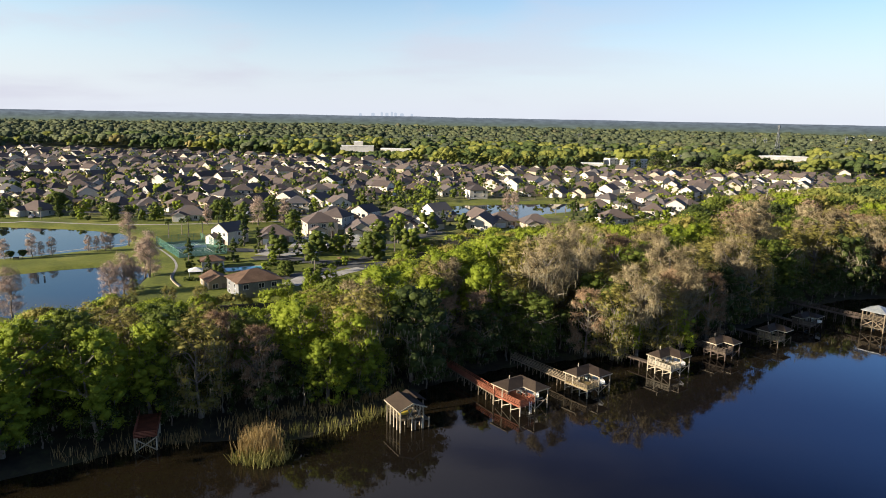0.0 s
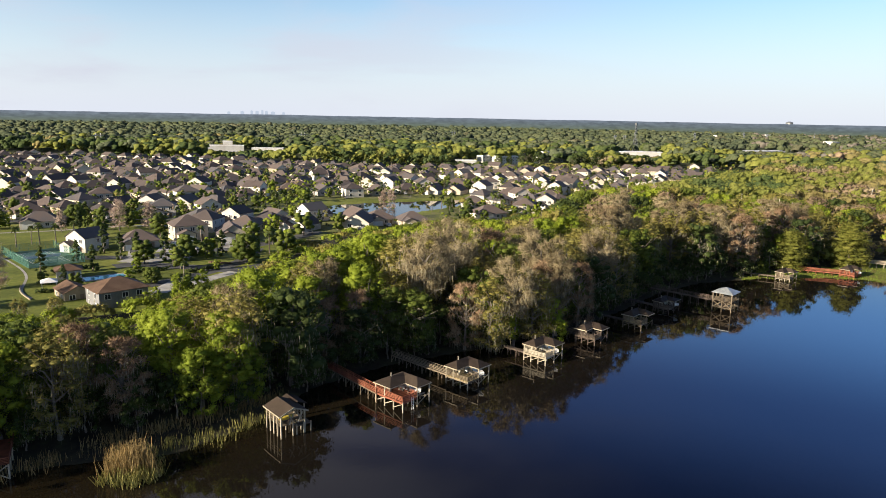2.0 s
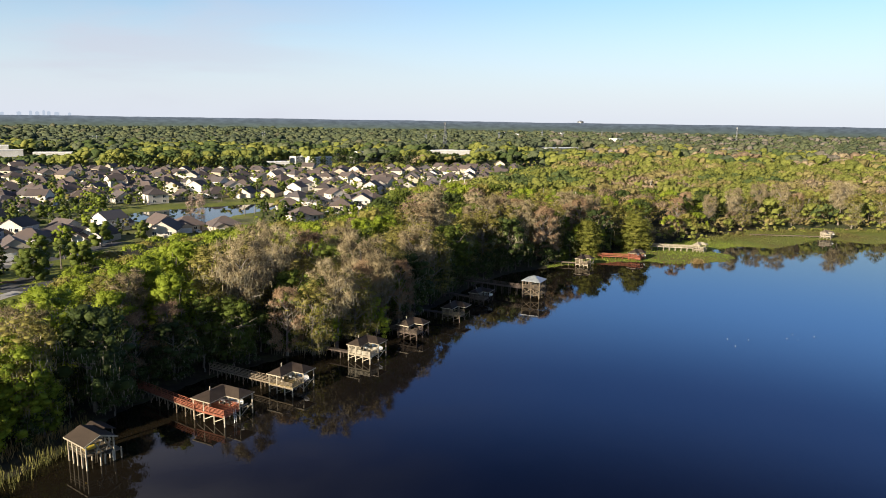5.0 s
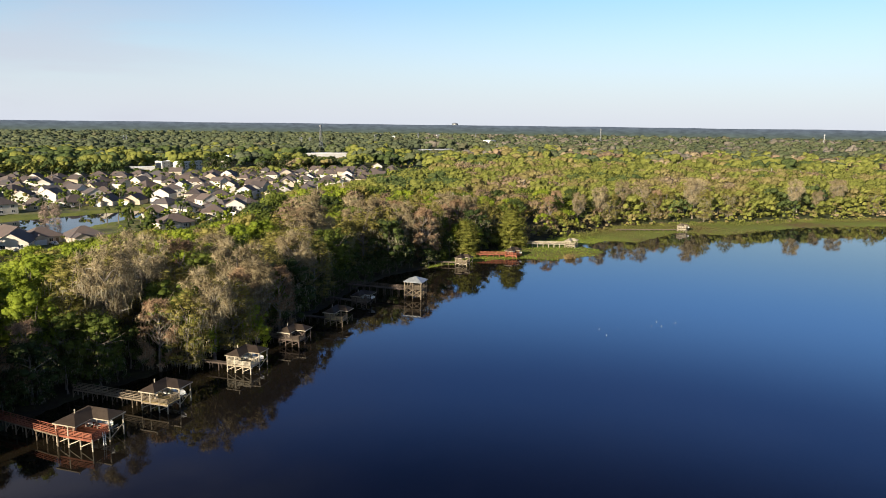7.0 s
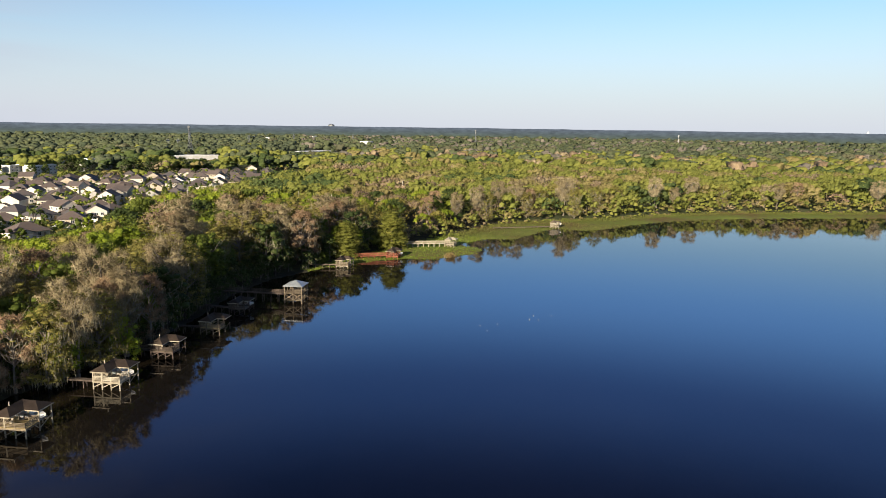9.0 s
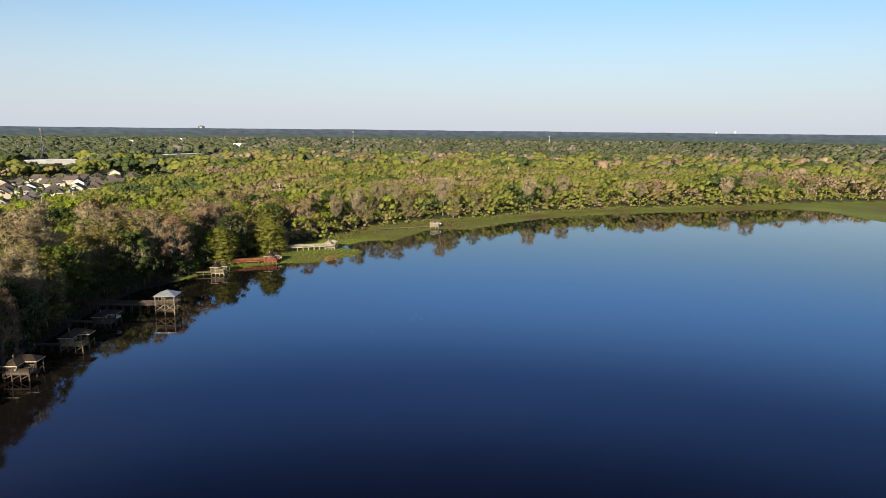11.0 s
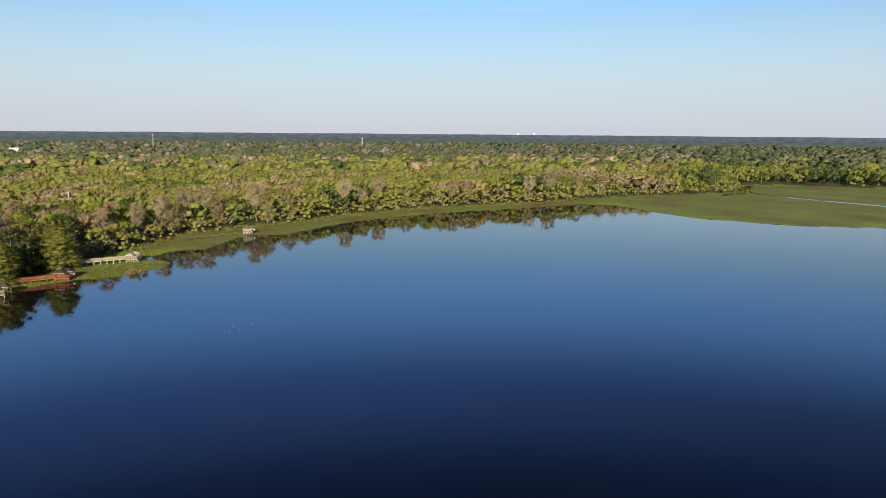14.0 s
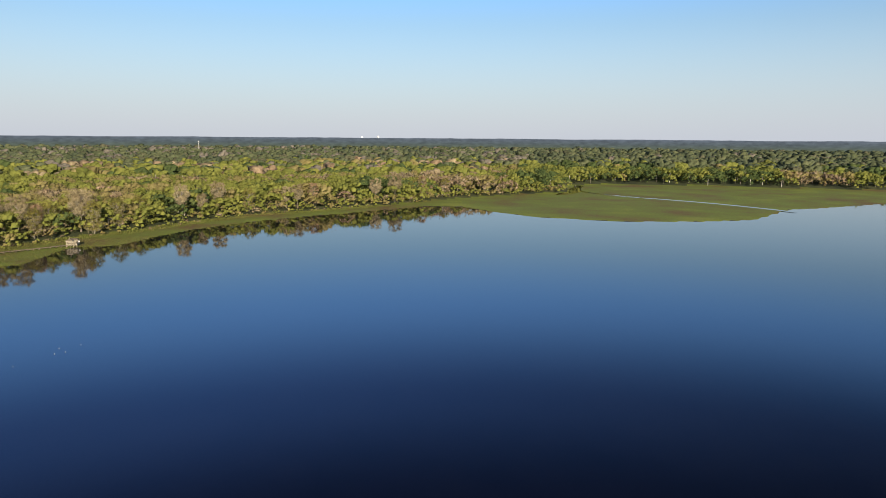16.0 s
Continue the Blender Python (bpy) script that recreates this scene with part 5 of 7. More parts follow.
def dock(name, x, y, label, wood, deck_mat, posts, roof_mat, w=7.0, out=7.0, split=3.6, deck=1.9, eave=4.05, roof="wings", turn=37.7, boat_in=True, back=3.4, rail_mat=None, rise=1.1, nposts=4, board=0.55):
    """A boathouse on pilings. Local x runs along the bank, -y towards the open river; its landward west corner is at (x, y)."""
    m = pose(x, y, 0, 0, 0, turn)
    ob = thing(name, m, label, "boathouse", "docks on the river")
    rail_mat = rail_mat or wood
    bm = bmesh.new()
    box(bm, 0, split, -out, 0, deck - 0.06, deck)
    box(bm, split, w, -back * 0.55, 0, deck - 0.06, deck)
    part("deck", bm, deck_mat, ob)
    for x0, x1, y0, y1 in [(-0.05, split + 0.05, yy - 0.08, yy + 0.08) for yy in (0.0, -out)] + [(xx - 0.08, xx + 0.08, -out, 0) for xx in (0.0, split)]:
        bm = bmesh.new()
        box(bm, x0, x1, y0, y1, deck - 0.4, deck - 0.07)
        part("joist", bm, wood, ob)
    for i in range(nposts):
        yy = -out * i / (nposts - 1)
        for xx in (0.05, split, w):
            tall = eave if (yy > -back - 0.3 or (xx >= split and yy >= -out)) else deck
            if roof == "none":
                tall = deck
            part("piling", bm_beam((xx, yy, -2.2), (xx, yy, tall), 0.19, 0.19, 6), posts if xx < w else posts, ob)
    for xx in (0.05, w):
        for i in range(nposts - 1):
            y0, y1 = -out * i / (nposts - 1), -out * (i + 1) / (nposts - 1)
            part("cross_brace", bm_beam((xx, y0, 0.5), (xx, y1, deck - 0.4), 0.08, 0.16), posts, ob)
    part("cross_brace", bm_beam((split, -out, 0.5), (w, -out, deck), 0.08, 0.16), posts, ob)
    bars = (0.25, 0.5, 0.75, 1.0)
    rail(ob, (0.05, 0), (0.05, -out), deck, rail_mat, bars)
    rail(ob, (0.05, -out), (split, -out), deck, rail_mat, bars)
    rail(ob, (split, -back), (split, -out), deck, rail_mat, bars)
    for i in range(nposts - 1):
        y0, y1 = -out * i / (nposts - 1), -out * (i + 1) / (nposts - 1)
        part("cross_brace", bm_beam((split, y1, 0.5), (split, y0, deck - 0.4), 0.08, 0.14), posts, ob)
    if roof == "wings":
        bm = bmesh.new()
        hip_roof(bm, 0, w, -back, 0, eave, rise)
        part("roof", bm, roof_mat, ob)
        bm = bmesh.new()
        hip_roof(bm, split, w, -out, 0, eave - 0.02, rise * 0.97)
        part("roof_wing", bm, roof_mat, ob)
        bm = bmesh.new()
        for a, b in (((-0.36, 0.36), (-0.36, -back - 0.36)), ((-0.36, -back - 0.36), (split - 0.36, -back - 0.36)), ((split - 0.36, -back - 0.36), (split - 0.36, -out - 0.36)), ((split - 0.36, -out - 0.36), (w + 0.36, -out - 0.36)), ((w + 0.36, -out - 0.36), (w + 0.36, 0.36))):
            beam(bm, (*a, eave - 0.12), (*b, eave - 0.12), 0.06, 0.2)
        part("fascia", bm, M["pale_wood"], ob, "pale eave board")
        bm = bmesh.new()
        box(bm, 0.2, split - 0.3, -0.3, -0.22, deck, deck + 1.9)
        part("back_wall", bm, wood, ob)
        bm = bmesh.new()
        n = 9
        for i in range(n):
            y0, y1 = -back * i / n, -back * (i + 1) / n
            beam(bm, (0.02, y0, deck + 1.1), (0.02, y1, eave - 0.25), 0.03, 0.05)
            beam(bm, (0.02, y1, deck + 1.1), (0.02, y0, eave - 0.25), 0.03, 0.05)
        part("lattice_panel", bm, wood, ob)
        part("ridge_post", bm_beam((w * 0.3, -back / 2, eave + rise * 0.7), (w * 0.3, -back / 2, eave + rise + 0.75), 0.16, 0.16), M["pale_wood"], ob, "pale post on the ridge")
        bm = bmesh.new()
        for yy in (-0.5, -1.6):
            box(bm, split * 0.45, split * 0.45 + 0.55, yy - 0.5, yy, deck + 0.005, deck + 0.5)
            box(bm, split * 0.45 + 0.5, split * 0.45 + 0.58, yy - 0.5, yy, deck + 0.505, deck + 0.95)
        part("deck_seat", bm, M["pale_wood"], ob)
    if boat_in:
        bm = bmesh.new()
        for yy in (-out * 0.25, -out * 0.85):
            box(bm, split + 0.1, w - 0.1, yy - 0.1, yy + 0.1, deck - 0.55, deck - 0.3)
        part("boat_lift", bm, M["steel"], ob, "steel boat lift cradle")
        boat(m @ pose((split + w) / 2, -out * 0.52, deck - 0.3, 0, 0, 180), "white motor boat hanging on a boathouse lift")
    return ob


def walkway(a, b, z, material, posts, label, width=1.2, railing=True, step=2.6, za=None, group="walkways"):
    """A boardwalk on pilings from a on the bank to b at the dock."""
    a, b = Vector((*a, 0)), Vector((*b, 0))
    L = (b - a).length
    d = (b - a).normalized()
    m = pose(a.x, a.y, 0, 0, 0, math.degrees(math.atan2(d.y, d.x)))
    ob = thing("boardwalk", m, label, "boardwalk", group)
    bm = bmesh.new()
    box(bm, 0, L, -width / 2, width / 2, z - 0.08, z)
    part("deck", bm, material, ob)
    for s in (-1, 1):
        bm = bmesh.new()
        box(bm, 0, L, s * width / 2 - 0.06, s * width / 2 + 0.06, z - 0.32, z - 0.085)
        part("stringer", bm, posts, ob)
    n = max(2, round(L / step))
    for i in range(n + 1):
        for s in (-1, 1):
            part("piling", bm_beam((L * i / n, s * width / 2, -2.0), (L * i / n, s * width / 2, z - 0.09), 0.17, 0.17, 6), posts, ob)
        part("cross_brace", bm_beam((L * i / n, -width / 2, 0.4), (L * i / n, width / 2, z - 0.35), 0.05, 0.12), posts, ob)
    if railing:
        for s in (-1, 1):
            rail(ob, (0.1, s * width / 2), (L - 0.1, s * width / 2), z, material, rails=(0.3, 0.62, 0.95))
    return ob


def gazebo(x, y):
    """The tall two-level dock with a pale pyramid roof."""
    ob = thing("dock_gazebo", pose(x, y, 0, 0, 0, 37.7), "tall river gazebo with a pale metal pyramid roof", "gazebo", "docks on the river")
    w = 5.6
    bm = bmesh.new()
    box(bm, -0.2, w + 1.2, -w - 0.2, 0.2, 3.2, 3.3)
    part("upper_deck", bm, M["old_wood"], ob)
    bm = bmesh.new()
    box(bm, 0, w, -w, 0, 1.0, 1.1)
    part("lower_deck", bm, M["old_wood"], ob)
    for xx in (0, w / 2, w):
        for yy in (0, -w / 2, -w):
            part("piling", bm_beam((xx, yy, -2.2), (xx, yy, 5.5 if (xx, yy) != (w / 2, -w / 2) else 3.2), 0.24, 0.24, 6), M["old_wood"], ob)
    for s in (0, 1):
        for k in (0, 1):
            p, q = k * w / 2, (k + 1) * w / 2
            for a, b in (((p, -w * s, 1.1), (q, -w * s, 3.1)), ((w * s, -p, 1.1), (w * s, -q, 3.1)), ((q, -w * s, 1.1), (p, -w * s, 3.1)), ((w * s, -q, 1.1), (w * s, -p, 3.1))):
                part("cross_brace", bm_beam(a, b, 0.1, 0.2), M["old_wood"], ob)
    for a, b in (((0, 0), (0, -w)), ((0, -w), (w, -w)), ((w, -w), (w, 0))):
        rail(ob, a, b, 3.3, M["old_wood"], rails=(0.3, 0.65, 1.0), height=1.05)
    bm = bmesh.new()
    hip_roof(bm, 0, w, -w, 0, 5.6, 1.45, over=0.45)
    part("roof", bm, M["metal_roof"], ob, "pale metal pyramid roof")
    return ob


# the near boathouse with a low gable roof and a side float
g = thing("boathouse", pose(-9.3, 122.0, 0, 0, 0, 29), "small weathered boathouse with a gabled brown roof", "boathouse", "docks on the river")
bm = bmesh.new()
box(bm, 0, 4.6, -5.6, 0, 2.15, 2.25)
part("deck", bm, M["old_wood"], g)
for i in range(5):
    for xx in (0.0, 4.6):
        part("piling", bm_beam((xx, -1.4 * i, -2.2), (xx, -1.4 * i, 4.3), 0.22, 0.22, 6), M["pale_wood"], g)
for i in (0, 1, 2):
    part("piling", bm_beam((2.3, -2.8 * i, -2.2), (2.3, -2.8 * i, 2.2), 0.22, 0.22, 6), M["pale_wood"], g)
for a, b in (((0, 0), (0, -5.6)), ((0, -5.6), (4.6, -5.6)), ((4.6, -5.6), (4.6, 0))):
    rail(g, a, b, 2.25, M["old_wood"], step=1.4)
bm = bmesh.new()
for s, zr in ((0, 4.3), (1, 4.3)):
    x0, x1 = (-0.5, 2.3) if s == 0 else (2.3, 5.1)
    z0, z1 = (4.2, 5.35) if s == 0 else (5.35, 4.2)
    v = [bm.verts.new(p) for p in ((x0, -6.1, z0), (x1, -6.1, z1), (x1, 0.4, z1), (x0, 0.4, z0), (x0, -6.1, z0 - 0.12), (x1, -6.1, z1 - 0.12), (x1, 0.4, z1 - 0.12), (x0, 0.4, z0 - 0.12))]
    for f in ((0, 1, 2, 3), (7, 6, 5, 4), (0, 4, 5, 1), (1, 5, 6, 2), (2, 6, 7, 3), (3, 7, 4, 0)):
        bm.faces.new([v[i] for i in f])
part("roof", bm, M["dock_roof"], g)
bm = bmesh.new()
beam(bm, (-0.52, -6.12, 4.16), (2.3, -6.12, 5.3), 0.08, 0.24)
beam(bm, (5.12, -6.12, 4.16), (2.3, -6.12, 5.3), 0.08, 0.24)
beam(bm, (-0.52, -6.12, 4.16), (-0.52, 0.42, 4.16), 0.08, 0.24)
part("fascia", bm, M["pale_wood"], g, "pale eave board")
for xx in (1.5, 3.2):
    part("cross_brace", bm_beam((xx, -5.7, 2.3), (xx + 0.9, -5.7, 4.1), 0.1, 0.18), M["pale_wood"], g)
    part("cross_brace", bm_beam((xx + 0.9, -5.7, 2.3), (xx, -5.7, 4.1), 0.1, 0.18), M["pale_wood"], g)
bm = bmesh.new()
gable(bm, 3.4, 6.4, -2.4, 1.6, 4.0, 0.75, over=0.3)
part("rear_roof", bm, M["dock_roof"], g)
for xx in (5.0, 6.3):
    for yy in (-2.2, 1.4):
        part("piling", bm_beam((xx, yy, -2.0), (xx, yy, 4.0), 0.18, 0.18, 6), M["pale_wood"], g)
ob = thing("dock_float", pose(-4.6, 119.5, 0, 0, 0, 29), "low side dock of weathered boards on pilings", "dock", "docks on the river")
bm = bmesh.new()
box(bm, 0, 3.0, -1.2, 0.8, 1.5, 1.6)
part("deck", bm, M["old_wood"], ob)
for xx in (0.1, 1.5, 2.9):
    part("piling", bm_beam((xx, -1.1, -2.2), (xx, -1.1, 1.9), 0.2, 0.2, 6), M["pale_wood"], ob)
ob = thing("paddle_craft", pose(-6.0, 119.6, 2.26, 0, 0, 29), "small yellow kayak stored on the boathouse deck", "kayak")
bm = bmesh.new()
tube(bm, [(-1.6, 0, 0.75), (-1.1, 0, 0.55), (0, 0, 0.5), (1.1, 0, 0.55), (1.6, 0, 0.75)], [0.04, 0.3, 0.4, 0.3, 0.04], 8)
part("hull", bm, M["yellow_paint"], ob)
bm = bmesh.new()
box(bm, -0.8, -0.7, -0.4, 0.4, 0, 0.5)
box(bm, 0.7, 0.8, -0.4, 0.4, 0, 0.5)
part("cradle", bm, M["old_wood"], ob)

dock("boathouse", 11.0, 131.0, "red-stained boathouse with a brown hipped roof", M["red_wood"], M["red_wood"], M["pale_wood"], M["dock_roof"], w=7.4, out=7.6, split=4.0, back=4.2, deck=2.15, eave=4.25)
ladder = thing("dock_ladder", pose(11.0, 131.0, 0.25, 0, 0, 37.7), "pale ladder hanging at the red boathouse deck", "ladder")
for xx in (2.3, 2.8):
    part("ladder_rail", bm_beam((xx, -7.85, -0.6), (xx, -7.75, 2.3), 0.07, 0.07), M["trim"], ladder)
for zz in (0.1, 0.45, 0.8, 1.15, 1.5, 1.85):
    part("rung", bm_beam((2.3, -7.82, zz), (2.8, -7.82, zz), 0.05, 0.05), M["trim"], ladder)
walkway((0.5, 149.5), (11.6, 130.8), 2.13, M["red_wood"], M["old_wood"], "long red railed boardwalk on slim pilings")
dock("boathouse", 26.6, 138.9, "grey wooden boathouse with a brown hipped roof", M["old_wood"], M["yellow_wood"], M["pale_wood"], M["dock_roof"], w=7.0, out=6.0, split=3.6, back=3.1)
walkway((17.0, 153.5), (27.3, 139.6), 1.9, M["old_wood"], M["old_wood"], "railed grey boardwalk leading to a boathouse")
dock("boathouse", 47.4, 151.0, "white-railed boathouse with a brown hipped roof", M["pale_wood"], M["pale_wood"], M["pale_wood"], M["dock_roof"], w=7.0, out=6.0, split=3.6, back=3.1)
# dark wood stands in for the trees' shade on this boardwalk
walkway((40.5, 161.0), (48.1, 151.5), 1.9, M["dark_wood"], M["dark_wood"], "short boardwalk of wood darkened for the trees' shade", railing=False)
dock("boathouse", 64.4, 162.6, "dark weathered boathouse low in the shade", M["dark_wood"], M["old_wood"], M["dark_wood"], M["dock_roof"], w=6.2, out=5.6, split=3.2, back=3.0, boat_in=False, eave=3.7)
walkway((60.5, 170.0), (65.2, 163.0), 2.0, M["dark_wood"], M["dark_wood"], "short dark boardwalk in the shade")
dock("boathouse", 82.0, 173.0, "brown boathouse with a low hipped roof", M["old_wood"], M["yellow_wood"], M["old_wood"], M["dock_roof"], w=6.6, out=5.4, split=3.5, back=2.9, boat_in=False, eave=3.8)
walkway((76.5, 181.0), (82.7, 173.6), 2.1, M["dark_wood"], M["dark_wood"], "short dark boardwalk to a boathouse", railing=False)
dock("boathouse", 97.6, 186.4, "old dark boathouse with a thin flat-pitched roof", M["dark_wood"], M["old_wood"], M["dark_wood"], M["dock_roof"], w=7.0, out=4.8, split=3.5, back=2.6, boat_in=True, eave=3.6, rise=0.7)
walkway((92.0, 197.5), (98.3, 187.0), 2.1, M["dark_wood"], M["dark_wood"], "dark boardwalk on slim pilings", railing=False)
gazebo(117.0, 186.9)
walkway((104.5, 206.0), (118.0, 187.6), 2.9, M["dark_wood"], M["dark_wood"], "long high boardwalk out to the gazebo")

dock("boathouse", 162.6, 221.6, "weathered dock with a small dark hipped roof", M["old_wood"], M["old_wood"], M["pale_wood"], M["dock_roof"], w=5.6, out=5.0, split=2.8, back=2.8, boat_in=False, deck=1.4, eave=3.2, turn=30)
walkway((154.6, 229.1), (163.1, 222.0), 1.4, M["old_wood"], M["old_wood"], "short weathered boardwalk through the reeds", railing=False)
dock("boathouse", 190.2, 223.4, "bright red dock with a dark hipped roof", M["red_wood"], M["red_wood"], M["red_wood"], M["dock_roof"], w=6.2, out=5.0, split=3.6, back=3.2, boat_in=True, deck=1.45, eave=3.2, turn=30)
walkway((177.7, 232.8), (190.8, 223.7), 1.45, M["red_wood"], M["red_wood"], "bright red railed boardwalk over the marsh")
dock("dock_shelter", 228.6, 226.6, "open pale dock shelter at the end of a boardwalk", M["pale_wood"], M["old_wood"], M["pale_wood"], M["pale_wood"], w=6.0, out=4.4, split=3.3, back=2.6, boat_in=False, eave=3.6, turn=30, roof="wings", rise=0.8)
walkway((209.0, 242.0), (229.2, 227.2), 2.1, M["pale_wood"], M["pale_wood"], "long pale railed boardwalk over floating grass")
dock("dock_shelter", 318.0, 232.0, "small pale dock shelter by the far marsh", M["pale_wood"], M["old_wood"], M["pale_wood"], M["old_wood"], w=6.0, out=4.6, split=3.2, back=2.6, boat_in=True, eave=3.4, turn=25, rise=0.8)
walkway((290.0, 250.0), (318.5, 232.4), 1.3, M["old_wood"], M["old_wood"], "low pale boardwalk across the far marsh", railing=False)

# red stepped pier in the deep shade
ob = thing("fishing_pier", pose(-50.2, 108.0, 0, 0, 0, 17), "short dark red pier on white braced legs", "pier", "docks on the river")
bm = bmesh.new()
box(bm, 0, 3.6, 0, 9.5, 2.5, 2.62)
part("deck", bm, M["red_wood"], ob)
for s, e in (((0, 0), (0, 9)), ((3.6, 0), (3.6, 9)), ((0, 0), (3.6, 0))):
    rail(ob, s, e, 2.62, M["red_wood"], rails=(0.2, 0.45, 0.7, 0.95), step=1.8)
for xx in (0.1, 3.5):
    for yy in (0.1, 3, 6, 9):
        part("piling", bm_beam((xx, yy, -2.0), (xx, yy, 2.5), 0.2, 0.2, 6), M["pale_wood"], ob)
part("cross_brace", bm_beam((0.1, 0.0, 0.1), (3.5, 0.0, 2.4), 0.1, 0.18), M["pale_wood"], ob)
part("cross_brace", bm_beam((3.5, 0.0, 0.1), (0.1, 0.0, 2.4), 0.1, 0.18), M["pale_wood"], ob)


# ---- reeds and water plants ----
def reeds(name, places, n_each, length, width, spread, material, seed, label, lean=0.16):
    z = ground_height(np.array([p[0] for p in places]), np.array([p[1] for p in places]))
    tops = np.array([(p[0], p[1], max(0.0, zz)) for p, zz in zip(places, z)])
    r = np.random.default_rng(seed)
    c = np.repeat(tops, n_each, 0)
    k = len(c)
    p = c + np.column_stack([r.normal(size=(k, 2)) * spread, np.zeros(k) - 0.1])
    d = np.column_stack([r.normal(size=(k, 2)) * lean, np.ones(k)])
    L = length * r.uniform(0.5, 1.3, (k, 1))
    a = r.uniform(0, math.pi, k)
    s = np.column_stack([np.cos(a), np.sin(a), np.zeros(k)]) * width
    v = np.stack([p - s, p + s, p + d * L + s * 0.4, p + d * L - s * 0.4], 1).reshape(-1, 3)
    ob = mesh_part(name, v.tolist(), np.arange(4 * k).reshape(-1, 4).tolist(), [material])
    return tagged(ob, label, "reeds", kind="stuff")


rr = np.random.default_rng(77)
clump = [(-29.3 + rr.normal() * 1.35, 109.0 + rr.normal() * 1.3) for _ in range(50)]
reeds("reed_bed", clump, 40, 3.4, 0.05, 0.5, M["reed"], 1, "clump of tall dry golden reeds in the river")
clump = [(-27.8 + rr.normal() * 1.8, 106.6 + rr.normal() * 1.5) for _ in range(24)]
reeds("reed_fringe", clump, 30, 1.8, 0.07, 0.5, M["green_reed"], 2, "greenish reeds at the foot of the golden clump", lean=0.3)
edge = []
for t in np.linspace(0, 1, 150):
    a, b = ((-36, 117), (-8, 134)) if t < 0.7 else ((-62, 104), (-38, 115))
    u = rr.uniform()
    edge.append((a[0] + (b[0] - a[0]) * u + rr.normal() * 1.2, a[1] + (b[1] - a[1]) * u + rr.normal() * 1.2))
reeds("bank_reeds", edge, 9, 1.7, 0.05, 0.8, M["reed"], 3, "dry reeds along the shaded bank")
band = [(x + rr.normal() * 1.3, y + rr.normal() * 1.3) for x, y in curve_points([(-33, 113.2), (-26, 114.8), (-18.5, 118.5), (-11.8, 124.8), (-6, 134)], 20)]
reeds("shore_reeds", band, 9, 1.7, 0.05, 0.6, M["green_reed"], 9, "tall dry reeds fringing the bank below the trees")
tuft = [(212.5 + rr.normal() * 0.9, 207.8 + rr.normal() * 0.6) for _ in range(10)]
reeds("reed_tuft", tuft, 26, 1.7, 0.08, 0.5, M["reed"], 4, "pale tuft of reeds at the edge of the floating grass", lean=0.3)


def low_marsh(x, y):
    return inside(x, y, LAND) & ~inside(x, y, WOODS) & (x > 150) & (np.hypot(x, y) < 420)


mx, my = scatter((150, 420, 120, 300, low_marsh), 2.3, 51)
isl = mx < 262
reeds("floating_plants", list(zip(mx[isl], my[isl])), 14, 0.34, 0.14, 0.8, M["mat_plants"], 8, "bright green floating plants round the boardwalk", lean=0.6)
mx, my = mx[~isl], my[~isl]
reeds("marsh_plants", list(zip(mx, my)), 10, 0.36, 0.12, 1.0, M["marsh_blade"], 5, "low green water plants on the floating mats", lean=0.5)
mx, my = scatter((250, 560, 60, 290, lambda x, y: inside(x, y, LAND) & ~inside(x, y, WOODS) & (seg_dist(x, y, TREELINE) < 12)), 3.4, 52)
reeds("marsh_edge_reeds", list(zip(mx, my)), 16, 0.9, 0.12, 1.7, M["marsh_blade"], 6, "tall grasses before the far trees", lean=0.3)


# ---- town ----
def gable_wall(bm, x0, x1, y, z, rise, depth=0.2):
    cx = (x0 + x1) / 2
    v = [bm.verts.new(p) for p in ((x0, y, z), (x1, y, z), (cx, y, z + rise), (x0, y + depth, z), (x1, y + depth, z), (cx, y + depth, z + rise))]
    for f in ((0, 1, 2), (5, 4, 3), (0, 3, 4, 1), (1, 4, 5, 2), (2, 5, 3, 0)):
        bm.faces.new([v[i] for i in f])


def window(parent, x, y, z, w, h, side):
    """A window on the wall facing side: frame, pane."""
    m = {"s": (0, -1), "n": (0, 1), "w": (-1, 0), "e": (1, 0)}[side]
    bm = bmesh.new()
    f = 0.1
    if side in "sn":
        o = m[1]
        for a, b, c, d in ((x - w / 2 - f, x + w / 2 + f, z - f, z), (x - w / 2 - f, x + w / 2 + f, z + h, z + h + f), (x - w / 2 - f, x - w / 2, z, z + h), (x + w / 2, x + w / 2 + f, z, z + h), (x - 0.04, x + 0.04, z, z + h)):
            box(bm, a, b, *sorted((y, y + o * 0.08)), c, d)
    else:
        o = m[0]
        for a, b, c, d in ((y - w / 2 - f, y + w / 2 + f, z - f, z), (y - w / 2 - f, y + w / 2 + f, z + h, z + h + f), (y - w / 2 - f, y - w / 2, z, z + h), (y + w / 2, y + w / 2 + f, z, z + h), (y - 0.04, y + 0.04, z, z + h)):
            box(bm, *sorted((x, x + o * 0.08)), a, b, c, d)
    fr = part("window_frame", bm, M["trim"], parent)
    bm = bmesh.new()
    if side in "sn":
        box(bm, x - w / 2, x + w / 2, *sorted((y - o * 0.05, y + o * 0.03)), z, z + h)
    else:
        box(bm, *sorted((x - o * 0.05, x + o * 0.03)), y - w / 2, y + w / 2, z, z + h)
    part("pane", bm, M["glass"], fr)
    return fr


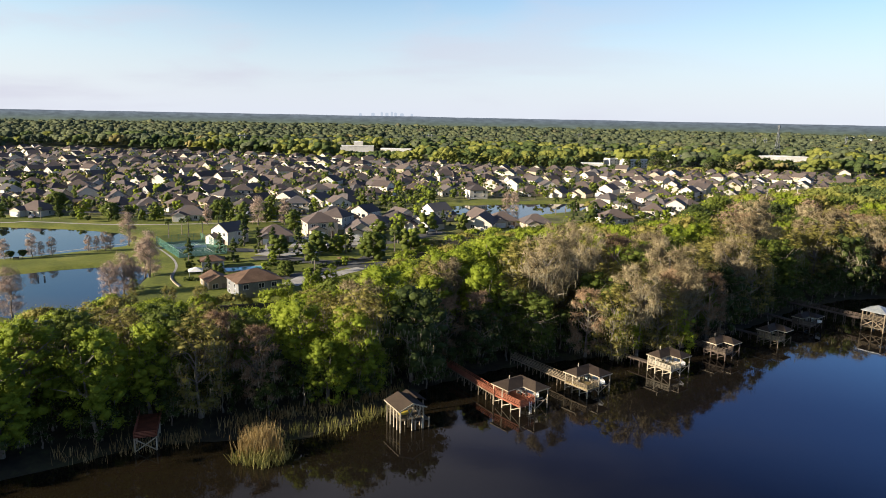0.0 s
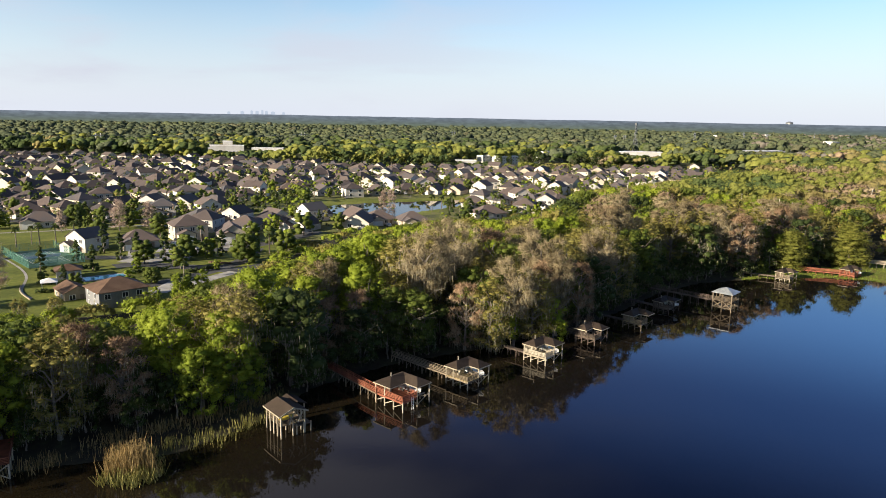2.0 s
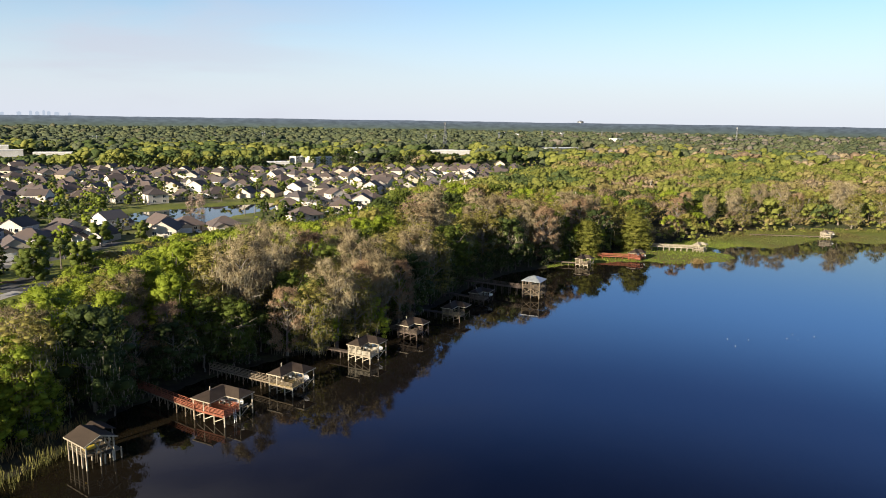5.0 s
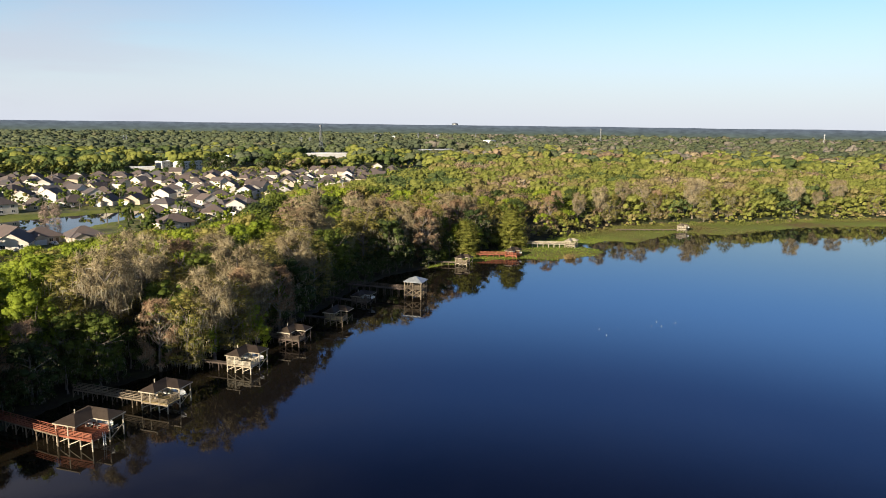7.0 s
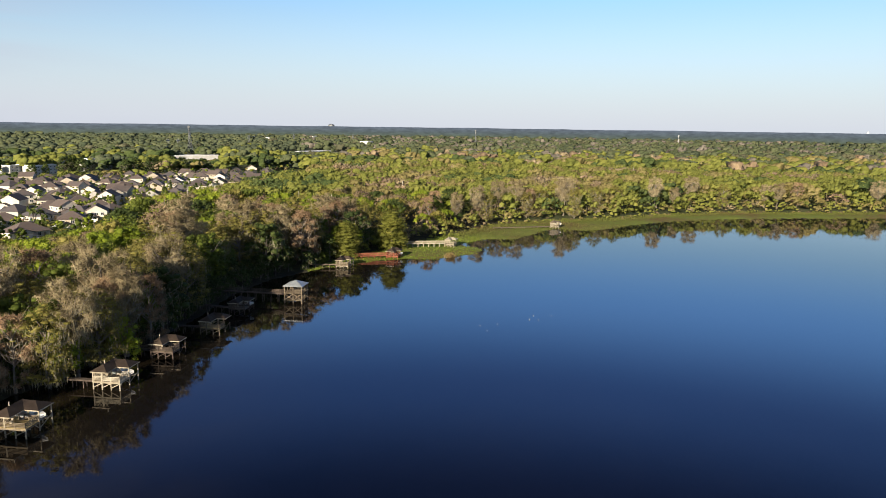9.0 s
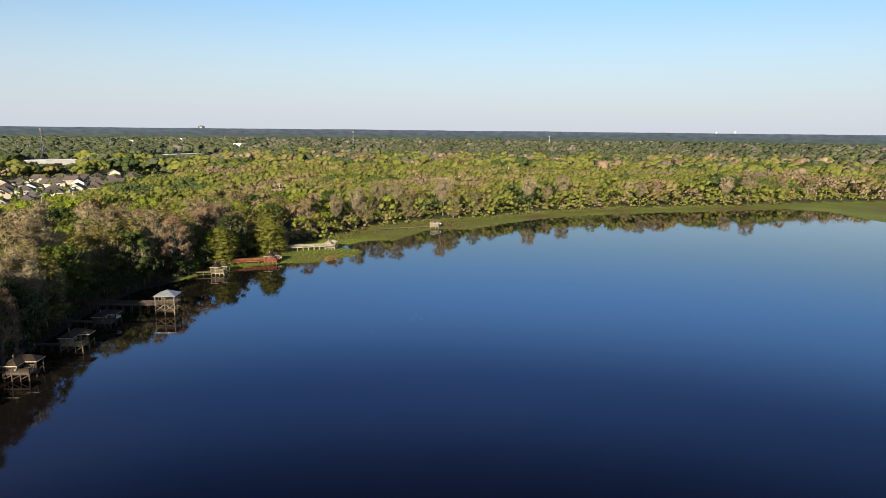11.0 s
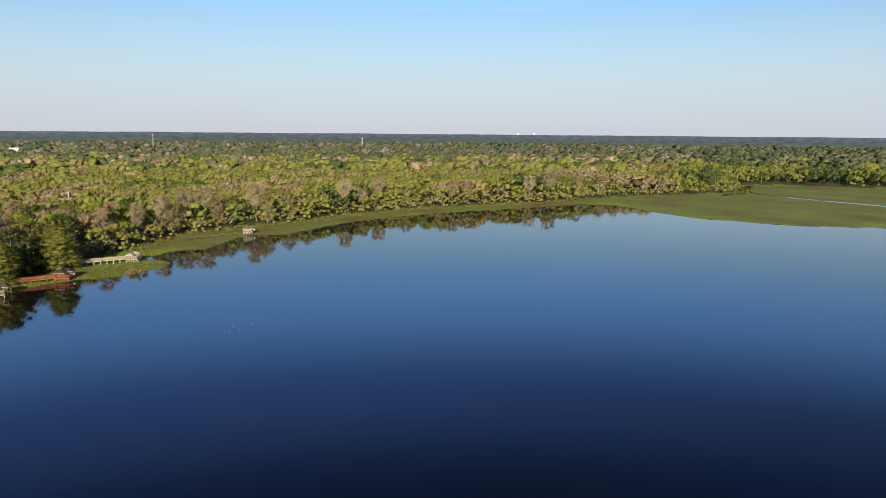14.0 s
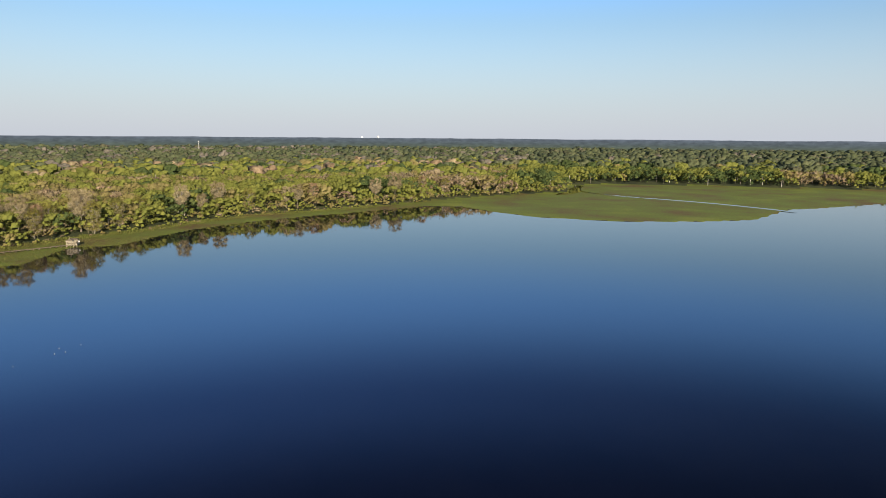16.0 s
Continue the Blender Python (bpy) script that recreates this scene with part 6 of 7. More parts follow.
def house(m, label, w=13.0, d=11.0, storeys=1, style="hip", wall="stucco", roof="roof", garage=True, rise=2.6, porch=False, group="houses of the estate", detail=2):
    """A stucco house: walls, roof, front gable with garage, windows and a door. Its garage side is -y."""
    ob = thing("house", m, label, "house", group)
    e = 2.75 * storeys + 0.1
    x0, x1, y0, y1 = -w / 2, w / 2, -d / 2, d / 2
    bm = bmesh.new()
    box(bm, x0, x1, y0, y1, -0.3, e)
    if style == "gable":
        gable_wall(bm, x0, x1, y0, e, rise), gable_wall(bm, x0, x1, y1 - 0.2, e, rise)
    gx0, gx1, gy = x0 + 0.6, x0 + 6.6, y0 - 3.4
    if garage:
        box(bm, gx0, gx1, gy, y0 - 0.003, -0.3, 3.0)
        gable_wall(bm, gx0, gx1, gy, 3.0, 1.5)
    part("wall", bm, M[wall], ob)
    bm = bmesh.new()
    if style == "gable":
        gable(bm, x0, x1, y0, y1, e + 0.05, rise + 0.05)
    else:
        hip_roof(bm, x0, x1, y0, y1, e + 0.06, rise, over=0.65)
    part("roof", bm, M[roof], ob)
    if garage:
        bm = bmesh.new()
        gable(bm, gx0, gx1, gy, y0 + 2.2, 3.05, 1.55)
        part("garage_roof", bm, M[roof], ob)
        bm = bmesh.new()
        box(bm, gx0 + 0.7, gx1 - 0.7, gy - 0.05, gy + 0.05, 0.05, 2.3)
        part("garage_door", bm, M["garage"], ob)
    if porch:
        bm = bmesh.new()
        box(bm, x0 + 1, x1 - 3, y1 + 0.003, y1 + 2.6, 2.5, 2.65)
        part("porch_roof", bm, M[roof], ob)
        for xx in (x0 + 1.1, 0, x1 - 3.1):
            part("porch_post", bm_beam((xx, y1 + 2.5, -0.2), (xx, y1 + 2.5, 2.5), 0.2, 0.2), M["trim"], ob)
    if detail == 2:
        bm = bmesh.new()
        box(bm, x1 - 3.0, x1 - 1.9, y0 - 0.06, y0 + 0.05, 0.05, 2.15)
        part("front_door", bm, M["door"], ob)
    for s in range(storeys):
        z = 0.85 + 2.75 * s
        if detail == 2:
            for xx in ((x1 - 5.0,) if s == 0 else (x0 + 2.2, 0.3, x1 - 2.4)):
                window(ob, xx, y0, z, 1.5, 1.35, "s")
            for yy in (-d * 0.22, d * 0.25):
                window(ob, x0, yy, z, 1.2, 1.35, "w")
            window(ob, x1, 0.4, z, 1.2, 1.35, "e")
            for xx in (-w * 0.28, w * 0.22):
                window(ob, xx, y1, z, 1.7, 1.4, "n")
        elif detail == 1 and s == storeys - 1:
            window(ob, x0, 0.6, z, 1.6, 1.35, "w")
            window(ob, -w * 0.2, y1, z, 1.9, 1.4, "n")
    return ob


def house_kinds(detail, group):
    at = pose(0, 0, -60)
    return [
        house(at, "single-storey stucco house with a hipped shingle roof", 14, 12, 1, "hip", rise=3.9, detail=detail, group=group),
        house(at, "two-storey stucco house with a hipped shingle roof", 12, 11, 2, "hip", rise=3.4, detail=detail, group=group),
        house(at, "single-storey house with a gabled shingle roof", 12, 13, 1, "gable", rise=3.9, detail=detail, group=group),
        house(at, "pale two-storey house with a gabled roof", 11, 11, 2, "gable", "white_stucco", rise=3.3, detail=detail, group=group),
        house(at, "broad single-storey house with a porch and hipped roof", 16, 12, 1, "hip", "white_stucco", rise=4.0, porch=detail == 2, detail=detail, group=group),
    ]


PROTO = house_kinds(2, "houses of the estate") + house_kinds(1, "far houses of the estate") + house_kinds(0, "farthest houses of the estate")
proto_used = [False] * len(PROTO)


def put_house(i, x, y, turn, size=1.0):
    m = pose(x, y, GROUND_Z, 0, 0, turn) @ Matrix.Diagonal((size, size, size, 1))
    if not proto_used[i]:
        proto_used[i] = True
        PROTO[i].matrix_world = m
        return PROTO[i]
    made = copy_thing(PROTO[i], Matrix())
    made.matrix_basis = m
    return made


placed = []


def set_house(i, x, y, turn, size=1.0):
    placed.append((x, y))
    return put_house(i, x, y, turn, size)


# the nearest houses, one by one
house(pose(-55.4, 203.5, 2.0, 0, 0, 33.8), "two-storey grey stucco house with a brown hipped roof", 13.0, 11.0, 2, "hip", "grey_stucco", "brown_roof", garage=False, rise=2.7, group="houses by the woods")
house(pose(-69.5, 211.5, 2.3, 0, 0, 33.8), "low side wing with a brown gabled roof beside the grey house", 7, 9.5, 1, "gable", "stucco", "brown_roof", garage=False, rise=1.8, group="houses by the woods")
house(pose(-78.5, 236.5, 3, 0, 0, 20), "small white pool house with a brown hipped roof", 7.0, 6.5, 1, "hip", "white_stucco", "brown_roof", garage=False, rise=1.6, group="houses by the woods")
placed += [(-53, 204), (-68, 212), (-78, 236)]
set_house(3, -87, 285, -35, 0.95)
set_house(0, -70, 291, 20)
set_house(1, -54, 308, 24, 1.12)
set_house(2, -36, 306, 14)
for i, x, y, a in ((4, -125, 346, 15), (1, -78, 378, 10), (1, -124, 436, 15), (3, -38, 347, -30), (0, -22, 340, -40), (2, -7, 328, -35), (2, 20, 356, 20), (0, 30, 346, 15), (0, 46, 340, 10)):
    set_house(i, x, y, a)
for i, x, y, a in ((4, -18, 486, 190), (2, 4, 474, 200), (1, 23, 462, 195), (2, 41, 474, 190), (4, 62, 485, 200), (3, 76, 503, 190), (0, 107, 528, 170), (1, 128, 513, 180), (2, 147, 516, 170)):
    set_house(i, x, y, a)
for i, x, y, a in ((0, 92, 408, -10), (4, 90, 362, 15), (1, 114, 374, -20), (3, 134, 398, -25), (0, 112, 420, 20), (3, 175, 486, 0), (1, 203, 545, 10), (0, 150, 440, 0), (2, 235, 512, 5), (3, 128, 432, 10)):
    set_house(i, x, y, a)

# streets and rows of houses
ROWS_Y = [326, 352, 384, 410, 444, 470, 504, 530, 564, 590, 624, 650, 684, 712, 745, 775, 808, 838]
LEFT, RIGHT = lambda y: -0.64 * y - 30, lambda y: min(0.75 * y - 120, 450)
hr = np.random.default_rng(91)
roofscape = []
for k, y0 in enumerate(ROWS_Y):
    x = LEFT(y0)
    while x < RIGHT(y0):
        yy = y0 + 14 * math.sin(x * 0.012 + 0.5) - 0.05 * x + hr.uniform(-2, 2)
        p = np.array([x]), np.array([yy])
        ok = inside(*p, TOWN)[0] and all(seg_dist(*p, q, True)[0] > 12 and not inside(*p, q)[0] for q in PONDS)
        ok = ok and all(math.hypot(x - a, yy - b) > 14.5 for a, b in placed) and seg_dist(*p, WOOD_BACK)[0] > 14
        ok = ok and not (x < -60 and yy < 350) and not ((x - 40) ** 2 / 90 ** 2 + (yy - 410) ** 2 / 55 ** 2 < 1)
        if ok:
            kind, turn, size = [0, 4, 0, 2, 1, 0, 3, 2][int(hr.uniform(0, 8))], (0 if k % 2 else 180) + (-28 if hr.uniform() < 0.62 else 33) + (90 if hr.uniform() < 0.25 else 0) + hr.uniform(-12, 12), hr.uniform(0.92, 1.08)
            if yy < 600:
                set_house(kind + (10 if yy > 490 else 5 if yy > 400 else 0), x, yy, turn, size)
            else:
                placed.append((x, yy))
                roofscape.append((kind, x, yy, turn, size))
        x += hr.uniform(15.6, 18.6)
for y0 in (368, 427, 487, 547, 607, 667):
    pts = [(x, y0 + 14 * math.sin(x * 0.012 + 0.5) - 0.05 * x) for x in np.arange(LEFT(y0), RIGHT(y0) - 10, 9.0)]
    pts = [p for p in pts if not ((p[0] - 40) ** 2 / 90 ** 2 + (p[1] - 410) ** 2 / 55 ** 2 < 1)]
    cut = [i for i in range(1, len(pts)) if pts[i][0] - pts[i - 1][0] > 12]
    for a, b in zip([0] + cut, cut + [len(pts)]):
        if b - a > 2:
            strip("road", pts[a:b], 7.0, GROUND_Z + 0.03, M["asphalt"], "grey residential street between the houses", "road")

NEAR_STREETS = [curve_points([(-110, 272), (-68, 268), (-52, 276), (-33, 283), (-14, 300), (0, 322)]), curve_points([(-52, 222), (-38, 238), (-27, 258), (-24, 282)])]
strip("road", NEAR_STREETS[0], 7.0, GROUND_Z + 0.03, M["asphalt"], "curving residential street with pale driveways", "road")
strip("road", NEAR_STREETS[1], 6.0, GROUND_Z + 0.034, M["asphalt"], "short street curving up from the woods", "road")
for a, b, w in (((-58, 300), (-58, 277), 6), ((-69, 284), (-66, 270), 6), ((-34, 296), (-36, 284), 5), ((-47, 213), (-42, 232), 6)):
    strip("driveway", [a, ((a[0] + b[0]) / 2, (a[1] + b[1]) / 2), b], w, GROUND_Z + 0.045, M["concrete"], "pale concrete driveway", "driveway")
strip("road", curve_points([(-69, 252.2), (-61.5, 255.3), (-49.4, 250.6), (-36.4, 246.8), (-27.8, 242.7), (-18, 250)]), 7.5, GROUND_Z + 0.038, M["asphalt"], "shaded asphalt turning place of the near street", "road")
for pts, w in (([(-67, 258.5), (-64.7, 269.1), (-65.3, 279)], 6.5), ([(-58.8, 258.5), (-54.2, 268.2), (-50.5, 281)], 6.0), ([(-50.2, 256.5), (-47.5, 268), (-45.5, 277)], 3.0), ([(-39.5, 221), (-33.5, 231.5), (-27.5, 239.6)], 5.0)):
    strip("driveway", curve_points(pts, 4), w, GROUND_Z + 0.05, M["concrete"], "pale concrete driveway", "driveway")
strip("footpath", curve_points([(-200, 220), (-157, 244), (-142, 260), (-128, 275), (-119, 279), (-102, 257), (-92, 239), (-86, 219), (-80, 210)]), 0.8, GROUND_Z + 0.05, M["concrete"], "pale footpath curving between the ponds", "footpath")
strip("footpath", curve_points([(-260, 326), (-206, 324), (-194, 328), (-153, 324), (-116, 331), (-95, 341), (-70, 345)]), 2.2, GROUND_Z + 0.05, M["concrete"], "pale footpath along the mown lawn", "footpath")

# the farthest houses, past counting, in one piece
bm = bmesh.new()
for kind, x, y, turn, size in roofscape:
    first_v, first_f = len(bm.verts), len(bm.faces)
    w, d, e, rise = ((14, 12, 2.8, 3.9), (12, 11, 5.6, 3.4), (12, 13, 2.8, 3.9), (11, 11, 5.6, 3.3), (16, 12, 2.8, 4.0))[kind]
    box(bm, -w / 2, w / 2, -d / 2, d / 2, -0.3, e)
    box(bm, -w / 2 + 0.6, -w / 2 + 6.6, -d / 2 - 3.4, -d / 2 - 0.003, -0.3, 2.9)
    walls = len(bm.faces)
    if kind in (2, 3):
        gable_wall(bm, -w / 2, w / 2, -d / 2, e, rise), gable_wall(bm, -w / 2, w / 2, d / 2 - 0.2, e, rise)
        walls = len(bm.faces)
        gable(bm, -w / 2, w / 2, -d / 2, d / 2, e + 0.05, rise + 0.05)
    else:
        hip_roof(bm, -w / 2, w / 2, -d / 2, d / 2, e + 0.06, rise, over=0.65)
    gable(bm, -w / 2 + 0.6, -w / 2 + 6.6, -d / 2 - 3.4, -d / 2 + 2.2, 2.95, 1.6)
    bm.verts.ensure_lookup_table(), bm.faces.ensure_lookup_table()
    m = pose(x, y, GROUND_Z, 0, 0, turn) @ Matrix.Diagonal((size, size, size, 1))
    for v in bm.verts[first_v:]:
        v.co = m @ v.co
    for f in bm.faces[walls:]:
        f.material_index = 1
ob = part("far_houses", bm, M["far_wall"])
ob.data.materials.append(M["far_roof"])
tagged(ob, "far rows of pale houses with dark shingle roofs", "houses", kind="stuff")

# tennis court
court = thing("tennis_court", pose(-98, 270, GROUND_Z, 0, 0, -55.1), "green tennis court behind a tall green mesh fence", "tennis court")
CW, CD = 34.0, 17.6
bm = bmesh.new()
box(bm, -CW / 2, CW / 2, -CD / 2, CD / 2, -0.3, 0.05)
part("slab", bm, M["court"], court)
bm = bmesh.new()
box(bm, -11.9, 11.9, -5.5, 5.5, 0.05, 0.056)
part("play_area", bm, M["court_in"], court)
bm = bmesh.new()
for yy in (-5.5, -4.1, 4.1, 5.5):
    box(bm, -11.9, 11.9, yy - 0.06, yy + 0.06, 0.058, 0.064)
for xx in (-11.9, -6.4, 6.4, 11.9):
    box(bm, xx - 0.06, xx + 0.06, -5.5, 5.5, 0.065, 0.07)
box(bm, -6.4, 6.4, -0.06, 0.06, 0.071, 0.076)
part("court_lines", bm, M["white_line"], court)
bm = bmesh.new()
box(bm, -0.03, 0.03, -6.2, 6.2, 0.1, 1.0)
part("net", bm, M["white_line"], court)
corners = [(-CW / 2, -CD / 2), (CW / 2, -CD / 2), (CW / 2, CD / 2), (-CW / 2, CD / 2)]
for (ax, ay), (bx_, by_) in zip(corners, corners[1:] + corners[:1]):
    bm = bmesh.new()
    L = math.hypot(bx_ - ax, by_ - ay)
    n = round(L / 3)
    for i in range(n + 1):
        px, py = ax + (bx_ - ax) * i / n, ay + (by_ - ay) * i / n
        beam(bm, (px, py, 0), (px, py, 3.2), 0.1, 0.1)
    for zz in np.arange(0.1, 3.2, 0.24):
        beam(bm, (ax, ay, zz), (bx_, by_, zz), 0.02, 0.09)
    tagged(part("fence", bm, M["mesh_fence"], court, "green mesh fence panel"), kind="stuff")

# swimming pool and its canopy
pool = thing("swimming_pool", pose(-67.5, 235.5, GROUND_Z, 0, 0, 26), "turquoise garden swimming pool with a pale edge", "pool")
bm = bmesh.new()
box(bm, -7.2, 7.2, -3.6, 3.6, -0.3, 0.06)
part("pool_deck", bm, M["concrete"], pool)
bm = bmesh.new()
box(bm, -6.0, 6.0, -2.4, 2.4, 0.06, 0.072)
part("water", bm, M["pool"], pool)
canopy = thing("garden_canopy", pose(-79.0, 221.0, GROUND_Z, 0, 0, 20), "white square garden canopy on four posts", "canopy")
for xx in (-1.9, 1.9):
    for yy in (-1.9, 1.9):
        part("post", bm_beam((xx, yy, -0.1), (xx, yy, 2.4), 0.12, 0.12), M["trim"], canopy)
bm = bmesh.new()
hip_roof(bm, -2, 2, -2, 2, 2.45, 1.1, over=0.3)
part("cover", bm, M["trim"], canopy)


def make_car():
    ob = thing("car", pose(0, 0, -60), "parked car in a driveway", "car", "parked cars")
    bm = bmesh.new()
    box(bm, -0.9, 0.9, -2.25, 2.25, 0.35, 0.95)
    v = [bm.verts.new(p) for p in ((-0.88, -1.9, 0.952), (0.88, -1.9, 0.952), (0.88, 1.1, 0.952), (-0.88, 1.1, 0.952), (-0.7, -1.5, 1.5), (0.7, -1.5, 1.5), (0.7, 0.4, 1.5), (-0.7, 0.4, 1.5))]
    for f in ((0, 3, 2, 1), (4, 5, 6, 7), (0, 1, 5, 4), (1, 2, 6, 5), (2, 3, 7, 6), (3, 0, 4, 7)):
        bm.faces.new([v[i] for i in f])
    bmesh.ops.bevel(bm, geom=bm.edges[:], offset=0.06, segments=1)
    part("body", bm, M["car_paint"], ob)
    bm = bmesh.new()
    box(bm, -0.74, 0.74, 0.62, 0.8, 1.0, 1.36)
    box(bm, -0.74, 0.74, -1.76, -1.68, 1.0, 1.4)
    part("windscreen", bm, M["glass"], ob)
    for xx in (-0.86, 0.86):
        for yy in (-1.4, 1.4):
            part("wheel", bm_beam((xx - 0.1, yy, 0.33), (xx + 0.1, yy, 0.33), 0.66, 0.66, 12), M["tyre"], ob)
    return ob


car = make_car()
first = True
for x, y, a in [(-57, 293, 24), (-61, 291, 24), (-69, 278, 10), (-48, 281, 70), (-36, 290, 100)] + [(hx + hr.uniform(-6, 6), hy + (11 if k % 2 else -11), hr.uniform(0, 20)) for k, (hx, hy) in enumerate(placed[14:60])]:
    m = pose(x, y, GROUND_Z + 0.04, 0, 0, a)
    if first:
        car.matrix_world, first = m, False
    else:
        copy_thing(car, m)

# garden trees and palms
tx, ty = scatter((-520, 470, 190, 800, lambda x, y: inside(x, y, TOWN) & (seg_dist(x, y, WOOD_BACK) > 6) & (x > -0.7 * y - 20)), 13.5, 61)
n_t = 0
for x, y in zip(tx, ty):
    p = np.array([x]), np.array([y])
    if any(inside(*p, q)[0] or seg_dist(*p, q, True)[0] < 9 for q in PONDS) or any(math.hypot(x - a, y - b) < 9.5 for a, b in placed):
        continue
    if inside(*p, LAWN_EAST)[0] or (10 < x < 72 and 345 < y < 400) or (y < 300 and x > -115 and x < 5) or (x < -60 and y < 335) or n_t > 330:
        continue
    n_t += 1
    plant(["town_tree", "palm", "town_pale", "town_dark", "palm", "town_tree", "town_tree"][int(rng.uniform(0, 7))], x, y, rng.uniform(0.6, 1.05))
for kind, x, y, s in (("bare_small", -154.2, 243, 0.7), ("bare_small", -147.6, 248.5, 0.8), ("bare_small", -145.3, 250.3, 0.5), ("bare_small", -142.1, 251.5, 0.65), ("bare_small", -132.7, 259.6, 0.6), ("bare_small", -130.2, 261, 0.55),
                      ("bare_small", -127.4, 261.3, 0.7), ("bare_small", -126.0, 263, 0.6), ("bare_small", -123.9, 273.8, 1.25), ("bare_small", -94.4, 222, 1.4), ("bare_small", -96.4, 223.5, 1.2), ("bare_small", -112, 177.3, 1.25), ("bare_small", -92.5, 199.1, 1.2), ("bare_small", -90.2, 201, 1.0), ("bare_small", -95, 196, 1.1),
                      ("bare_small", -110, 327, 0.9), ("topiary", -152.5, 243.6, 0.8), ("topiary", -149.1, 245.2, 0.85), ("shade_tree", -25.2, 256.2, 1.0), ("shade_tree", -51, 225.5, 0.5), ("palm", -42.4, 231, 0.8), ("palm", -40.2, 267.6, 0.9), ("palm", -36.8, 267.2, 1.0), ("palm", -38.4, 268.4, 0.8),
                      ("shade_tree", -112, 352, 0.9), ("shade_tree", -90, 350, 0.8), ("shade_tree", -164, 345, 0.75), ("shade_tree", -205, 372, 0.9), ("topiary", -185.7, 338, 0.9), ("topiary", -179.3, 339, 1.0), ("topiary", -167.9, 330, 0.8), ("topiary", -155.9, 333, 0.8), ("topiary", -126.9, 339, 1.0), ("topiary", -101, 167.5, 0.9), ("topiary", -97.5, 168.5, 0.9),
                      ("bare_small", -87, 330, 1.3), ("bare_small", -75, 333, 1.2), ("bare_small", 38, 408, 1.0), ("bare_small", 43, 406, 1.1),
                      ("palm", -115, 292, 1.1), ("palm", -108, 296, 1.2), ("palm", -103, 299, 1.1), ("palm", -97, 302, 1.2), ("palm", -112, 299, 1.0), ("palm", -50, 254, 1.0), ("palm", -18, 270, 1.2), ("palm", -15, 273, 1.1),
                      ("town_tree", -12, 272, 1.2), ("town_tree", -38, 206, 0.9), ("town_dark", -76, 224, 0.8), ("town_tree", -83, 228, 0.5), ("town_tree", -72, 222, 0.6), ("town_pale", -60, 246, 0.6), ("town_tree", -40, 262, 0.8), ("town_pale", -34, 244, 0.5), ("town_pale", -92, 205, 0.5), ("town_dark", -88, 240, 1.1), ("town_dark", -74, 246, 1.0), ("town_dark", -64, 262, 1.2), ("town_dark", -70, 265, 1.1), ("town_dark", -49, 262, 0.9), ("town_tree", -46, 246, 1.0), ("town_pale", -28, 262, 0.7),
                      ("town_tree", -92, 296, 0.9), ("town_dark", -84, 262, 0.9), ("town_pale", -58, 228, 0.6), ("town_tree", -140, 338, 1.0), ("town_dark", -160, 336, 0.8), ("town_tree", -100, 348, 1.1),
                      ("town_tree", -60, 256, 1.1), ("town_dark", -54, 262, 1.2), ("town_tree", -46, 262, 1.2), ("town_pale", -40, 269, 1.0), ("town_dark", -35, 269, 1.1), ("town_pale", -11, 277, 1.2), ("town_tree", -18, 289, 1.0), ("palm", -46, 291, 1.1), ("town_tree", -27, 296, 1.1), ("town_dark", -79, 277, 1.2), ("town_tree", -6, 313, 1.3), ("town_tree", -90, 311, 1.1), ("town_dark", -100, 318, 1.2), ("town_tree", -66, 312, 1.2), ("town_pale", -20, 320, 1.2), ("palm", 64, 388, 1.3), ("palm", 70, 392, 1.2), ("palm", 76, 390, 1.4), ("palm", 82, 372, 1.3), ("palm", 98, 378, 1.5), ("palm", 102, 381, 1.4)):
    plant(kind, x, y, s)


def hedge(a, b, h, wide, seed, label):
    """A clipped hedge of close leaf clumps from a to b."""
    ob = thing("hedge", pose(a[0], a[1], GROUND_Z, 0, 0, math.degrees(math.atan2(b[1] - a[1], b[0] - a[0]))), label, "hedge", "garden hedges")
    L = math.hypot(b[0] - a[0], b[1] - a[1])
    r = np.random.default_rng(seed)
    n = int(L * 5)
    c = np.column_stack([r.uniform(0, L, n), r.uniform(-0.5, 0.5, n) * wide, r.uniform(0.25, 0.85, n) * h])
    v, f, nn = bodies(c, np.full(n, 0.42), np.array((L / 2, 0, -3)), seed + 1)
    w_, g_ = cards(c, 0.24, 12, np.full(n, 0.5), seed + 2, near=0.7, far=1.3)
    w_, gn = leaf_normals(w_, np.array((L / 2, 0, -3)), np.repeat(c, 12, 0))
    tagged(mesh_part("foliage", np.concatenate([v, w_]).tolist(), np.concatenate([f, g_ + len(v)]).tolist(), [M["dark_leaf"]], ob, normals=np.concatenate([nn, gn])), kind="stuff")
    return ob


for i, (a, b, h) in enumerate((((-49.8, 265.9), (-41.9, 269.4), 1.3), ((-42.7, 238.3), (-34.7, 244.3), 1.6), ((-86, 243), (-74, 252), 1.5), ((-84, 226), (-74, 229), 1.2), ((-60, 240), (-50, 246), 1.4), ((-47, 233), (-41, 236), 1.0), ((-81, 216), (-70, 219), 1.0))):
    hedge(a, b, h, 1.4, 300 + i, "dark green clipped garden hedge")
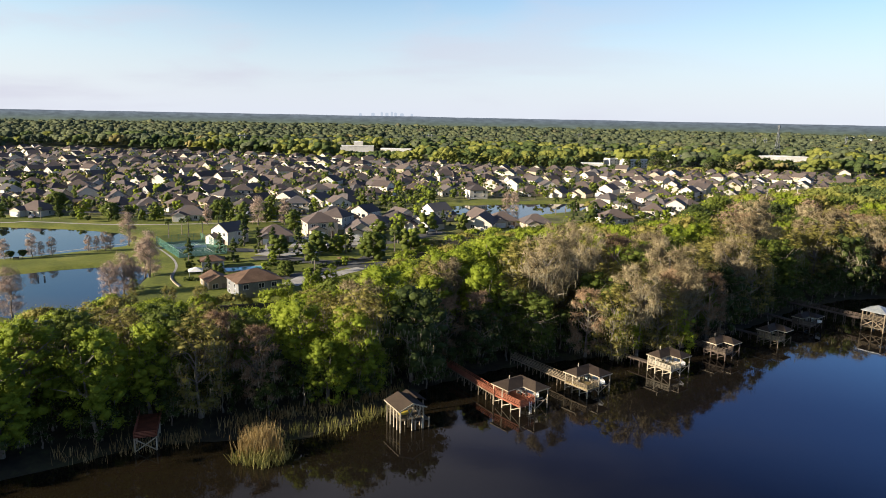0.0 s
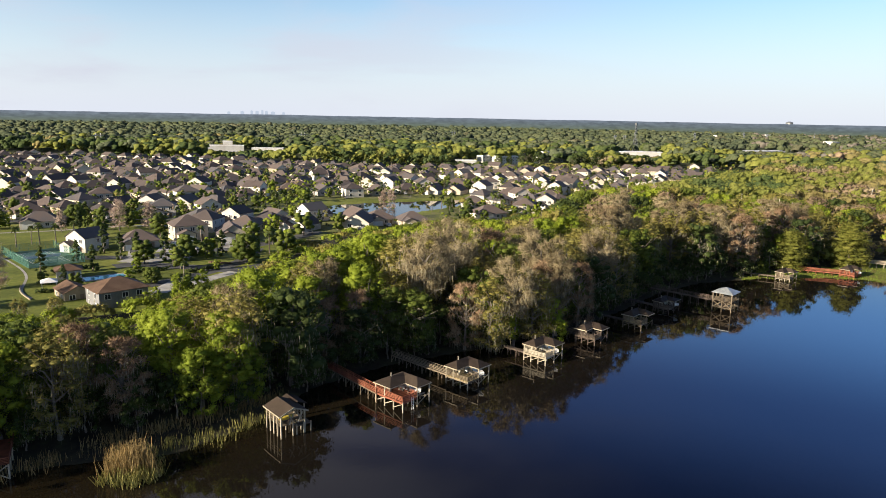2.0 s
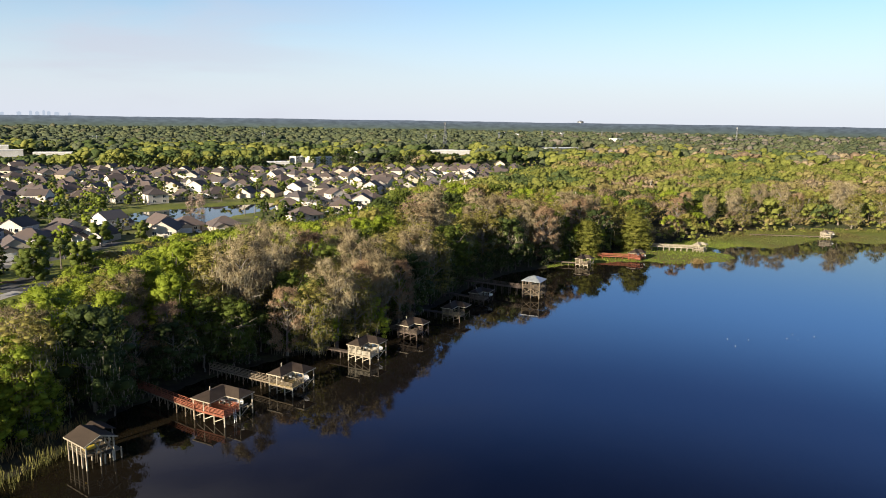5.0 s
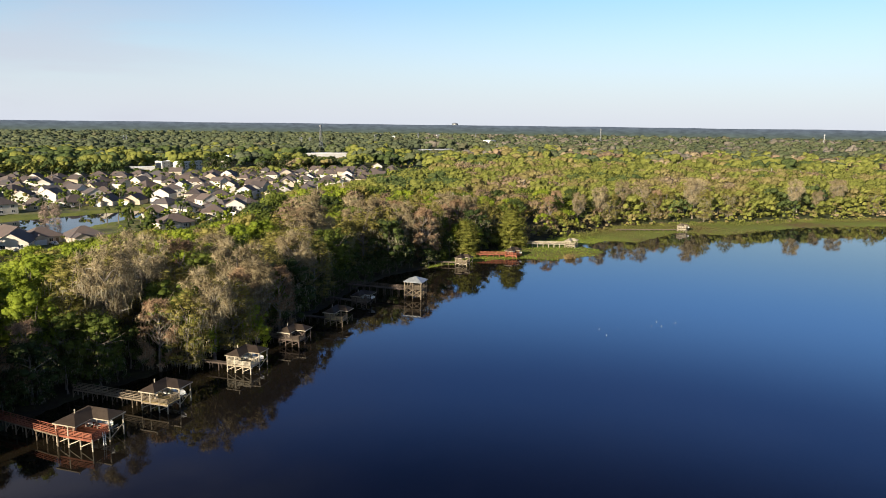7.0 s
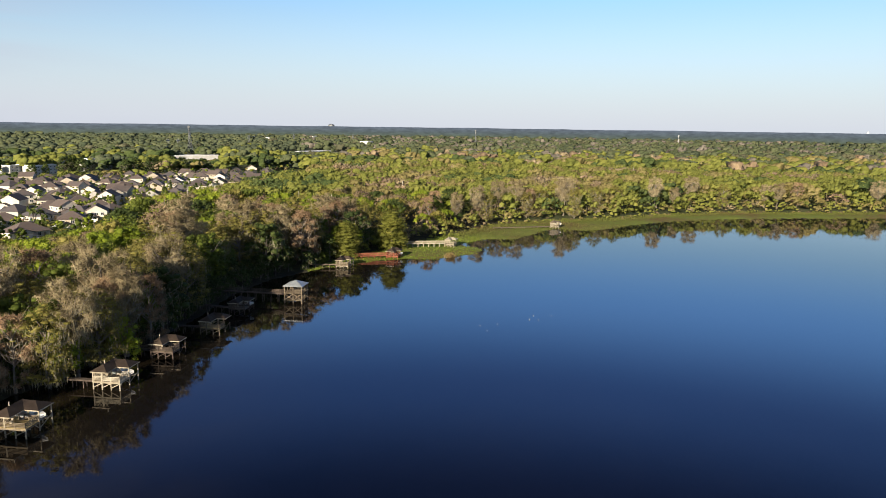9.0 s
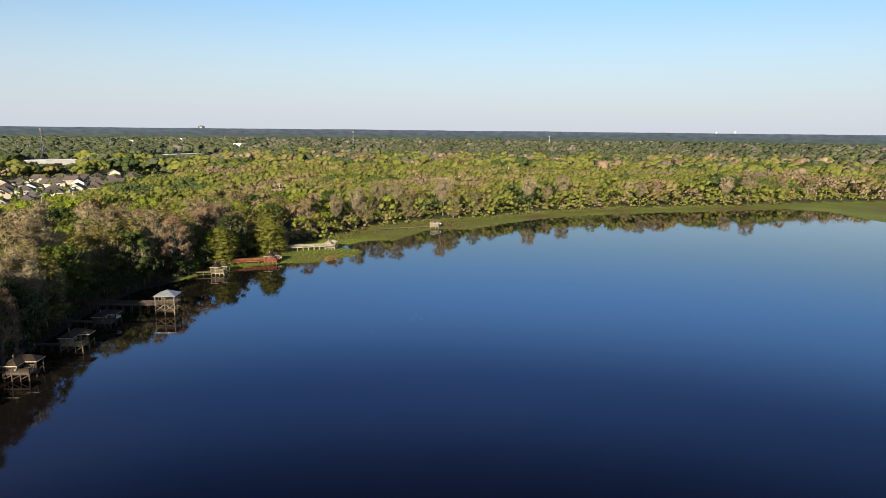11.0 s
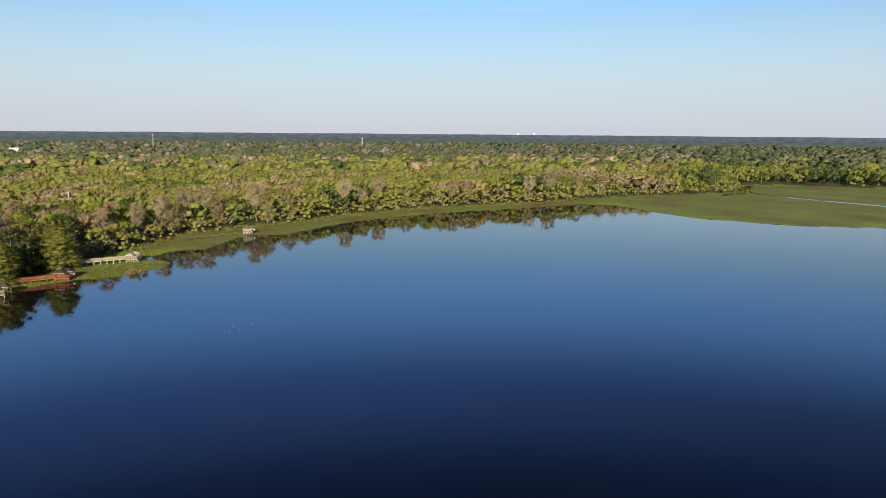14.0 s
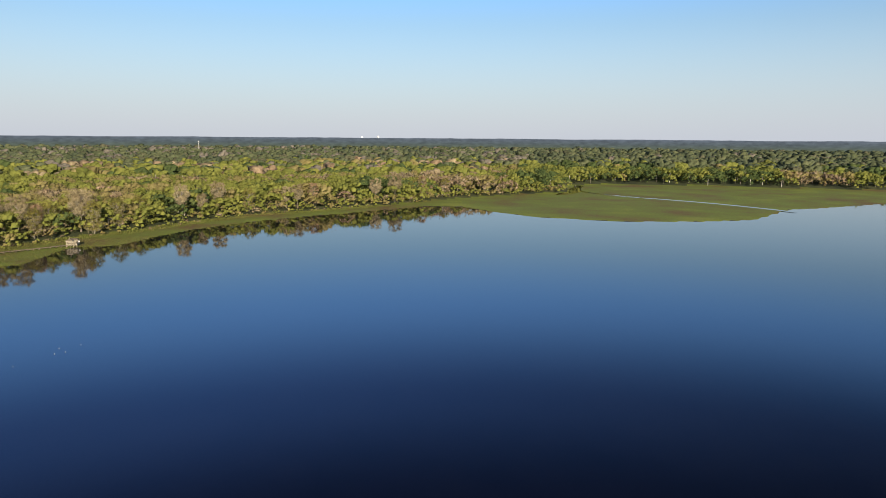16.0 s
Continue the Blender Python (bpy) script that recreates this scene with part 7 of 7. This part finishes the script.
# curved retaining wall of the round garden bed, with pale stones
wall = thing("garden_wall", pose(0, 0, GROUND_Z), "low curved pale stone wall round a garden bed", "garden wall")
run = curve_points([(-88.6, 226), (-87.2, 221), (-84.6, 215.6), (-79.6, 208.0)], 9)
for (ax, ay), (bx_, by_) in zip(run, run[1:]):
    part("stone", bm_beam((ax, ay, 0.1), (bx_, by_, 0.1), 0.3, 0.5), M["pale_wood"], wall)
bed = thing("rock_bed", pose(-38, 256, GROUND_Z, 0, 0, -20), "row of reddish-brown rocks along a lawn bed", "rocks")
rb = random.Random(8)
for i in range(14):
    bm = bmesh.new()
    bmesh.ops.create_icosphere(bm, subdivisions=1, radius=rb.uniform(0.35, 0.6))
    for v in bm.verts:
        v.co = Vector((v.co.x * 1.3 + i * 0.62, v.co.y + rb.uniform(-0.1, 0.1), v.co.z * 0.8 + 0.15)) * 1.0
    part("rock", bm, M["brown_roof"], bed)
bench = thing("park_bench", pose(-150.2, 243.0, GROUND_Z, 0, 0, 30), "dark bench beside the pond path", "bench")
bm = bmesh.new()
box(bm, -0.9, 0.9, -0.25, 0.25, 0.42, 0.5)
part("seat", bm, M["dark_wood"], bench)
bm = bmesh.new()
box(bm, -0.9, 0.9, 0.22, 0.28, 0.55, 0.95)
part("backrest", bm, M["dark_wood"], bench)
for xx in (-0.75, 0.75):
    part("leg", bm_beam((xx, 0.22, 0), (xx, 0.22, 0.95), 0.07, 0.07), M["dark_wood"], bench)
    part("leg", bm_beam((xx, -0.2, 0), (xx, -0.2, 0.42), 0.07, 0.07), M["dark_wood"], bench)
drain = thing("pond_outlet", pose(-127, 217.5, GROUND_Z - 0.7, 0, 0, 30), "pale concrete pond outlet with two posts", "outlet")
for xx in (-0.9, 0.9):
    bm = bmesh.new()
    box(bm, xx - 0.25, xx + 0.25, -0.3, 0.3, -0.8, 1.2)
    part("post", bm, M["concrete"], drain)


# hedges and small trees that crowd the gardens further off
def garden(x, y):
    ok = inside(x, y, TOWN) & (seg_dist(x, y, WOOD_BACK) > 5) & (y > 200) & (x > -0.68 * y - 20)
    for q in PONDS:
        ok &= ~inside(x, y, q) & (seg_dist(x, y, q, True) > 7)
    for q in NEAR_STREETS:
        ok &= seg_dist(x, y, q) > 6.5
    ok &= (np.hypot(x + 98, y - 270) > 23) & (np.hypot(x + 67, y - 236) > 12) & (np.hypot(x + 79, y - 221) > 6) & ~((y < 335) & (np.sin(x * 0.31) + np.sin(y * 0.27 + x * 0.1) < -0.1))
    ok &= ~((x < -88) & (y < 345)) & ~((x < -60) & (y > 300) & (y < 345)) & ~inside(x, y, LAWN_EAST) & ~((x > 14) & (x < 70) & (y > 350) & (y < 400))
    for a, b in placed:
        ok &= np.hypot(x - a, y - b) > 7.5
    return ok


gx, gy = scatter((-560, 470, 330, 860, garden), 7.4, 71, 0.75)
gr = np.random.default_rng(72)
gh = gr.uniform(2.0, 8.5, len(gx)) * np.where(gy < 335, 0.6, 1)
woods("garden_greenery", gx, gy, gr.choice([0, 1, 2, 3, 5], len(gx), p=[0.22, 0.32, 0.22, 0.14, 0.1]), gh, np.maximum(gh, 4) * gr.uniform(0.7, 1.1, len(gx)), 3, 0.26, (5, 2), 6, 0.8, 73, "hedges and small trees between the houses", 0.0, 0.1)


# ---- far buildings, masts and towers ----
def hall(x, y, turn, w, d, h, label, roof="trim", bays=6, cat="warehouse"):
    ob = thing("hall", pose(x, y, GROUND_Z, 0, 0, turn), label, cat, "far halls")
    bm = bmesh.new()
    box(bm, -w / 2, w / 2, -d / 2, d / 2, -0.5, h)
    part("wall", bm, M["white_wall"], ob)
    bm = bmesh.new()
    box(bm, -w / 2 - 0.3, w / 2 + 0.3, -d / 2 - 0.3, d / 2 + 0.3, h + 0.003, h + 0.7)
    part("roof", bm, M[roof], ob)
    for i in range(bays):
        bm = bmesh.new()
        cx = -w / 2 + w * (i + 0.5) / bays
        box(bm, cx - w / bays * 0.3, cx + w / bays * 0.3, -d / 2 - 0.08, -d / 2 + 0.05, 1.0, min(h - 1.2, 3.8))
        part("window", bm, M["glass"], ob)
    return ob


hall(433, 902, -6, 58, 26, 10, "long low white warehouse roof among the trees")
hall(-114, 945, 5, 44, 16, 11, "large white building beyond the houses", bays=9, cat="building")
hall(-62, 948, -4, 40, 14, 8, "white flat-roofed building beyond the houses", bays=8, cat="building")
hall(-113, 953.5, 5, 12, 9, 16, "white central block of the far building", bays=3, cat="building")
def apartment_block(x, y, turn, w, d, floors, label):
    """A white block with a parapet, a pale flat roof and a row of windows on each floor."""
    ob = thing("apartment_block", pose(x, y, GROUND_Z, 0, 0, turn), label, "apartment block", "far apartments")
    h = floors * 3.0
    bm = bmesh.new()
    box(bm, -w / 2, w / 2, -d / 2, d / 2, -0.5, h)
    part("wall", bm, M["white_wall"], ob)
    bm = bmesh.new()
    box(bm, -w / 2 + 0.4, w / 2 - 0.4, -d / 2 + 0.4, d / 2 - 0.4, h + 0.003, h + 0.25)
    part("roof", bm, M["concrete"], ob)
    for a, b, c, e in ((-w / 2, w / 2, -d / 2, -d / 2 + 0.35), (-w / 2, w / 2, d / 2 - 0.35, d / 2), (-w / 2, -w / 2 + 0.35, -d / 2 + 0.36, d / 2 - 0.36), (w / 2 - 0.35, w / 2, -d / 2 + 0.36, d / 2 - 0.36)):
        bm = bmesh.new()
        box(bm, a, b, c, e, h + 0.003, h + 0.8)
        part("parapet", bm, M["trim"], ob)
    for k in range(floors):
        for i in range(int(w // 4.5)):
            cx = -w / 2 + w * (i + 0.5) / int(w // 4.5)
            bm = bmesh.new()
            box(bm, cx - 0.6, cx + 0.6, -d / 2 - 0.06, -d / 2 + 0.05, k * 3.0 + 1.0, k * 3.0 + 2.1)
            part("window", bm, M["glass"], ob)


for x, y, a, w, d, floors in ((191, 792, 24, 15, 12, 3), (213, 784, 24, 27, 14, 3), (226, 808, 24, 24, 14, 4), (238, 832, 24, 22, 14, 4), (272, 812, 30, 38, 14, 3), (285, 838, 30, 34, 14, 4), (318, 850, 30, 20, 14, 3)):
    apartment_block(x, y, a, w, d, floors, "white flat-roofed apartment block behind dark trees")
for kind, x, y, size in (("oak_a", 222, 735, 1.15), ("green_c", 229, 740, 1.2), ("oak_a", 235, 731, 1.0), ("green_c", 205, 737, 0.75), ("oak_b", 192, 733, 0.8), ("oak_a", 271, 716, 0.95), ("oak_a", 283, 719, 1.0),
                         ("oak_a", 295, 716, 1.05), ("oak_b", 307, 719, 1.0), ("oak_a", 319, 716, 1.05), ("oak_a", 331, 719, 1.0), ("oak_b", 343, 716, 0.95), ("oak_a", 354, 719, 0.9)):
    plant(kind, x, y, size)
hall(160, 752, -5, 22, 12, 6, "low white building at the wood's edge", bays=5, cat="building")
hall(705, 1010, 14, 112, 20, 8, "very long pale warehouse roof far away", bays=12)
hall(939, 1165, 20, 22, 18, 19, "white industrial block far away", bays=4, cat="building")
hall(965, 1155, 20, 60, 14, 9, "pale industrial hall beside the white block", bays=8)


def lattice(name, x, y, h, base, label, cat, red=False):
    ob = thing(name, pose(x, y, GROUND_Z, 0, 0, 20), label, cat, "masts")
    for sx in (-1, 1):
        for sy in (-1, 1):
            part("leg", bm_beam((sx * base / 2, sy * base / 2, -0.5), (sx * 0.4, sy * 0.4, h), 0.4, 0.4), M["steel"], ob)
    bm = bmesh.new()
    n = 9
    for i in range(n):
        t0, t1 = i / n, (i + 1) / n
        w0, w1 = base / 2 * (1 - t0) + 0.4 * t0, base / 2 * (1 - t1) + 0.4 * t1
        for (ax, ay), (bx2, by2) in zip(((-1, -1), (1, -1), (1, 1), (-1, 1)), ((1, -1), (1, 1), (-1, 1), (-1, -1))):
            beam(bm, (ax * w0, ay * w0, h * t0), (bx2 * w1, by2 * w1, h * t1), 0.22, 0.22)
            beam(bm, (ax * w1, ay * w1, h * t1), (bx2 * w1, by2 * w1, h * t1), 0.22, 0.22)
    part("lattice", bm, M["steel"], ob)
    bm = bmesh.new()
    for k in range(3):
        a = k * math.tau / 3
        box(bm, math.cos(a) * 1.4 - 0.5, math.cos(a) * 1.4 + 0.5, math.sin(a) * 1.4 - 0.5, math.sin(a) * 1.4 + 0.5, h - 3.5, h - 0.5)
    part("antenna", bm, M["steel"], ob)
    return ob


for x, y, w, hh in (((771, 1486, 26, 17), (1037, 1783, 38, 18), (1008, 1663, 14, 17), (1238, 1793, 16, 18))):
    hall(x, y, 12, w, 14, hh, "small pale building rising from the distant woods", bays=4, cat="building")


lattice("radio_mast", 445, 940, 49, 6, "tall steel lattice mast above the trees", "mast")
lattice("radio_mast", 1282, 1169, 45, 3.5, "slim distant steel mast", "mast")
lattice("radio_mast", 1750, 877, 38, 3, "slim distant steel mast", "mast")


def pylon(x, y, h):
    ob = thing("power_pole", pose(x, y, GROUND_Z, 0, 0, 40), "pair of grey power poles with a cross beam", "pylon", "power line")
    for s in (-3.2, 3.2):
        part("pole", bm_beam((s, 0, -0.5), (s, 0, h), 0.8, 0.8, 6), M["steel"], ob)
    bm = bmesh.new()
    box(bm, -7, 7, -0.25, 0.25, h * 0.86, h * 0.9)
    part("cross_beam", bm, M["steel"], ob)
    return ob


PYLONS = [(-274, 970, 24), (-20, 1130, 24), (248, 1280, 27), (520, 1180, 26), (536, 1176, 26), (735, 1290, 30), (900, 1380, 30), (1100, 1420, 30)]
for x, y, h in PYLONS:
    pylon(x, y, h)
for (x0, y0, h0), (x1, y1, h1) in zip(PYLONS[:3], PYLONS[1:3]):
    for k in (-6.5, 0, 6.5):
        bm = bmesh.new()
        tube(bm, [(x0 + (x1 - x0) * u + k * 0.7, y0 + (y1 - y0) * u - k * 0.7, GROUND_Z + (h0 + (h1 - h0) * u) * 0.9 - 14 * u * (1 - u)) for u in np.linspace(0, 1, 13)], [0.09] * 13, 4)
        tagged(part("power_cable", bm, M["steel"]), "sagging power cable over the woods", "cable", "power cables")
tower = thing("water_tower", pose(1900, 2609, 10), "distant dark water tower on the horizon", "water tower")
bm = bmesh.new()
tube(bm, [(0, 0, -6), (0, 0, 34)], [5, 5], 10)
part("stem", bm, M["steel"], tower)
bm = bmesh.new()
tube(bm, [(0, 0, 30), (0, 0, 36), (0, 0, 46), (0, 0, 50)], [5, 14, 14, 3], 14)
part("tank", bm, M["steel"], tower)

for deg, top in ((75.9, 56.5), (77.2, 58)):
    ob = thing("water_tower", pose(2612 * math.sin(radians(deg)), 2612 * math.cos(radians(deg)), 0), "slim white water tower on the horizon", "water tower")
    bm = bmesh.new()
    tube(bm, [(0, 0, -5), (0, 0, top - 8)], [1.6, 1.6], 8)
    part("stem", bm, M["trim"], ob)
    bm = bmesh.new()
    tube(bm, [(0, 0, top - 8), (0, 0, top - 6), (0, 0, top - 1.5), (0, 0, top)], [1.6, 3.6, 3.6, 1.2], 10)
    part("tank", bm, M["trim"], ob)
# a city's towers, pale with distance, just clear of the horizon
# the haze is painted in: black walls with a pale blue-grey glow
M["far_tower"] = bpy.data.materials.new("hazy_tower_wall")
M["far_tower"].use_nodes = True
p = M["far_tower"].node_tree.nodes["Principled BSDF"]
p.inputs["Base Color"].default_value, p.inputs["Specular IOR Level"].default_value = (0.0, 0.0, 0.0, 1), 0.0
p.inputs["Emission Color"].default_value, p.inputs["Emission Strength"].default_value = (0.3, 0.34, 0.41, 1), 1.0
for deg, w, top in ((-6.6, 9, 58), (-5.6, 12, 60), (-4.9, 8, 63), (-4.5, 11, 61), (-4.1, 7, 65), (-3.8, 10, 62), (-3.3, 14, 60), (-2.5, 9, 59)):
    ob = thing("tower_block", pose(2612 * math.sin(radians(deg)), 2612 * math.cos(radians(deg)), 0), "pale high-rise tower far off on the horizon", "tower", "far city towers")
    bm = bmesh.new()
    box(bm, -w / 2, w / 2, -4, 4, -5, top)
    part("shaft", bm, M["far_tower"], ob)
    bm = bmesh.new()
    box(bm, -w / 4, w / 4, -2, 2, top + 0.01, top + 1.5)
    part("roof_house", bm, M["far_tower"], ob)

# floats out on the river
for x, y in ((-1, 0), (0.6, 3), (3.3, 1.4), (9.5, -0.5), (10.6, -1.6), (12.2, 0.7), (14.4, -1.5)):
    ob = thing("buoy", pose(143 + x * 1.7, 123 + y * 1.7, 0, 0, 0, 0), "small white float on the calm water", "buoy", "floats on the river")
    bm = bmesh.new()
    tube(bm, [(0, 0, -0.2), (0, 0, 0.08), (0, 0, 0.2), (0.04, 0, 0.28)], [0.03, 0.05, 0.04, 0.015], 8)
    part("float_body", bm, M["bird"], ob)
